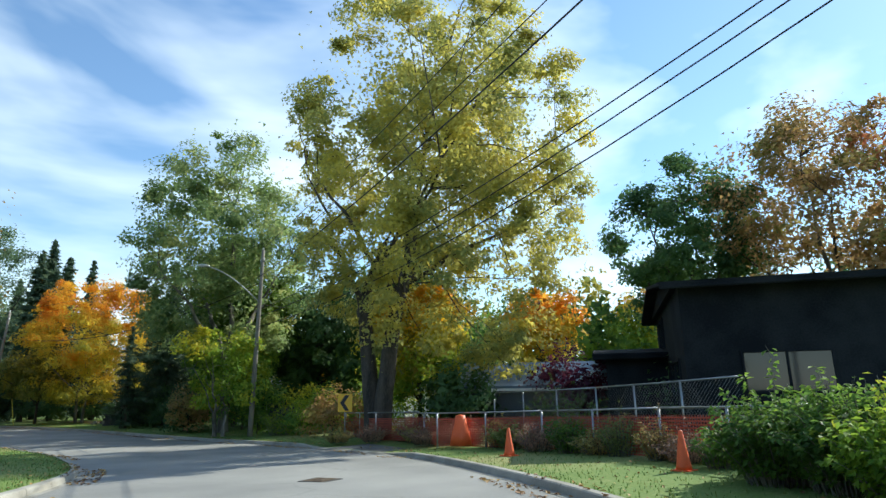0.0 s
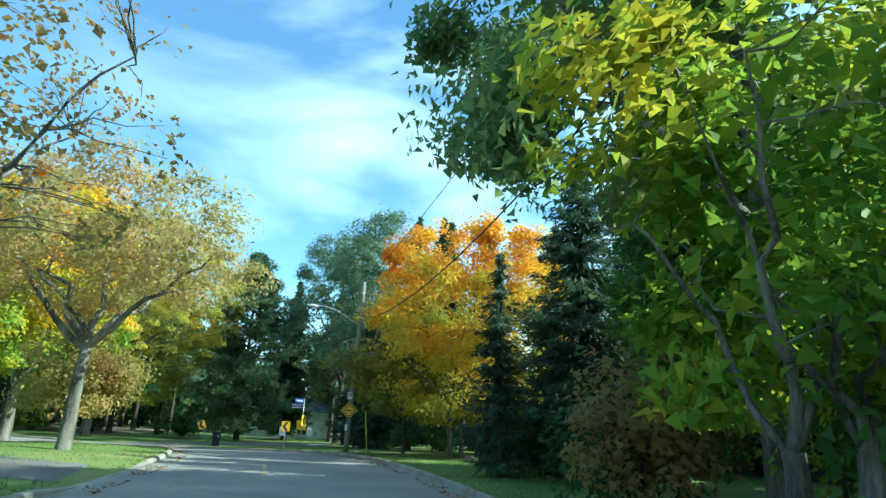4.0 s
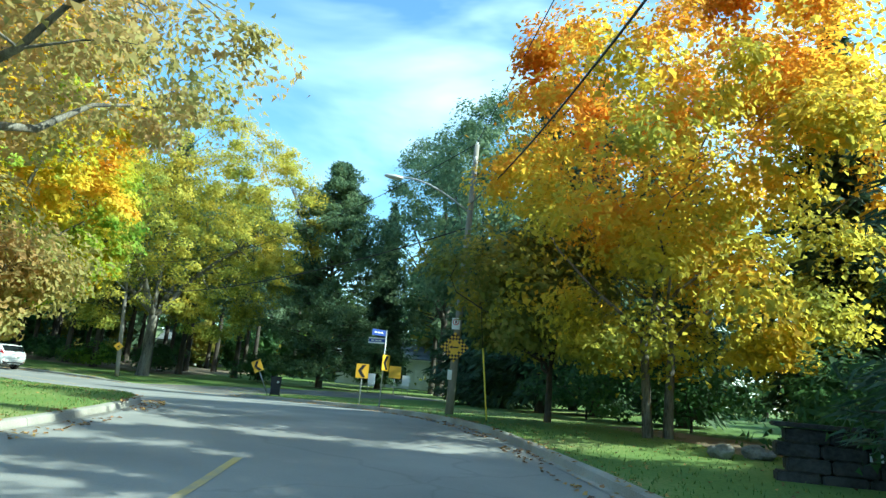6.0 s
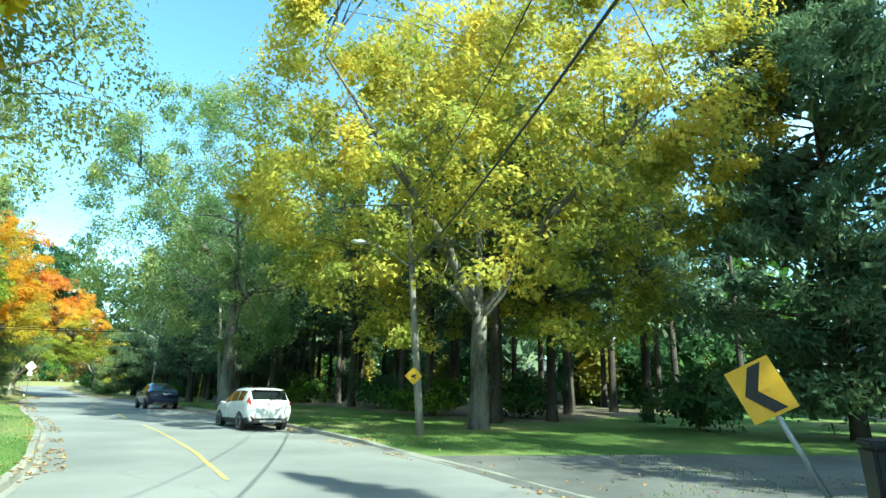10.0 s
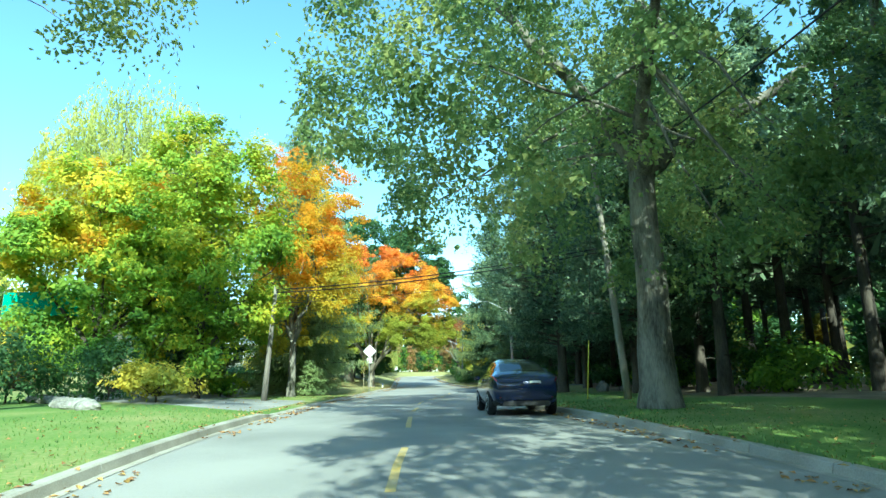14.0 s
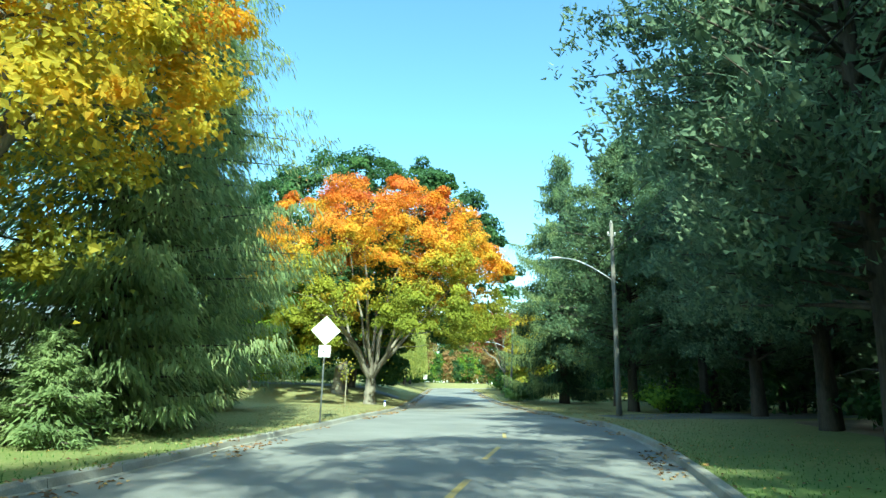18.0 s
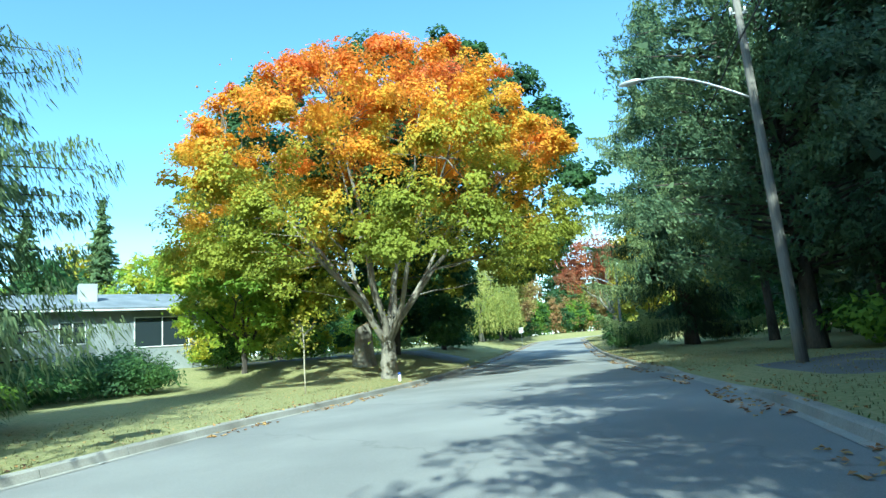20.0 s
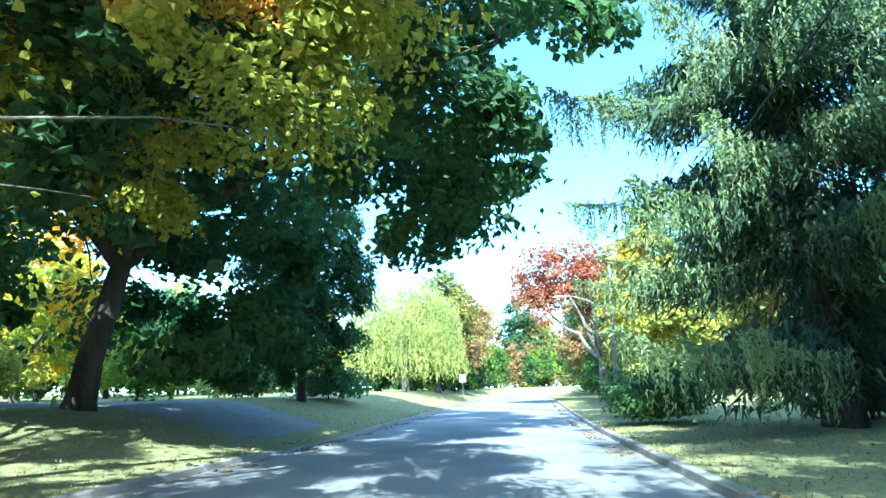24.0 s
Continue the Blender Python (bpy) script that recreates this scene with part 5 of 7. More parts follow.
_w["Base Color"].default_value, _w["Roughness"].default_value = (0.03, 0.04, 0.045, 1), 0.05
trim_white = plain("trim_white", (0.76, 0.76, 0.74), 0.5)
screen_green = plain("screen_green", (0.03, 0.30, 0.19), 0.7)
litter = leaves("leaf_litter", [(0.1, (0.16, 0.09, 0.04)), (0.45, (0.36, 0.20, 0.07)), (0.8, (0.50, 0.33, 0.10))], trans=0.1, spread=0.8)
blade_green = leaves("grass_blade", [(0.15, (0.06, 0.13, 0.02)), (0.5, (0.12, 0.22, 0.03)), (0.9, (0.30, 0.30, 0.09))], trans=0.3, spread=0.7, patch=0.15)


blade_dry = leaves("grass_blade_dry", [(0.15, (0.16, 0.17, 0.06)), (0.5, (0.30, 0.27, 0.11)), (0.9, (0.44, 0.38, 0.18))], trans=0.3, spread=0.7, patch=0.15)


# ---- small shapes ----
def box(sx, sy, sz, x=0.0, y=0.0, z=0.0, bevel=0.01, m=None):
    """A bevelled block whose foot is at z, in a bmesh."""
    bm = bmesh.new()
    bmesh.ops.create_cube(bm, size=1.0)
    bmesh.ops.scale(bm, vec=(sx, sy, sz), verts=bm.verts)
    if bevel:
        bmesh.ops.bevel(bm, geom=bm.edges, offset=min(bevel, 0.3 * min(sx, sy, sz)), segments=2, affect="EDGES")
    bmesh.ops.translate(bm, vec=(x, y, z + sz / 2), verts=bm.verts)
    if m is not None:
        bmesh.ops.transform(bm, matrix=m, verts=bm.verts)
    return bm


def rod(points, radius, sides=8):
    """A capped round bar along points."""
    r = np.full(len(points), radius) if np.isscalar(radius) else np.asarray(radius, float)
    v, q = tube(points, r, sides)
    bm = bmesh.new()
    vs = [bm.verts.new(p) for p in v]
    for f in q:
        bm.faces.new([vs[i] for i in f])
    bm.faces.new(vs[:sides][::-1])
    bm.faces.new(vs[-sides:])
    bmesh.ops.recalc_face_normals(bm, faces=bm.faces)
    for f in bm.faces:
        f.smooth = len(f.verts) == 4
    return bm


def lathe(profile, sides=20):
    """A turned shape from (radius, height) pairs, its axis along z."""
    bm = bmesh.new()
    rings = [[bm.verts.new((r * math.cos(2 * math.pi * k / sides), r * math.sin(2 * math.pi * k / sides), z)) for k in range(sides)] for r, z in profile]
    for a, b in zip(rings, rings[1:]):
        for k in range(sides):
            bm.faces.new((a[k], a[(k + 1) % sides], b[(k + 1) % sides], b[k])).smooth = True
    bm.faces.new(rings[0][::-1])
    bm.faces.new(rings[-1])
    return bm


def plate(outline, thick, m=None):
    """A flat panel of an outline in its x-z plane, facing -y."""
    bm = bmesh.new()
    f = bm.faces.new([bm.verts.new((x, 0, z)) for x, z in outline])
    g = bmesh.ops.extrude_face_region(bm, geom=[f])
    bmesh.ops.translate(bm, vec=(0, thick, 0), verts=[e for e in g["geom"] if isinstance(e, bmesh.types.BMVert)])
    bmesh.ops.recalc_face_normals(bm, faces=bm.faces)
    if m is not None:
        bmesh.ops.transform(bm, matrix=m, verts=bm.verts)
    return bm


def moved(bm, m):
    bmesh.ops.transform(bm, matrix=m, verts=bm.verts)
    return bm


def square(w, h, z=0.0, x=0.0):
    return [(x - w / 2, z - h / 2), (x + w / 2, z - h / 2), (x + w / 2, z + h / 2), (x - w / 2, z + h / 2)]


def faces(x, y, tx, ty):
    """The turn, in degrees, by which a thing at x, y that faces -y comes to face tx, ty."""
    return math.degrees(math.atan2(tx - x, -(ty - y)))


# ---- drives that cross the verge ----
def drive(name, label, a, b, c, d, mat, n=14, m=8, rim=0.1):
    """A paved sheet between four corners that follows the road and the ground."""
    u, v = np.meshgrid(np.linspace(0, 1, n), np.linspace(0, 1, m), indexing="ij")
    u, v = u[..., None], v[..., None]
    p = ((1 - u) * (1 - v) * np.array(a) + u * (1 - v) * np.array(b) + u * v * np.array(c) + (1 - u) * v * np.array(d)).reshape(-1, 2)
    o, z = lie(p[:, 0], p[:, 1])
    hw = np.where(o > 0, half_right(p[:, 0]), half_left(p[:, 0]))
    d = np.abs(o) - hw
    hump = np.array([noise.noise(Vector((x * 0.06, y * 0.06, 0.0))) for x, y in p]) * 0.25 * np.clip((np.abs(o) - 9) / 10, 0, 1)
    z = z + np.where(d < 5.3, 0.035 + np.clip((d - 0.17) / 5.23, 0, 1) * 0.237, rise(o) + 0.05) + bank(p[:, 0], o) + np.maximum(hump, 0)
    z = np.where(d < 0.12, z - 0.09, z)
    edge = ((u == 0) | (u == 1) | (v == 0) | (v == 1)).reshape(-1)
    z = np.where(edge, z - rim, z)
    i, j = np.meshgrid(np.arange(n - 1), np.arange(m - 1), indexing="ij")
    q = np.stack([i * m + j, (i + 1) * m + j, (i + 1) * m + j + 1, i * m + j + 1], -1).reshape(-1, 4)
    return tagged(part(name, raw_mesh(name, np.column_stack([p, z]), q, mat, True), None), label, "drive", kind="structure")


drive_mat = surface("drive_asphalt", (0.11, 0.108, 0.10), (0.20, 0.19, 0.175), 0.5, 0.9, 50.0, 0.3)
dirt = surface("bare_earth", (0.16, 0.12, 0.08), (0.30, 0.24, 0.16), 0.6, 0.95, 20.0, 0.6)
drive("drive_east", "grey asphalt drive into the fenced site", (3.2, -14.6), (3.9, -9.6), (6.2, -10.2), (5.0, -14.6), drive_mat)
drive("drive_bend", "grey asphalt lane leaving the bend", (-27.3, 47.6), (-17.0, 43.4), (-5.0, 56.0), (-10.0, 60.5), drive_mat, 16, 16)
drive("drive_inner", "grey asphalt drive on the inner side", (-5.0, 11.6), (-7.0, 17.4), (-20.0, 20.0), (-18.0, 12.0), drive_mat)
drive("drive_garden", "pale asphalt drive to a garden", (-55.3, 46.3), (-70.0, 49.0), (-84.0, 36.0), (-72.0, 33.0), asphalt, 18, 10)
drive("drive_pines", "shaded asphalt drive between the pines", (-88.6, 63.7), (-95.2, 64.8), (-93.0, 80.0), (-86.0, 80.0), drive_mat)
drive("drive_oak", "pale asphalt drive below the oak", (-119.5, 60.3), (-128.0, 61.7), (-134.0, 42.0), (-124.0, 40.0), asphalt)
drive("leaf_bed", "bare earth and old leaves under the orange maple", (-2.2, 29.6), (1.2, 24.6), (8.0, 28.0), (3.5, 35.0), dirt, rim=0.2)
drive("wood_floor", "brown needle floor under the pines", (-30.0, 60.5), (-62.0, 62.5), (-62.0, 84.0), (-30.0, 84.0), dirt, 30, 24, 0.25)
drive("wood_floor", "brown needle floor under the pines", (-62.0, 62.5), (-86.0, 70.5), (-86.0, 86.0), (-62.0, 84.0), dirt, 24, 18, 0.25)

# ---- poles, lamps and lines ----
def pole(x, y, top, lean, arm=None, join=0.0, radius=0.15, label="weathered wooden utility pole with a street lamp arm", cross=True):
    """A wooden pole; arm is the lamp's place, join the height at which its bracket starts."""
    z = gz(x, y) - 0.1
    ob = thing("utility_pole", label, "pole", (x, y, z), "utility poles")
    h = top - z
    t = np.linspace(0, 1, 8)
    part("shaft", rod(np.stack([t * lean[0], t * lean[1], t * h], 1), np.linspace(radius, radius * 0.62, 8), 12), pole_wood, ob)
    head = np.array([lean[0], lean[1], h])
    if cross:
        br = part("bracket", box(0.06, 0.5, 0.07, head[0], head[1], h - 0.75, 0.01), steel, ob)
        for s in (-0.2, 0.2):
            part("insulator", moved(lathe([(0.03, 0), (0.06, 0.03), (0.03, 0.07), (0.055, 0.1), (0.02, 0.16)], 10), pose(head[0], head[1] + s, h - 0.68)), trim_white, br)
        part("insulator", moved(lathe([(0.03, 0), (0.06, 0.03), (0.03, 0.07), (0.055, 0.1), (0.02, 0.16)], 10), pose(head[0], head[1], h - 0.02)), trim_white, ob)
    if arm:
        a = np.array([lean[0] * 0.7, lean[1] * 0.7, join - z])
        e = np.array([arm[0] - x, arm[1] - y, arm[2] - z])
        s = np.linspace(0, 1, 10)[:, None]
        p = a + (e - a) * s + np.array([0, 0, 1]) * (np.sin(s * np.pi * 0.5) - s) * 0.55 * np.linalg.norm((e - a)[:2])
        la = part("lamp_arm", rod(p, 0.035, 8), steel, ob, "curved grey steel lamp arm")
        d = math.degrees(math.atan2((e - a)[1], (e - a)[0]))
        bm = bmesh.new()
        bmesh.ops.create_uvsphere(bm, u_segments=16, v_segments=8, radius=0.5)
        bmesh.ops.scale(bm, vec=(0.72, 0.28, 0.17), verts=bm.verts)
        for f in bm.faces:
            f.smooth = True
        part("lamp_head", moved(bm, pose(*(e + np.array([0, 0, 0.02])), 0, 0, d)), sign_back, la, "grey cobra-head street lamp")
    return ob, Vector((x, y, z)) + Vector(head)


pA, hA = pole(5.93, 1.3, 10.4, (0.25, 0.2), (3.1, 2.6, 9.2), 7.2)
pC, hC = pole(-3.05, 34.4, 9.65, (0.4, -0.85), (-5.44, 32.6, 7.95), 7.1)
pB, hB = pole(-28.5, 52.3, 7.9, (-0.4, -0.55), (-29.9, 50.3, 6.5), 5.6)
pF, hF = pole(-57.7, 59.15, 10.2, (1.0, -1.5), None, label="leaning weathered wooden utility pole among the pines")
pD, hD = pole(-93.0, 67.4, 10.7, (-0.2, 0.1), (-94.6, 64.7, 8.8), 7.4)
pE, hE = pole(-140.5, 75.5, 9.6, (0.1, 0.3), (-141.6, 72.6, 7.9), 6.6)
pZ, hZ = pole(-4.0, -42.0, 11.4, (0, 0), None, label="weathered wooden utility pole behind the fence")
pG, hG = pole(-68.15, 45.1, 5.7, (0.9, 0.35), None, label="pale leaning wooden pole half hidden by leaves", cross=False)


def cable(a, b, sag, radius=0.014, n=14):
    t = np.linspace(0, 1, n)[:, None]
    a, b = np.array(a), np.array(b)
    p = a + (b - a) * t
    p[:, 2] -= (4 * t * (1 - t))[:, 0] * sag
    ob = part("overhead_cable", rod(p, radius, 5), cable_black)
    return tagged(ob, "thin black overhead cable between two poles", "cable", "overhead cables")


for a, b, s in ((hZ, hA, 0.6), (hB, hF, 0.5), (hF, hD, 0.8), (hD, hE, 0.8)):
    side = Vector((b.y - a.y, a.x - b.x, 0)).normalized() * 0.22
    cable(a + Vector((0, 0, 0.1)), b + Vector((0, 0, 0.1)), s)
    cable(a + side - Vector((0, 0, 0.6)), b + side - Vector((0, 0, 0.6)), s * 1.1)
    cable(a - side - Vector((0, 0, 1.7)), b - side - Vector((0, 0, 1.7)), s * 1.3, 0.022)
cable(hA + Vector((0, 0, 0.4)), hC + Vector((0, 0, 0.1)), 0.6)
cable(hA - Vector((0.05, 0, 2.0)), hC + Vector((-0.1, 0.2, -2.2)), 1.5, 0.024)
cable(hC + Vector((0, 0, 0.05)), hB, 1.7)
cable(hC + Vector((-0.1, 0.2, -3.1)), hB - Vector((0, 0, 2.3)), 0.9, 0.024)
for dz, sg in ((3.6, 1.0), (4.0, 1.2), (4.6, 1.5)):
    cable(hA - Vector((0, 0, dz)), hZ + Vector((6.0, 2.0, 1.6 - dz * 0.4)), sg, 0.02)
for k, (drop, thick) in enumerate(((0.0, 0.024), (0.16, 0.024), (0.7, 0.01))):
    cable(Vector((hF.x, hF.y, 5.9 - drop)), hG - Vector((0, 0, 0.15 + drop)), 0.25, thick)
cable(hB - Vector((0, 0, 2.6)), Vector((-52, 70, 5.5)), 0.4)


def guy(x, y, head, label):
    """A guy wire from a pole's head to the ground, with a yellow sleeve at its foot."""
    z = gz(x, y)
    a, b = Vector((x, y, z)), head - Vector((0, 0, 1.2))
    w = (b - a).normalized()
    ob = thing("guy_wire", label, "guy wire", tuple(a))
    part("wire", rod([(0, 0, -0.1), tuple((b - a) * 0.5), tuple(b - a)], 0.008, 5), cable_black, ob)
    part("sleeve", rod([tuple(w * 0.1), tuple(w * 1.2), tuple(w * 2.3)], 0.024, 8), guard_yellow, ob, "bright yellow plastic sleeve")


guy(-1.5, 30.6, hC, "guy wire with a yellow sleeve beside a pole")
guy(-57.7, 57.4, hF, "guy wire with a yellow sleeve among the pines")


# ---- road signs ----
def chevron(parent, w, h, z, m=None):
    """A yellow board with a black arrowhead pointing to its left."""
    m = m or Matrix()
    b = part("board", plate(square(w, h, z), 0.012, m), sign_yellow, parent, "yellow board")
    t = 0.30 * w
    for s in (1, -1):
        out = [(-0.36 * w, z), (-0.36 * w + t, z), (0.30 * w, z + s * 0.44 * h), (0.30 * w - t, z + s * 0.44 * h)]
        part("arrow_stroke", plate(out if s > 0 else out[::-1], 0.004, m @ pose(0, -0.005, 0)), sign_black, b, "black arrow stroke")
    return b


def post(parent, h, m=None, radius=0.03, mat=None):
    return part("post", moved(rod([(0, 0.045, -0.3), (0, 0.045, h / 2), (0, 0.045, h)], radius, 8), m or Matrix()), mat or steel, parent, "grey steel post")


def sign_at(name, label, x, y, turn, group=""):
    return thing(name, label, "road sign", (x, y, gz(x, y)), group, turn)


s1 = sign_at("chevron_sign", "yellow chevron board with black arrow behind orange netting", 5.83, -8.54, faces(5.8, -8.5, 1.0, -17.0), "chevron signs")
chevron(s1, 0.62, 0.76, 1.62)
post(s1, 1.95)
s2 = sign_at("chevron_sign", "yellow chevron board with black arrow on a steel post", -7.65, 39.4, faces(-7.65, 39.4, -5.0, 28.0), "chevron signs")
chevron(s2, 0.55, 0.62, 1.44)
post(s2, 1.75)
lean = pose(0, 0, 0, 0, -26, 0)
s3 = sign_at("chevron_sign", "tilted yellow chevron board on a leaning post", -14.06, 44.48, faces(-14.06, 44.48, -12.2, 37.0), "chevron signs")
chevron(s3, 0.50, 0.61, 1.68, lean)
post(s3, 1.95, lean)
s4 = sign_at("street_sign", "blue street name blades on a steel post with a chevron board", -6.15, 36.9, faces(-6.15, 36.9, -5.0, 26.0))
post(s4, 3.05)
for zz, tt, c in ((2.92, 48, sign_blue), (2.62, -12, sign_white)):
    m = pose(0, 0.045, 0, 0, 0, tt)
    b = part("name_blade", plate(square(0.72, 0.24, zz, -0.38), 0.01, m), c, s4, "blue and white street name blade")
    if c is sign_white:
        part("blue_band", plate(square(0.70, 0.13, zz, -0.38), 0.016, m @ pose(0, -0.003, 0)), sign_blue, b)
    for q in range(3):
        part("letter_bar", plate(square(0.12, 0.05, zz, -0.56 + 0.16 * q), 0.022, m @ pose(0, -0.006, 0)), sign_white, b)
chevron(s4, 0.5, 0.62, 1.75, pose(0.1, 0.05, 0, 0, 0, 62))
s5 = sign_at("checkerboard_sign", "yellow diamond board with black checks and an arrow on a pole", -2.97, 33.93, faces(-2.97, 33.93, -4.4, 26.0))
S = 0.74
turn45 = pose(0, 0, 2.3, 0, 45, 0)
bd = part("board", plate(square(S, S), 0.012, turn45 @ pose(0, -0.02, 0)), sign_yellow, s5, "yellow diamond board")
n = 9
for a in range(n):
    for b in range(n):
        if (a + b) % 2 == 1 and (min(a, b) < 2 or max(a, b) > n - 3) and not (a in (0, 8) and b in (0, 8)):
            part("check", plate(square(S / n * 0.98, S / n * 0.98, (b - 4) * S / n, (a - 4) * S / n), 0.004, turn45 @ pose(0, -0.025, 0)), sign_black, bd)
part("arrow", plate([(-0.18, 2.3), (-0.08, 2.37), (-0.08, 2.325), (0.15, 2.325), (0.15, 2.275), (-0.08, 2.275), (-0.08, 2.23)], 0.004, pose(0, -0.026, 0)), sign_black, bd, "black arrow")
part("upright_line", plate(square(0.018, 0.34, 2.3, -0.21), 0.004, pose(0, -0.026, 0)), sign_black, bd)
s6 = thing("no_parking_sign", "small white no-parking board on a pole", "road sign", (-2.93, 33.88, gz(-2.93, 33.88)), "", faces(-2.93, 33.88, -4.4, 26.0))
b = part("board", plate(square(0.30, 0.40, 3.12), 0.008, pose(-0.04, -0.03, 0)), sign_white, s6)
ring = bmesh.new()
for k in range(20):
    a0, a1 = 2 * math.pi * k / 20, 2 * math.pi * (k + 1) / 20
    ring.faces.new([ring.verts.new((r * math.cos(a) - 0.04, -0.036, 3.18 + r * math.sin(a))) for r, a in ((0.09, a0), (0.115, a0), (0.115, a1), (0.09, a1))])
part("red_ring", ring, sign_red, b, "red ring")
part("letter_bar", plate(square(0.06, 0.1, 3.18, -0.04), 0.004, pose(0, -0.035, 0)), sign_black, b)
part("slash", plate(square(0.2, 0.02), 0.004, pose(-0.04, -0.037, 3.18, 0, 45, 0)), sign_red, b)
s7 = thing("pole_notice", "white paper notice low on a pole", "notice", (-3.0, 34.1, gz(-3.0, 34.1)), "", faces(-3.0, 34.1, -4.4, 26.0))
part("paper", plate(square(0.16, 0.34, 1.35, -0.08), 0.004, pose(0, -0.05, 0)), sign_white, s7)
s8 = sign_at("warning_sign", "yellow diamond warning board with a black figure on a pole", -28.5, 52.1, faces(-28.5, 52.1, -18.0, 40.0))
b = part("board", plate(square(0.45, 0.45), 0.01, pose(-0.15, -0.08, 2.05, 0, 45, 0)), sign_yellow, s8)
part("symbol", plate([(-0.12, -0.03), (0.015, 0.06), (0.12, 0.03), (0.04, 0.0), (0.09, -0.09), (-0.015, -0.04)], 0.004, pose(-0.15, -0.086, 2.05)), sign_black, b, "black figure shape")
s9 = sign_at("diamond_sign", "pale back of a diamond sign with a small tab below", -84.9, 52.4, faces(-84.9, 52.4, -70.0, 53.5))
part("board", plate(square(0.74, 0.74), 0.01, pose(0, -0.02, 3.15, 0, 45, 0)), sign_white, s9, "pale bare board")
part("tab", plate(square(0.42, 0.42, 2.42), 0.01, pose(0, -0.02, 0)), sign_white, s9, "pale square tab")
post(s9, 3.5)
s10 = sign_at("yellow_sign", "yellow lawn board by the white house", -10.3, 58.9, faces(-10.3, 58.9, -8.0, 32.0))
part("board", plate(square(0.9, 0.9, 1.75), 0.012), sign_yellow, s10)
post(s10, 1.9)
for k, (x, y) in enumerate(((-12.0, 58.6), (-9.5, 59.3))):
    q = sign_at("lawn_sign", "pale lawn board on thin legs", x, y, faces(x, y, -8.0, 32.0), "lawn signs")
    part("board", plate(square(0.55, 0.8, 1.15), 0.012), sign_white, q)
    for s in (-0.2, 0.2):
        part("leg", rod([(s, 0.02, -0.2), (s, 0.02, 0.4), (s, 0.02, 0.8)], 0.012, 6), steel, q)
s11 = sign_at("roadside_sign", "small white board on a steel post by the willow", -163.0, 67.6, faces(-163, 67.6, -100, 63))
part("board", plate(square(0.6, 0.75, 2.3), 0.012), sign_white, s11)
post(s11, 2.7)


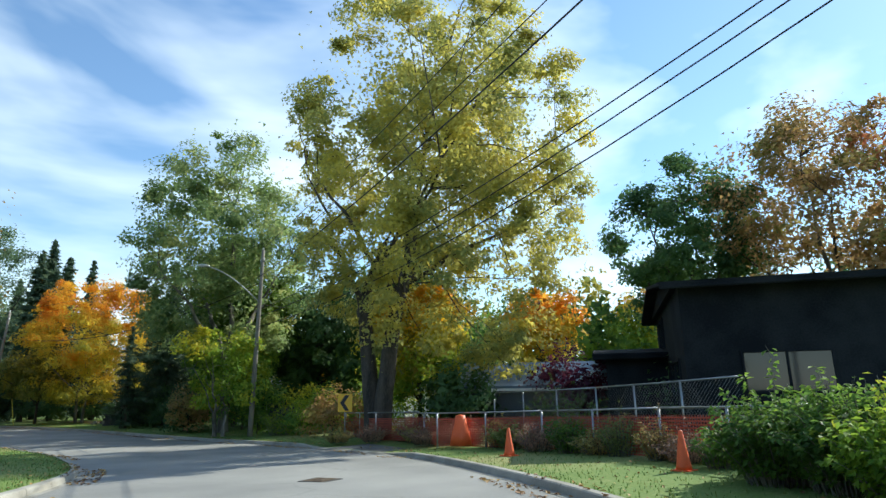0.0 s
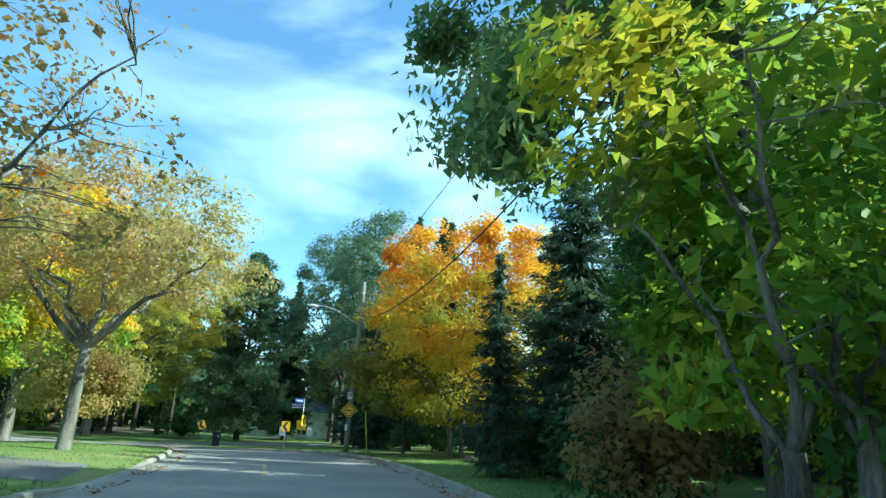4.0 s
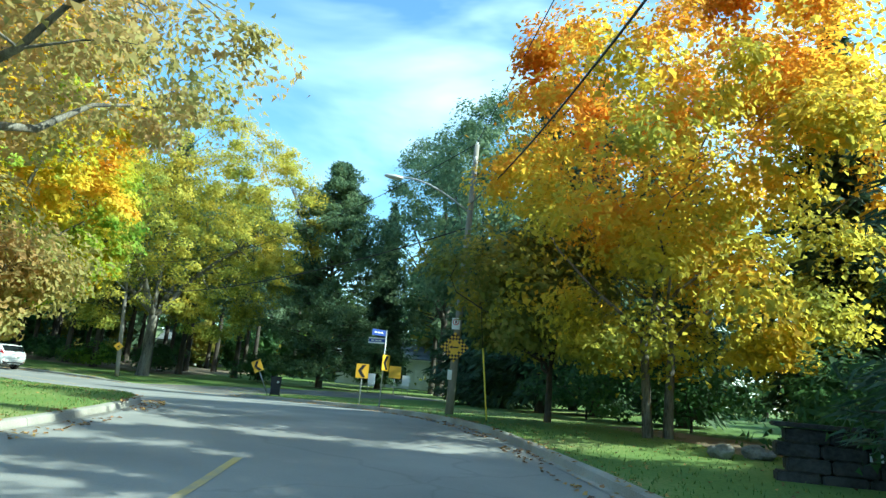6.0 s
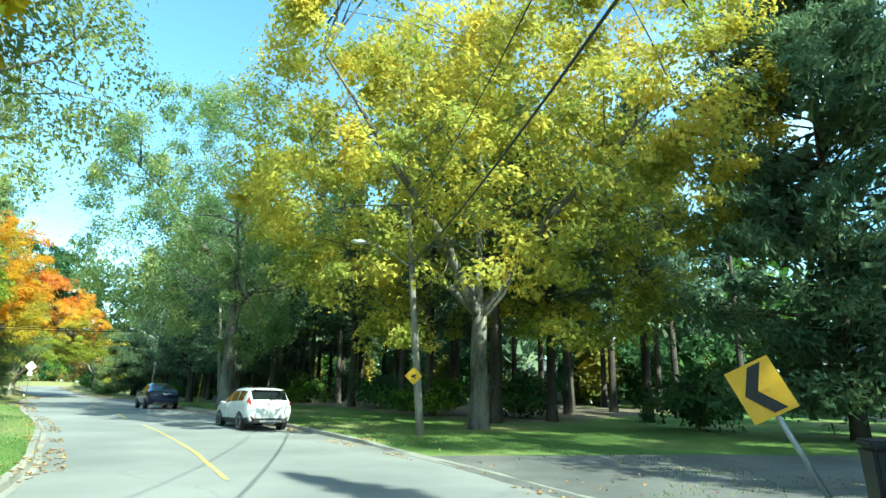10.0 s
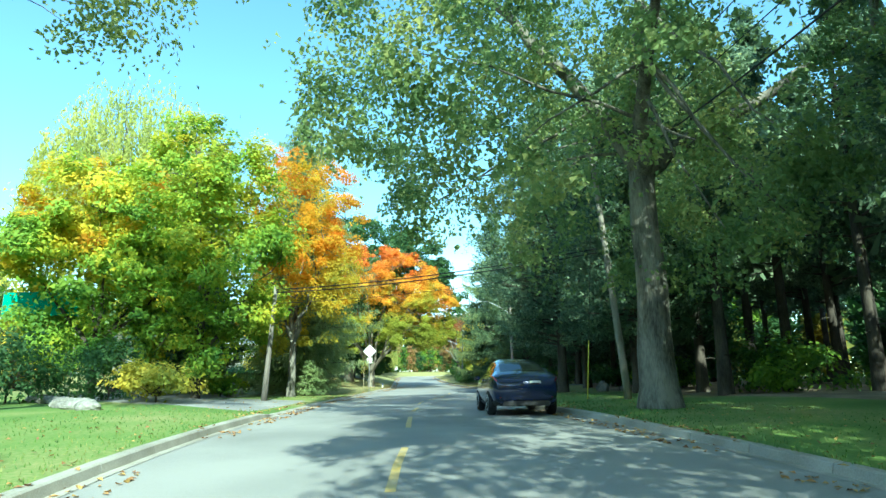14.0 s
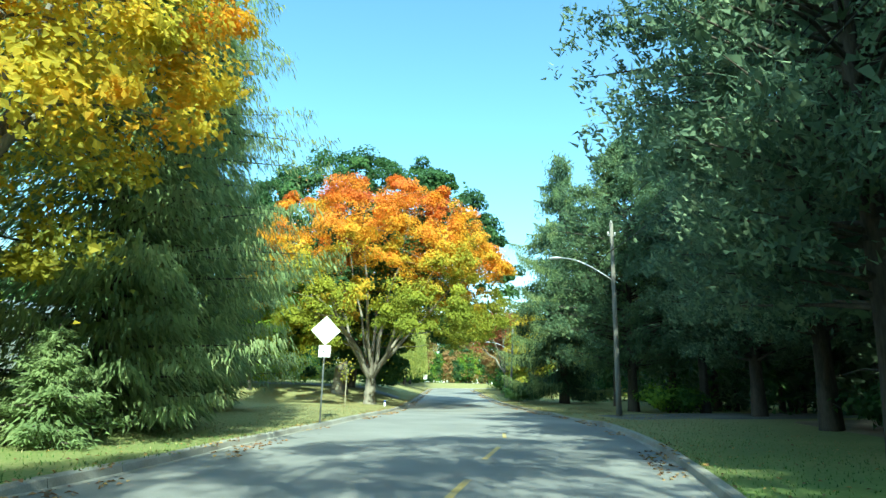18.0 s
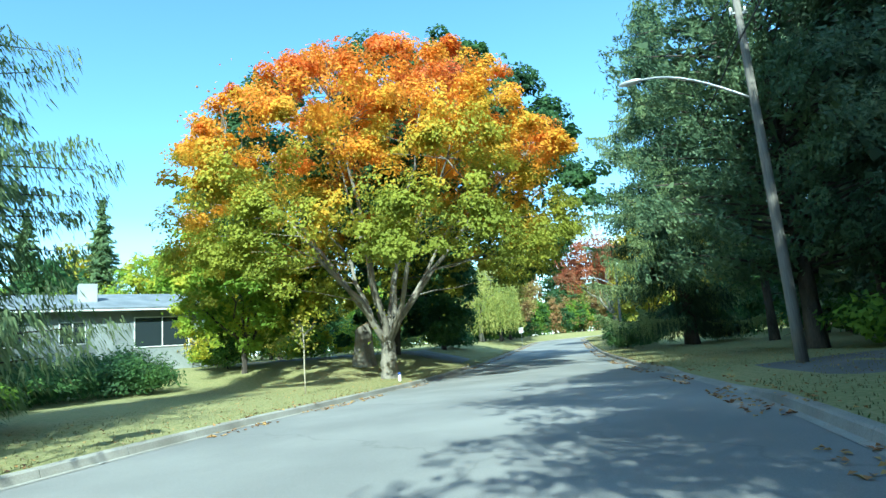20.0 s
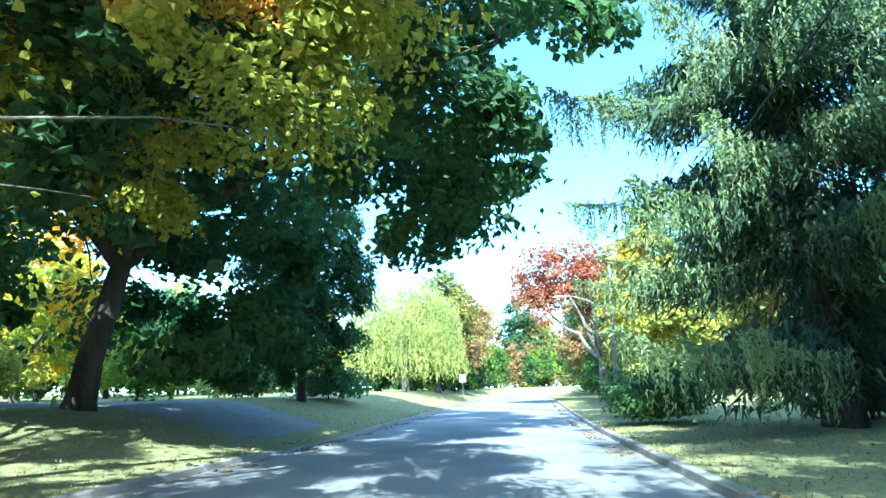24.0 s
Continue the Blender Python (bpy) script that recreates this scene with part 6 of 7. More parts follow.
# ---- cars ----
def car(name, label, x, y, turn, length, stations, paint, wheel_at, wheel_r, glass, tall_tail, cladding, seams):
    """A car whose nose points along its +x; x, y is the middle of its rear bumper on the ground."""
    z = float(lie(x, y)[1][0])
    ob = thing(name, label, "car", (x, y, z), "parked cars", turn)
    st = np.array(stations)

    def prof(s):
        return np.array([np.interp(s, st[:, 0], st[:, i]) for i in range(1, 6)])

    def surf(s, v):
        lo, be, to, wb, wt = prof(s)
        pts = np.array([(0, lo), (wb * 0.86, lo), (wb, lo * 0.5 + be * 0.5), (wb * 0.975, be), (wt + 0.03, be + 0.82 * (to - be)), (wt * 0.72, to - 0.012), (0, to)])
        k = np.clip(v, 0, 5.999)
        i = int(k)
        f = k - i
        a = pts[max(i - 1, 0)]
        b, c, d = pts[i], pts[i + 1], pts[min(i + 2, 6)]
        q = 0.5 * (2 * b + (c - a) * f + (2 * a - 5 * b + 4 * c - d) * f * f + (3 * b - a - 3 * c + d) * f ** 3)
        lin = b + (c - b) * f
        q = lin * 0.55 + q * 0.45
        return np.array([s, max(q[0], 0.0), q[1]])

    def patch(s0, s1, v0, v1, ns, nv, sides=(1, -1), push=0.006):
        vs, fs, k = [], [], 0
        for sd in sides:
            g = np.array([[surf(s, v) for v in np.linspace(v0, v1, nv)] for s in np.linspace(s0, s1, ns)])
            du, dv = np.gradient(g, axis=0), np.gradient(g, axis=1)
            nn = np.cross(dv, du)
            nn /= np.linalg.norm(nn, axis=2, keepdims=True) + 1e-9
            mid = np.array([length / 2, 0, 0.7])
            nn *= np.sign(((g - mid) * nn).sum(2, keepdims=True) + 1e-9)
            g = g + nn * push
            g[..., 1] *= sd
            i, j = np.meshgrid(np.arange(ns - 1), np.arange(nv - 1), indexing="ij")
            q = np.stack([i * nv + j, (i + 1) * nv + j, (i + 1) * nv + j + 1, i * nv + j + 1], -1).reshape(-1, 4)
            vs.append(g.reshape(-1, 3))
            fs.append((q if sd > 0 else q[:, ::-1]) + k)
            k += ns * nv
        return raw_mesh("panel", np.concatenate(vs), np.concatenate(fs), None, True)
    body = part("body", patch(0.0, length, 0.0, 6.0, 64, 30, push=0.0), paint, ob)
    bm = bmesh.new()
    bm.from_mesh(body.data)
    bmesh.ops.remove_doubles(bm, verts=bm.verts, dist=0.002)
    bmesh.ops.holes_fill(bm, edges=[e for e in bm.edges if e.is_boundary])
    bmesh.ops.recalc_face_normals(bm, faces=bm.faces)
    bm.to_mesh(body.data)
    bm.free()
    for a, b, v0, v1, kind in glass:
        for sides in (((1,), (-1,)) if kind == "side_window" else ((1, -1),)):
            part(kind, patch(a, b, v0, v1, 12, 10, sides), glass_dark, ob, "dark tinted glass")
    for sides in ((1,), (-1,)):
        part("cladding", patch(0.02, length - 0.05, 0.9, cladding, 50, 6, sides, push=0.005), car_trim, ob, "black plastic lower trim")
    zt = tall_tail
    for s in (1, -1):
        part("tail_lamp", patch(0.035, 0.34, zt[0], zt[1], 8, 6, (s,), 0.012), lamp_red, ob, "red tail lamp")
        m = part("mirror", box(0.12, 0.2, 0.13, length - 1.62, s * 1.02, 0.98, 0.04), paint, ob)
        part("reflector", box(0.02, 0.22, 0.07, 0.02, s * 0.62, 0.5, 0.01), lamp_red, ob)
    pl = part("number_plate", box(0.012, 0.31, 0.155, -0.008 + zt[2], zt[4], zt[3], 0.004), sign_white, ob, "white plate with dark bars")
    part("plate_bar", box(0.006, 0.24, 0.05, -0.016 + zt[2], zt[4], zt[3] + 0.05, 0), sign_black, pl)
    for wx in wheel_at:
        for s in (1, -1):
            c = pose(wx, s * (prof(wx)[3] - 0.10), wheel_r, 90, 0, 0)
            w = part("wheel", moved(lathe([(wheel_r * 0.62, -0.11), (wheel_r * 0.93, -0.115), (wheel_r, -0.07), (wheel_r, 0.07), (wheel_r * 0.93, 0.115), (wheel_r * 0.62, 0.11)], 28), c), rubber, ob, "black tyre")
            part("rim", moved(lathe([(wheel_r * 0.2, -0.10), (wheel_r * 0.64, -0.118), (wheel_r * 0.64, 0.118), (wheel_r * 0.2, 0.10)], 24), c), rim_alloy, w, "grey alloy rim")
            for k in range(5):
                part("spoke_gap", moved(box(0.085, 0.12, 0.012, 0, 0, 0, 0.004), c @ pose(0, 0, -0.119 if s > 0 else 0.112, 0, 0, 72 * k) @ pose(0, wheel_r * 0.4, 0)), car_trim, w)
            if paint == car_blue:
                continue
            arch = lathe([(wheel_r * 1.02, -0.02), (wheel_r * 1.07, -0.02), (wheel_r * 1.07, 0.02), (wheel_r * 1.02, 0.02)], 28)
            part("wheel_arch", moved(arch, pose(wx, s * (prof(wx)[3] - 0.005), wheel_r + 0.02, 90, 0, 0)), car_trim, ob)
    for s in (1, -1):
        for sx in seams:
            part("door_seam", patch(sx, sx + 0.012, 1.5, 3.1, 3, 14, (s,), 0.003), car_trim, ob)
        for sx in seams[:2]:
            y = float(prof(sx + 0.12)[3])
            part("door_handle", box(0.2, 0.035, 0.03, sx + 0.16, s * (y - 0.012), float(prof(sx)[1]) - 0.14, 0.012), paint, ob)
    part("tailgate_seam", patch(0.06, 0.066, 2.2, 2.9, 3, 10, (1,), 0.003), car_trim, ob)
    if paint == car_white:
        for s in (1, -1):
            part("roof_rail", rod([(0.75, s * 0.47, 1.64), (1.0, s * 0.47, 1.69), (1.6, s * 0.47, 1.71), (2.25, s * 0.46, 1.685), (2.5, s * 0.46, 1.60)], 0.016, 8), car_trim, ob, "black roof rail")
        part("rear_bumper", box(0.12, 1.42, 0.20, 0.05, 0, 0.33, 0.03), car_trim, ob, "black lower bumper")
        part("skid_plate", box(0.05, 0.86, 0.07, -0.03, 0, 0.35, 0.015), rim_alloy, ob, "silver skid plate")
        part("spoiler", box(0.22, 1.12, 0.035, 0.36, 0, 1.565, 0.012), paint, ob)
        part("badge_strip", box(0.015, 0.62, 0.05, 0.005, 0, 0.98, 0.01), rim_alloy, ob, "bright strip over the plate")
    else:
        part("diffuser", box(0.10, 1.3, 0.14, 0.05, 0, 0.28, 0.03), car_trim, ob, "black lower diffuser")
    part("exhaust", moved(rod([(0, 0, 0), (0.1, 0, 0), (0.2, 0, 0)], 0.035, 10), pose(0.02, 0.55, 0.36)), steel, ob)
    return ob


suv = [(0.00, .52, .90, .93, .74, .66), (0.05, .40, 1.02, 1.08, .84, .70), (0.14, .34, 1.08, 1.22, .88, .70), (0.42, .30, 1.10, 1.56, .915, .68), (0.62, .28, 1.09, 1.65, .92, .67), (1.4, .26, 1.06, 1.69, .92, .67),
       (2.3, .26, 1.03, 1.67, .92, .66), (2.75, .26, 1.01, 1.55, .92, .65), (3.4, .26, 1.0, 1.12, .91, .72), (4.1, .28, .93, 1.0, .88, .68), (4.42, .34, .76, .82, .80, .60), (4.52, .46, .62, .66, .68, .5)]
car("parked_suv", "white compact SUV with roof rails parked at the kerb", -34.45, 49.85, 90 + 80, 4.52, suv, car_white, (0.95, 3.64), 0.35,
    [(0.75, 1.45, 3.15, 3.92, "side_window"), (1.52, 2.35, 3.15, 3.92, "side_window"), (2.42, 2.95, 3.15, 3.86, "side_window"), (0.13, 0.50, 4.1, 6.0, "rear_window"), (2.72, 3.3, 4.2, 6.0, "windscreen")], (3.0, 3.7, 0.03, 0.80, 0.0), 1.55, (1.48, 2.38, 3.3))
hatch = [(0.00, .50, .84, .87, .76, .68), (0.06, .38, 1.0, 1.05, .88, .72), (0.25, .32, 1.07, 1.15, .93, .70), (0.6, .28, 1.09, 1.27, .955, .66), (1.1, .25, 1.07, 1.46, .96, .63), (1.8, .24, 1.03, 1.60, .96, .61),
         (2.5, .24, 1.0, 1.61, .96, .60), (3.1, .24, .98, 1.38, .95, .60), (3.75, .25, .95, 1.05, .94, .68), (4.4, .28, .83, .89, .88, .62), (4.68, .36, .68, .72, .78, .55), (4.75, .46, .6, .63, .65, .45)]
car("parked_hatchback", "dark blue electric hatchback parked in tree shade", -51.9, 52.65, 90 + 79, 4.75, hatch, car_blue, (0.95, 3.84), 0.35,
    [(0.75, 1.55, 3.2, 3.9, "side_window"), (1.62, 2.5, 3.15, 3.92, "side_window"), (2.58, 3.15, 3.15, 3.86, "side_window"), (0.5, 1.5, 4.3, 6.0, "rear_window"), (2.75, 3.6, 4.2, 6.0, "windscreen")], (2.98, 3.16, 0.02, 0.80, -0.25), 1.3, (1.58, 2.54, 3.45))


# ---- bins, cones, fence and garden things ----
def wheeled_bin(x, y, turn):
    ob = thing("wheeled_bin", "black wheeled refuse bin on the verge", "bin", (x, y, gz(x, y)), "", turn)
    bm = box(0.50, 0.55, 0.88, 0, 0, 0.08, 0.03)
    for v in bm.verts:
        k = 0.82 + 0.18 * (v.co.z - 0.08) / 0.88
        v.co.x, v.co.y = v.co.x * k * 1.12, v.co.y * k * 1.12
    part("body", bm, bin_plastic, ob)
    part("lid", box(0.60, 0.66, 0.07, 0, -0.02, 0.96, 0.03), bin_plastic, ob)
    part("handle", rod([(-0.24, 0.34, 0.98), (0, 0.36, 0.99), (0.24, 0.34, 0.98)], 0.016, 8), bin_plastic, ob)
    part("mark", plate(square(0.1, 0.1, 0.75, 0.1), 0.004, pose(0, -0.312, 0)), sign_white, ob, "small white mark")
    for s in (-0.24, 0.24):
        part("wheel", moved(lathe([(0.03, -0.03), (0.1, -0.03), (0.1, 0.03), (0.03, 0.03)], 16), pose(s, 0.28, 0.1, 0, 90, 0)), rubber, ob)


wheeled_bin(-13.6, 44.3, faces(-13.6, 44.3, -9.0, 33.0))


def cone(x, y, stripes):
    ob = thing("traffic_cone", "orange traffic cone on the grass" + (" with pale bands" if stripes else ""), "traffic cone", (x, y, gz(x, y)), "traffic cones")
    part("base", box(0.36, 0.36, 0.035, 0, 0, 0, 0.01), safety_orange, ob)
    part("body", lathe([(0.15, 0.03), (0.13, 0.1), (0.035, 0.70), (0.02, 0.72)], 18), safety_orange, ob)
    if stripes:
        for z0 in (0.34, 0.50):
            r0, r1 = 0.133 - (z0 - 0.1) * 0.158, 0.133 - (z0 + 0.0) * 0.158
            part("band", lathe([(r0 + 0.003, z0), (r1 + 0.003, z0 + 0.1)], 18), sign_white, ob, "pale reflective band")


cone(3.3, -20.6, False)
cone(1.9, -26.2, False)
bt = thing("draped_barrier", "orange cloth draped over a fence post", "barrier", (4.9, -17.0, gz(4.9, -17.0)))
bm = lathe([(0.34, 0.1), (0.30, 0.4), (0.2, 0.8), (0.16, 1.02), (0.05, 1.05)], 18)
for v in bm.verts:
    v.co.x *= 1 + 0.22 * math.sin(5 * math.atan2(v.co.y, v.co.x)) * (1.05 - v.co.z)
part("cloth", bm, safety_orange, bt)


def fence_run(name, label, points, h, net, rail=True):
    """Posts with a top rail; net is how high orange netting hangs on them."""
    p = [Vector((x, y, gz(x, y))) for x, y in points]
    ob = thing(name, label, "fence", tuple(p[0]))
    for a, b in zip(p, p[1:]):
        n = max(1, round((b - a).length / 2.4))
        for k in range(n):
            q = a.lerp(b, k / n) - p[0]
            part("post", rod([tuple(q - Vector((0, 0, 0.2))), tuple(q + Vector((0, 0, h / 2))), tuple(q + Vector((0, 0, h)))], 0.03, 8), steel, ob)
        if rail:
            part("rail", rod([tuple(a - p[0] + Vector((0, 0, h))), tuple((a + b) / 2 - p[0] + Vector((0, 0, h - 0.01))), tuple(b - p[0] + Vector((0, 0, h)))], 0.022, 8), steel, ob)
        w = (b - a).normalized()
        L = (b - a).length
        vs, fs = [], []

        def strip_(o, e, u, half):
            i = len(vs)
            vs.extend([o - u * half, o + u * half, e + u * half, e - u * half])
            fs.append((i, i + 1, i + 2, i + 3))
        up = Vector((0, 0, 1))
        o = a - p[0]
        if net:
            for k in range(int(net / 0.07) + 1):
                strip_(o + up * (0.05 + 0.07 * k), o + w * L + up * (0.05 + 0.07 * k), up, 0.016)
            for k in range(int(L / 0.09) + 1):
                strip_(o + w * 0.09 * k + up * 0.05, o + w * 0.09 * k + up * (net + 0.05), w, 0.017)
            part("netting", raw_mesh("netting", [tuple(v) for v in vs], fs, net_orange), None, ob, "faded orange plastic netting")
        else:
            for k in range(int(L / 0.12) + 1):
                for d in (1, -1):
                    x0, x1 = 0.12 * k, 0.12 * k + d * h
                    z0, z1 = 0.0, h
                    if x1 > L:
                        z1, x1 = L - x0, L
                    if x1 < 0:
                        z1, x1 = x0, 0
                    e0, e1 = o + w * x0 + up * z0, o + w * x1 + up * z1
                    if (e1 - e0).length > 0.1:
                        strip_(e0, e1, (w * -d + up).normalized(), 0.004)
            part("mesh", raw_mesh("mesh", [tuple(v) for v in vs], fs, steel), None, ob, "thin steel wire mesh")
    return ob


fence_run("site_fence", "sagging steel fence with faded orange netting", [(8.4, -4.6), (6.6, -9.8), (6.4, -13.0)], 1.15, 0.85)
fence_run("site_fence", "sagging steel fence with faded orange netting", [(8.3, -9.6), (5.1, -15.6), (5.4, -20.0), (4.0, -24.6), (2.0, -28.6)], 1.1, 0.9)
fence_run("chain_fence", "thin chain-link fence behind the netting", [(9.6, -14.0), (8.2, -20.0), (6.0, -25.6)], 1.75, 0)
def weeds(label, x, y, h, r, leaf, seed, stems=46, size=0.07, per=26, bare=0.1, name="weeds"):
    """A clump of arching stems with leaves along them, some shoots standing out above the rest."""
    rng = np.random.default_rng(seed)
    ob = thing(name, label, "weeds" if name == "weeds" else "shrub", (x, y, gz(x, y)))
    pts, ways, up, wood = [], [], [], []
    for k in range(stems):
        a, f = k * 2.39996, math.sqrt((k + 0.5) / stems)
        out = np.array([math.cos(a), math.sin(a), 0.0])
        tall = h * rng.uniform(0.55, 0.95) * (1.25 if k % 11 == 0 else 1.0) * (1.05 - 0.35 * f)
        t = np.linspace(0, 1, 7)[:, None]
        p = out * (r * f * (0.45 + 0.55 * t ** 1.3)) + [0, 0, 1] * (tall * (1.12 * t - 0.12 * t ** 3 - 0.22 * f * t ** 3)) + rng.normal(0, 0.03, (7, 3)) * t
        wood.append(tube(p, np.linspace(0.011, 0.003, 7), 4))
        u = rng.uniform(bare, 1, per)
        q = np.stack([np.interp(u, t[:, 0], p[:, j]) for j in range(3)], 1)
        w = rng.normal(size=q.shape) * [1, 1, 0.35] + out * 0.4
        w /= np.linalg.norm(w, axis=1, keepdims=True)
        pts.append(q + w * size * rng.uniform(0.5, 1.3, (per, 1)))
        ways.append(w - [0, 0, 0.35])
        up.append(rng.normal(0, 0.35, q.shape) + [0, 0, 1.0])
    pts = np.concatenate(pts)
    pts[:, 2] = np.maximum(pts[:, 2], 0.03)
    part("leaves", raw_mesh("weed_leaves", *blades(pts, np.concatenate(ways), size * 1.35, size * 0.8, rng, np.concatenate(up)), leaf), None, ob)
    tagged(part("stems", raw_mesh("weed_stems", *joined(wood), bark_grey, True), None, ob), kind="stuff")
    return ob


for k, (x, y, h, r) in enumerate(((0.9, -28.3, 1.7, 1.15), (-0.3, -30.2, 1.5, 1.0), (0.5, -29.3, 1.75, 1.1))):
    weeds("leafy yellow-green bush with long shoots at the fence", x, y, h, r, (leaf_green, leaf_lime)[k % 2], 330 + k, 150, 0.085, 40, 0.15, "shrub")
for k, (x, y, h, r, l) in enumerate(((4.6, -21.6, 1.3, 0.6, leaf_green), (5.2, -19.0, 1.0, 0.6, leaf_willow), (6.4, -14.4, 0.9, 0.8, leaf_dry), (5.0, -23.0, 1.2, 0.6, leaf_brown), (6.9, -12.4, 0.95, 0.8, leaf_dry), (8.0, -7.0, 1.6, 1.0, leaf_red), (9.6, -17.5, 2.6, 1.4, leaf_green), (7.4, 0.6, 2.0, 1.1, leaf_lime))):
    weeds("tangled green and dry weeds at the fence", x, y, h, r * 1.25, l, 300 + k, 80)


for k, (x, y, h, r, l) in enumerate(((3.6, -24.8, 1.1, 0.5, leaf_brown), (2.6, -26.6, 0.9, 0.5, leaf_green), (5.5, -18.2, 1.1, 0.5, leaf_tan), (4.2, -23.4, 1.3, 0.5, leaf_willow), (5.5, -14.4, 0.8, 0.6, leaf_dry), (6.3, -12.9, 0.85, 0.6, leaf_tan), (7.1, -11.2, 0.9, 0.6, leaf_dry), (1.6, -27.8, 0.9, 0.6, leaf_green), (4.7, -20.4, 1.0, 0.6, leaf_dry), (4.4, -22.6, 0.8, 0.6, leaf_tan), (3.3, -25.6, 0.8, 0.6, leaf_dry), (6.2, -16.0, 1.0, 0.7, leaf_dry), (6.0, -10.4, 0.9, 0.6, leaf_dry), (5.1, -9.2, 0.7, 0.6, leaf_tan))):
    weeds("dry weeds grown through the netting", x, y, h, r * 1.3, l, 340 + k, 60, 0.055)


def boulder(x, y, sx, sy, sz, seed, label="rough grey boulder on the grass", mat=None, name="boulder"):
    bm = bmesh.new()
    bmesh.ops.create_icosphere(bm, subdivisions=3, radius=0.5)
    for v in bm.verts:
        k = 1 + 0.32 * noise.noise(v.co * 2.2 + Vector((seed, 0, 0))) + 0.1 * noise.noise(v.co * 7 + Vector((seed, 3, 0)))
        v.co = Vector((v.co.x * sx, v.co.y * sy, v.co.z * sz)) * k
    ob = part(name, bm, mat or stone)
    ob.matrix_world = pose(x, y, gz(x, y) + sz * 0.3, 0, 0, seed * 40)
    return tagged(ob, label, "rock")


boulder(-72.0, 43.3, 0.8, 0.7, 1.0, 1)
boulder(-72.3, 65.9, 0.8, 0.6, 0.9, 2)
boulder(-70.8, 66.6, 0.5, 0.5, 0.5, 3)
for k in range(9):
    boulder(-56.2 - 1.25 * k, 40.6 - 0.62 * k, 1.1, 0.5, 0.42, 10 + k, "low grey edging stone along the garden bed")
for k in range(4):
    boulder(3.4 + 0.8 * k, 25.8 + 0.2 * k, 0.6, 0.4, 0.35, 30 + k, "pale edging stone under the maple")
wl_ = thing("garden_wall", "low dark stone garden wall with number bars", "wall", (3.5, 23.2, gz(3.5, 23.2)), "", -12)
for r in range(4):
    for k in range(6):
        part("stone", box(0.60, 0.36, 0.21, 0.32 + 0.62 * k + (0.14 if r % 2 else 0) - 0.07, 0, 0.215 * r - 0.05, 0.025), stone_dark, wl_)
part("cap", box(3.95, 0.46, 0.07, 1.9, 0, 0.82, 0.02), stone_dark, wl_)
for k in range(4):
    part("number_bar", box(0.035, 0.01, 0.12, 1.2 + 0.14 * k, -0.185, 0.42, 0), sign_white, wl_)
cs = thing("cut_stump", "broad pale sawn stump behind the great maple", "stump", (-112.8, 53.3, gz(-112.8, 53.3)))
bm = rod([(0, 0, -0.3), (0, 0, 0.15), (0.0, 0.02, 0.7), (0.03, 0.05, 1.5), (0.05, 0.06, 2.2)], [0.80, 0.70, 0.58, 0.52, 0.50], 18)
for v in bm.verts:
    v.co.x += 0.05 * math.sin(7 * v.co.y + v.co.z)
    if v.co.z > 2.0:
        v.co.z += 0.5 * (v.co.y - 0.06)
part("stem", bm, bark_pale, cs)
part("sawn_top", moved(lathe([(0.47, 0), (0.475, 0.02), (0.3, 0.04), (0.05, 0.045)], 18), pose(0.05, 0.06, 2.215, 26, 0, 0)), surface("sawn_wood", (0.30, 0.19, 0.10), (0.46, 0.32, 0.18), 6.0, 0.85), cs, "weathered brown saw cut")
# sapling and marker by the great maple
sapling_bark = surface("sapling_bark", (0.38, 0.33, 0.24), (0.56, 0.50, 0.38), 5.0, 0.85, 40.0, 0.2, stretch=(1, 1, 0.3))
sp = thing("sapling", "thin staked sapling with few yellow leaves", "tree", (-98.4, 53.5, gz(-98.4, 53.5)))
part("trunk", rod([(0, 0, -0.1), (0.01, 0, 0.9), (0.0, 0.02, 1.7), (0.03, 0, 2.3)], [0.028, 0.024, 0.016, 0.008], 8), sapling_bark, sp)
rg = np.random.default_rng(9)
tw = []
for k in range(14):
    a, z0 = rg.uniform(0, 6.28), rg.uniform(1.3, 2.2)
    tw.append(tube([[0, 0, z0], [math.cos(a) * 0.25, math.sin(a) * 0.25, z0 + 0.2], [math.cos(a) * 0.42, math.sin(a) * 0.42, z0 + 0.42]], [0.01, 0.007, 0.003], 4))
part("twigs", raw_mesh("twigs", *joined(tw), bark_grey, True), None, sp)
c = np.array([[math.cos(a) * r, math.sin(a) * r, z] for a, r, z in zip(rg.uniform(0, 6.28, 90), rg.uniform(0.1, 0.5, 90), rg.uniform(1.4, 2.7, 90))])
part("crown", raw_mesh("sapling_crown", *blades(c, rg.normal(size=c.shape), 0.12, 0.08, rg), leaf_gold), None, sp)
mk = thing("utility_marker", "small white and blue marker post by the kerb", "marker", (-103.8, 56.2, gz(-103.8, 56.2)))
part("post", box(0.16, 0.12, 0.3, 0, 0, -0.02, 0.03), sign_white, mk)
part("cap", box(0.17, 0.13, 0.09, 0, 0, 0.28, 0.03), sign_blue, mk, "blue cap")
dr = thing("storm_drain", "rusty slotted storm drain in the road", "drain", (-2.2, -20.4, float(lie(-2.2, -20.4)[1][0]) + 0.006), "", 25)
part("frame", box(0.66, 0.66, 0.02, 0, 0, -0.012, 0.005), stone_dark, dr)
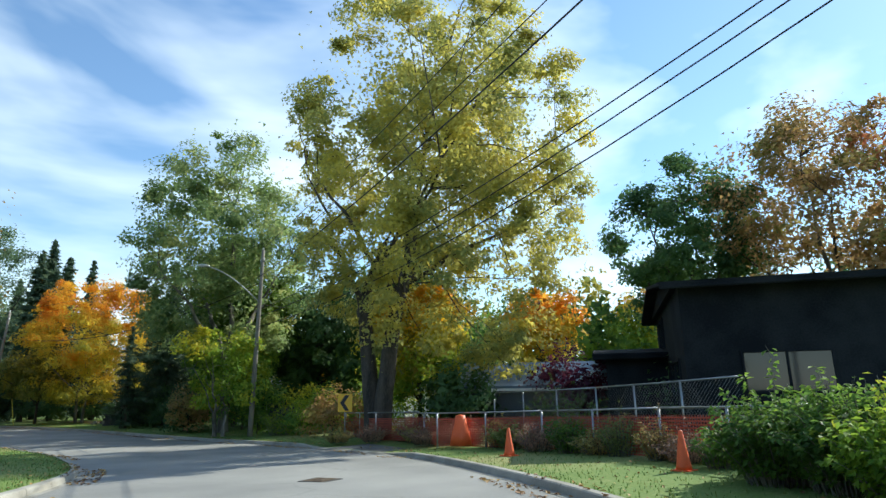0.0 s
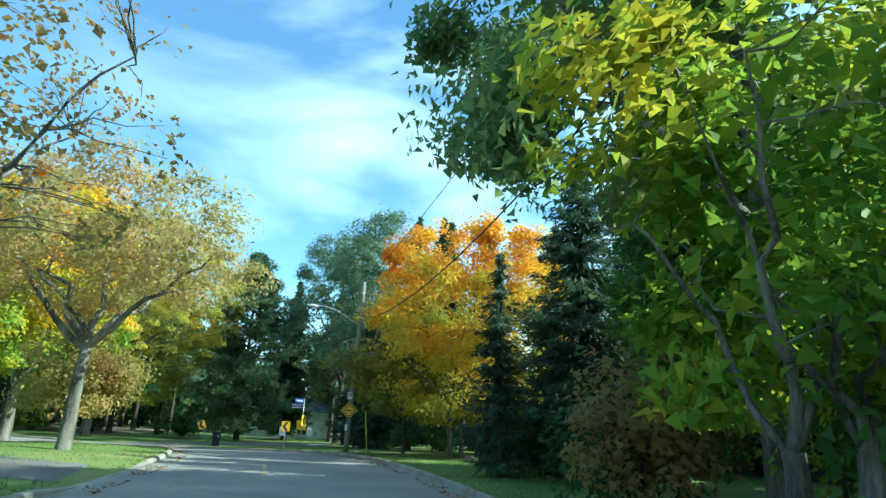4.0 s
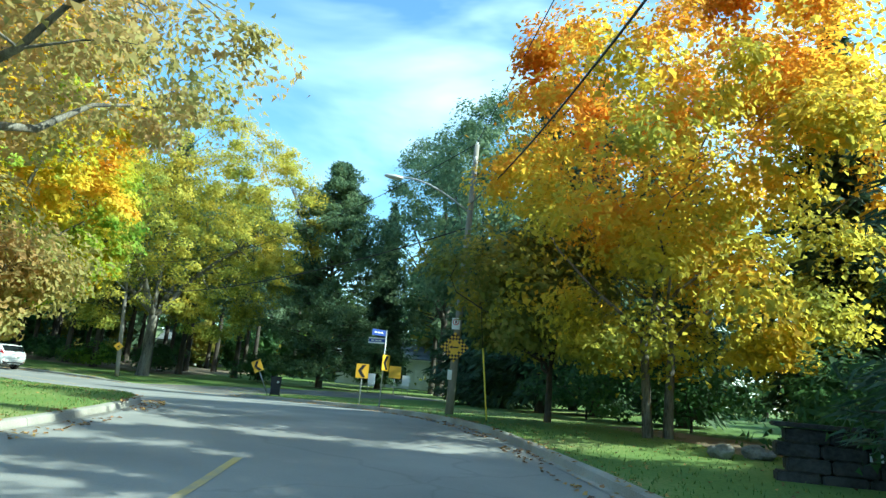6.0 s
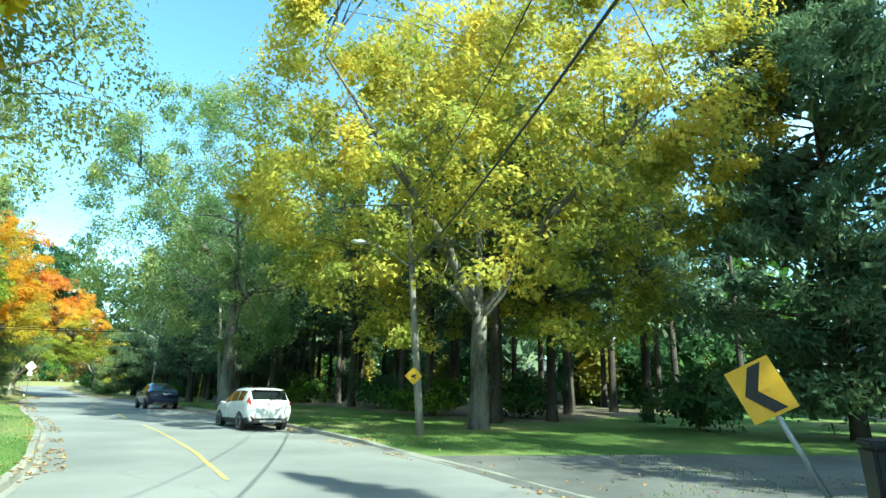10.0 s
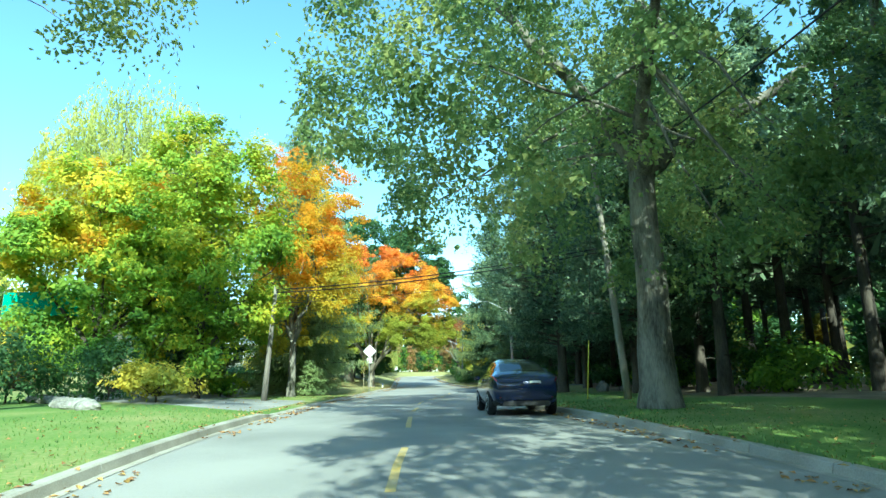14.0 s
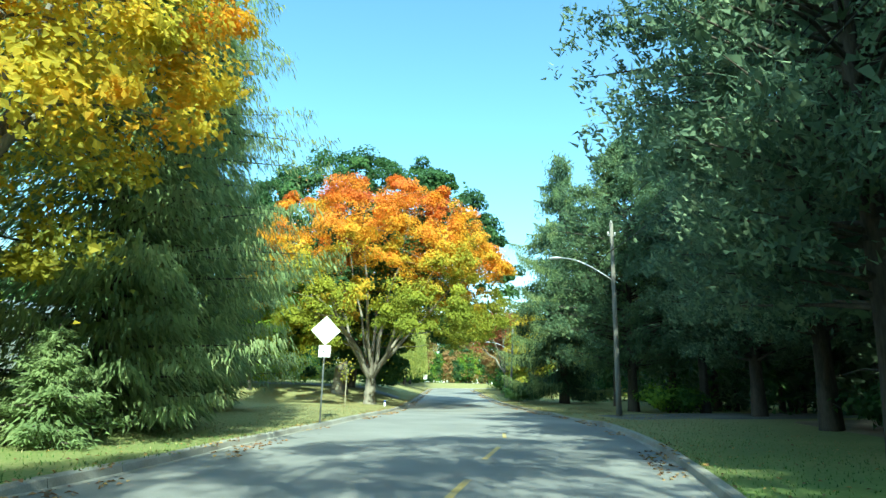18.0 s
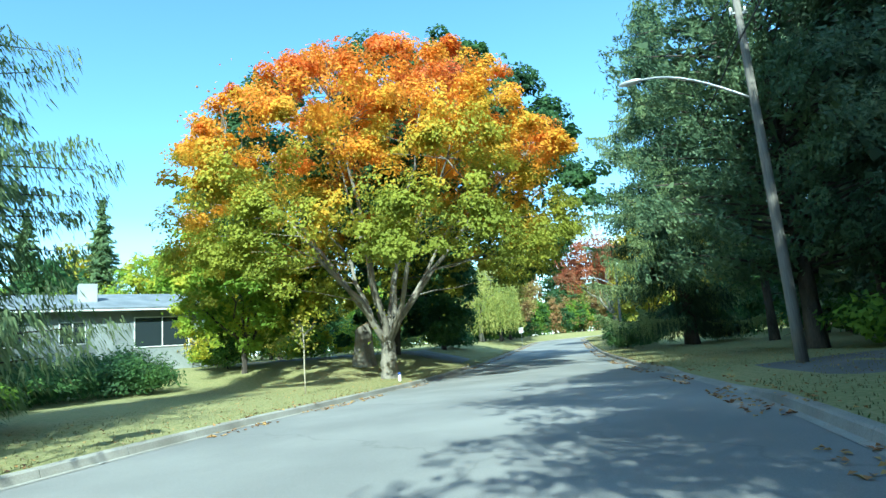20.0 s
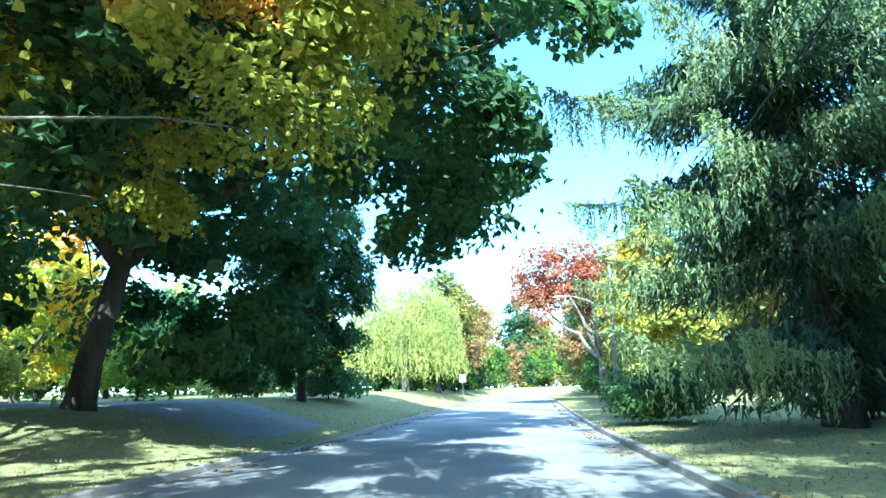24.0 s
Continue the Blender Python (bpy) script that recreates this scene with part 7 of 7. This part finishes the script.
for k in range(7):
    part("slot", box(0.05, 0.5, 0.012, -0.25 + 0.083 * k, 0, 0.003, 0.003), surface("rust_iron", (0.10, 0.07, 0.05), (0.2, 0.15, 0.1), 5, 0.8) if k == 0 else bpy.data.materials["rust_iron"], dr)
net_ = thing("court_screen", "green windscreen on a court fence behind the hedge", "screen", (-71.5, 33.5, gz(-71.5, 33.5)), "", 72)
part("screen", box(4.2, 0.03, 1.3, 0, 0, 4.1, 0.01), screen_green, net_)
for s in (-2.1, 0, 2.1):
    part("post", rod([(s, 0.03, -0.2), (s, 0.03, 2.5), (s, 0.03, 5.5)], 0.035, 8), steel, net_)


# ---- houses ----
def house(name, label, x, y, turn, w, d, h, wall, roof, pitch=0.35, eave=0.5, windows=(), door=None, chimney=None):
    """A gabled house; windows are (side, place, sill, width, height) on the front (-y) or the ends."""
    ob = thing(name, label, "house", (x, y, gz(x, y) - 0.1), "", turn)
    rz = h + d / 2 * pitch
    t = 0.2
    bm = box(w, d, h, 0, 0, 0, 0)
    part("wall", bm, wall, ob)
    for s in (-1, 1):
        part("gable", plate([(-d / 2, h), (d / 2, h), (0, rz)], t, pose(s * (w / 2 - (0 if s < 0 else 0)), 0, 0, 0, 0, 90) @ pose(0, 0 if s < 0 else 0, 0)), wall, ob)
    rim = wall_deep_shade if wall == wall_deep_shade else trim_white
    L = math.hypot(d / 2 + eave, (d / 2 + eave) * pitch)
    for s in (-1, 1):
        sl = box(w + 2 * eave, L, 0.12, 0, -L / 2, 0, 0.02)
        part("roof", moved(sl, pose(0, 0, rz + 0.05, 0, 0, 0 if s < 0 else 180) @ pose(0, 0, 0, math.degrees(math.atan(pitch)), 0, 0)), roof, ob)
        part("gutter", box(w + 2 * eave, 0.12, 0.12, 0, s * (d / 2 + eave), h - eave * pitch - 0.06, 0.03), rim, ob)
    for side, px, sill, ww, hh in windows:
        m = {"front": pose(px, -d / 2 - 0.01, 0), "left": pose(-w / 2 - 0.01, px, 0, 0, 0, -90), "right": pose(w / 2 + 0.01, px, 0, 0, 0, 90)}[side]
        wn_ = part("window", moved(box(ww, 0.06, hh, 0, 0.02, sill, 0), m), window_glass, ob)
        for a in (-ww / 2, 0, ww / 2):
            part("frame", moved(box(0.07, 0.1, hh + 0.1, a, 0, sill - 0.05, 0.01), m), rim, wn_)
        for a in (sill - 0.06, sill + hh):
            part("frame", moved(box(ww + 0.1, 0.1, 0.07, 0, 0, a, 0.01), m), rim, wn_)
    if door is not None:
        part("door", box(0.95, 0.08, 2.05, door, -d / 2 - 0.02, 0.1, 0.02), trim_white, ob)
    if chimney:
        part("chimney", box(1.1, 0.7, rz + 0.5, chimney[0], chimney[1], 0, 0.03), wall_grey, ob)
    return ob


house("bungalow", "low grey bungalow, wall colour darkened for shade, with a pale shingle roof and chimney", -119.0, 33.5, faces(-119, 33.5, -84, 62), 14, 8.5, 4.2, wall_shade, roof_slate, 0.30, 0.7,
      [("front", -5.0, 2.0, 1.8, 1.3), ("front", 3.6, 1.6, 3.4, 1.9), ("front", -1.6, 2.0, 1.4, 1.3)], None, (-0.6, -2.6))
house("dark_house", "large house behind the fence, near-black colour standing for its shade", 17.0, -27.0, -56, 16, 9, 4.6, wall_deep_shade, wall_deep_shade, 0.14, 0.6, [("front", -5.2, 1.4, 2.4, 1.1), ("front", 3.4, 3.2, 2.4, 1.2), ("left", -1.8, 0.5, 2.8, 1.9), ("left", 2.2, 3.2, 1.8, 1.1)])
house("dark_wing", "low wing of the house, near-black colour standing for its shade", 15.6, -18.8, -56, 5.5, 5.0, 3.0, wall_deep_shade, wall_deep_shade, 0.12, 0.5)
house("low_shed", "low shed with a blue-grey roof behind the fence", 14.8, -12.8, -48, 7.4, 6.0, 2.1, wall_slate, roof_blue, 0.34, 0.5)
house("white_house", "white house beyond the sunlit lawn", -15.0, 84.0, 10, 14, 8, 3.4, wall_white, roof_grey, 0.4, 0.6, [("front", -4.5, 0.8, 1.6, 1.5), ("front", 0.0, 0.8, 1.6, 1.5), ("front", 4.5, 0.8, 1.6, 1.5)], 2.2)
house("white_garage", "small white garage among the trees", 14.2, -1.4, -70, 2.6, 3.0, 2.2, wall_white, roof_pale, 0.35, 0.4)
house("garden_house", "grey house glimpsed behind the spruces", 18.5, 22.0, -80, 10, 8, 3.2, wall_slate, roof_grey, 0.35, 0.5, [("front", -2.5, 0.9, 1.6, 1.3), ("front", 2.0, 0.9, 1.6, 1.3)])
house("garden_house", "grey house glimpsed behind the pine wood", -52.0, 95.0, 0, 14, 8, 3.2, wall_grey, roof_grey, 0.35, 0.5, [("front", -3.5, 0.9, 1.8, 1.3), ("front", 2.5, 0.9, 1.8, 1.3)])

# ---- road paint, kerbs, leaves and grass ----
for n0, n1 in ((0, len(way) - 1),):
    seg = [k for k in range(n0, n1) if -82 < way[k, 0] < -22 or (way[k, 1] < 20 and way[k, 1] > 16)]
    cl = thing("centre_line", "worn yellow centre line on the road", "road marking", (0, 0, 0))
    cl["kind"] = "structure"
    for k in seg:
        if way[k, 0] < -36 and k % 4 > 1:
            continue
        a, b = way[k], way[k + 1]
        da, db = float(centre_off(a[0])), float(centre_off(b[0]))
        vs = [(p[0] + right[i, 0] * s, p[1] + right[i, 1] * s, p[2] + 0.006) for p, i, s in ((a, k, da - 0.06), (a, k, da + 0.06), (b, k + 1, db + 0.06), (b, k + 1, db - 0.06))]
        part("dash", raw_mesh("dash", vs, [(0, 1, 2, 3)], yellow_paint), None, cl)


def kerb(side):
    """Kerb stones with their gutter, one object a stone near the camera's way; lowered where a drive crosses."""
    e, sg = (edge_l, -1) if side == "l" else (edge_r, 1)
    ob = thing("kerb", "pale concrete kerb and gutter along the road", "kerb", (0, 0, 0))
    ob["kind"] = "structure"
    rest = []
    for k in range(len(way) - 1):
        mid = (way[k, :2] + right[k] * e[k] + way[k + 1, :2] + right[k + 1] * e[k + 1]) / 2
        ring = []
        for i, f in ((k, 0.006), (k + 1, -0.006)):
            hh = kerb_height(side, *(way[i, :2] + right[i] * e[i]), 0.145, 0.03)
            prof = [(-0.14, 0.008), (0.0, 0.012), (0.03, max(hh - 0.02, 0.016)), (0.06, hh), (0.19, hh + 0.005), (0.19, -0.15)]
            for u, z in prof:
                q = way[i, :2] + right[i] * (e[i] + sg * u) + tang[i] * f
                ring.append((q[0], q[1], way[i, 2] + z))
        m = len(prof)
        fs = [(j, j + 1, m + j + 1, m + j) for j in range(m - 1)] + [(5, 2, 1, 0), (5, 4, 3, 2), (6, 7, 8, 11), (8, 9, 10, 11)]
        if -135 < way[k, 0] and way[k, 1] > -50:
            part("kerb_stone", raw_mesh("kerb_stone", ring, fs, concrete), None, ob)
        else:
            rest.append((np.array(ring), np.array(fs)))
    tagged(part("far_kerb", raw_mesh("far_kerb", *joined(rest), concrete), None, ob), kind="stuff")


kerb("l")
kerb("r")


def scatter(name, label, category, n, lo, hi, mat, size, width, seed, upright, dry=False, clump=0.0):
    """Leaves or blades strewn beside the road between two distances from its edges."""
    rng = np.random.default_rng(seed)
    k = rng.integers(8, len(way) - 40, n)
    sd = rng.choice([-1, 1], n)
    u = lo + (hi - lo) * rng.uniform(0, 1, n) ** 1.5
    ed = np.where(sd > 0, edge_r[k], -edge_l[k])
    f = rng.uniform(0, 1, n)[:, None]
    kk = np.minimum(k + 1, len(way) - 1)
    c = way[k] * (1 - f) + way[kk] * f
    o = (ed + u) * sd
    p = np.stack([c[:, 0] + right[k, 0] * o, c[:, 1] + right[k, 1] * o], 1)
    if clump:
        keep = np.array([noise.noise(Vector((a * 0.35, b * 0.35, 5.0))) > -clump for a, b in p])
        p, u, c, sd = p[keep], u[keep], c[keep], sd[keep]
    inside = np.zeros(len(p), bool)
    for side in GAPS.values():
        for a, b, cc, d in side:
            inside |= np.hypot(p[:, 0] - (a + cc) / 2, p[:, 1] - (b + d) / 2) < math.hypot(a - cc, b - d) / 2
    if upright:
        p, u, c, sd = p[~inside], u[~inside], c[~inside], sd[~inside]
    if upright:
        wet = (p[:, 0] > -70 - 16 * rng.uniform(0, 1, len(p))) != dry
        p, u, c, sd = p[wet], u[wet], c[wet], sd[wet]
    z = c[:, 2] + np.where(u < 0, 0.012, 0.14 + np.maximum(u, 0) * 0.02 + 0.012 + bank(p[:, 0], np.where(sd < 0, -1, 1) * (HALF + u)))
    z += size * 0.35 if upright else 0.0
    pts = np.column_stack([p, z])
    w = rng.normal(size=pts.shape) * ([0.35, 0.35, 0.0] if upright else [1, 1, 0.18]) + ([0, 0, 1.0] if upright else [0, 0, 0])
    flat = None if upright else np.tile([0.0, 0.0, 1.0], (len(pts), 1)) + rng.normal(0, 0.2, pts.shape)
    tagged(part(name, raw_mesh(name, *blades(pts, w, size, width, rng, flat, tri=upright), mat), None), label, category, kind="stuff")


scatter("fallen_leaves", "brown and gold fallen leaves along the kerb", "leaves", 14000, -0.6, 0.35, litter, 0.10, 0.075, 91, False, clump=0.05)
scatter("fallen_leaves", "brown and gold leaves strewn on the verge", "leaves", 6500, 0.2, 5.2, litter, 0.075, 0.06, 92, False)
scatter("grass", "short uneven lawn grass on the verge", "grass", 110000, 0.2, 5.3, blade_green, 0.05, 0.02, 93, True)
scatter("grass", "dry tan lawn grass beyond the pines", "grass", 90000, 0.2, 5.3, blade_dry, 0.05, 0.02, 94, True, True)
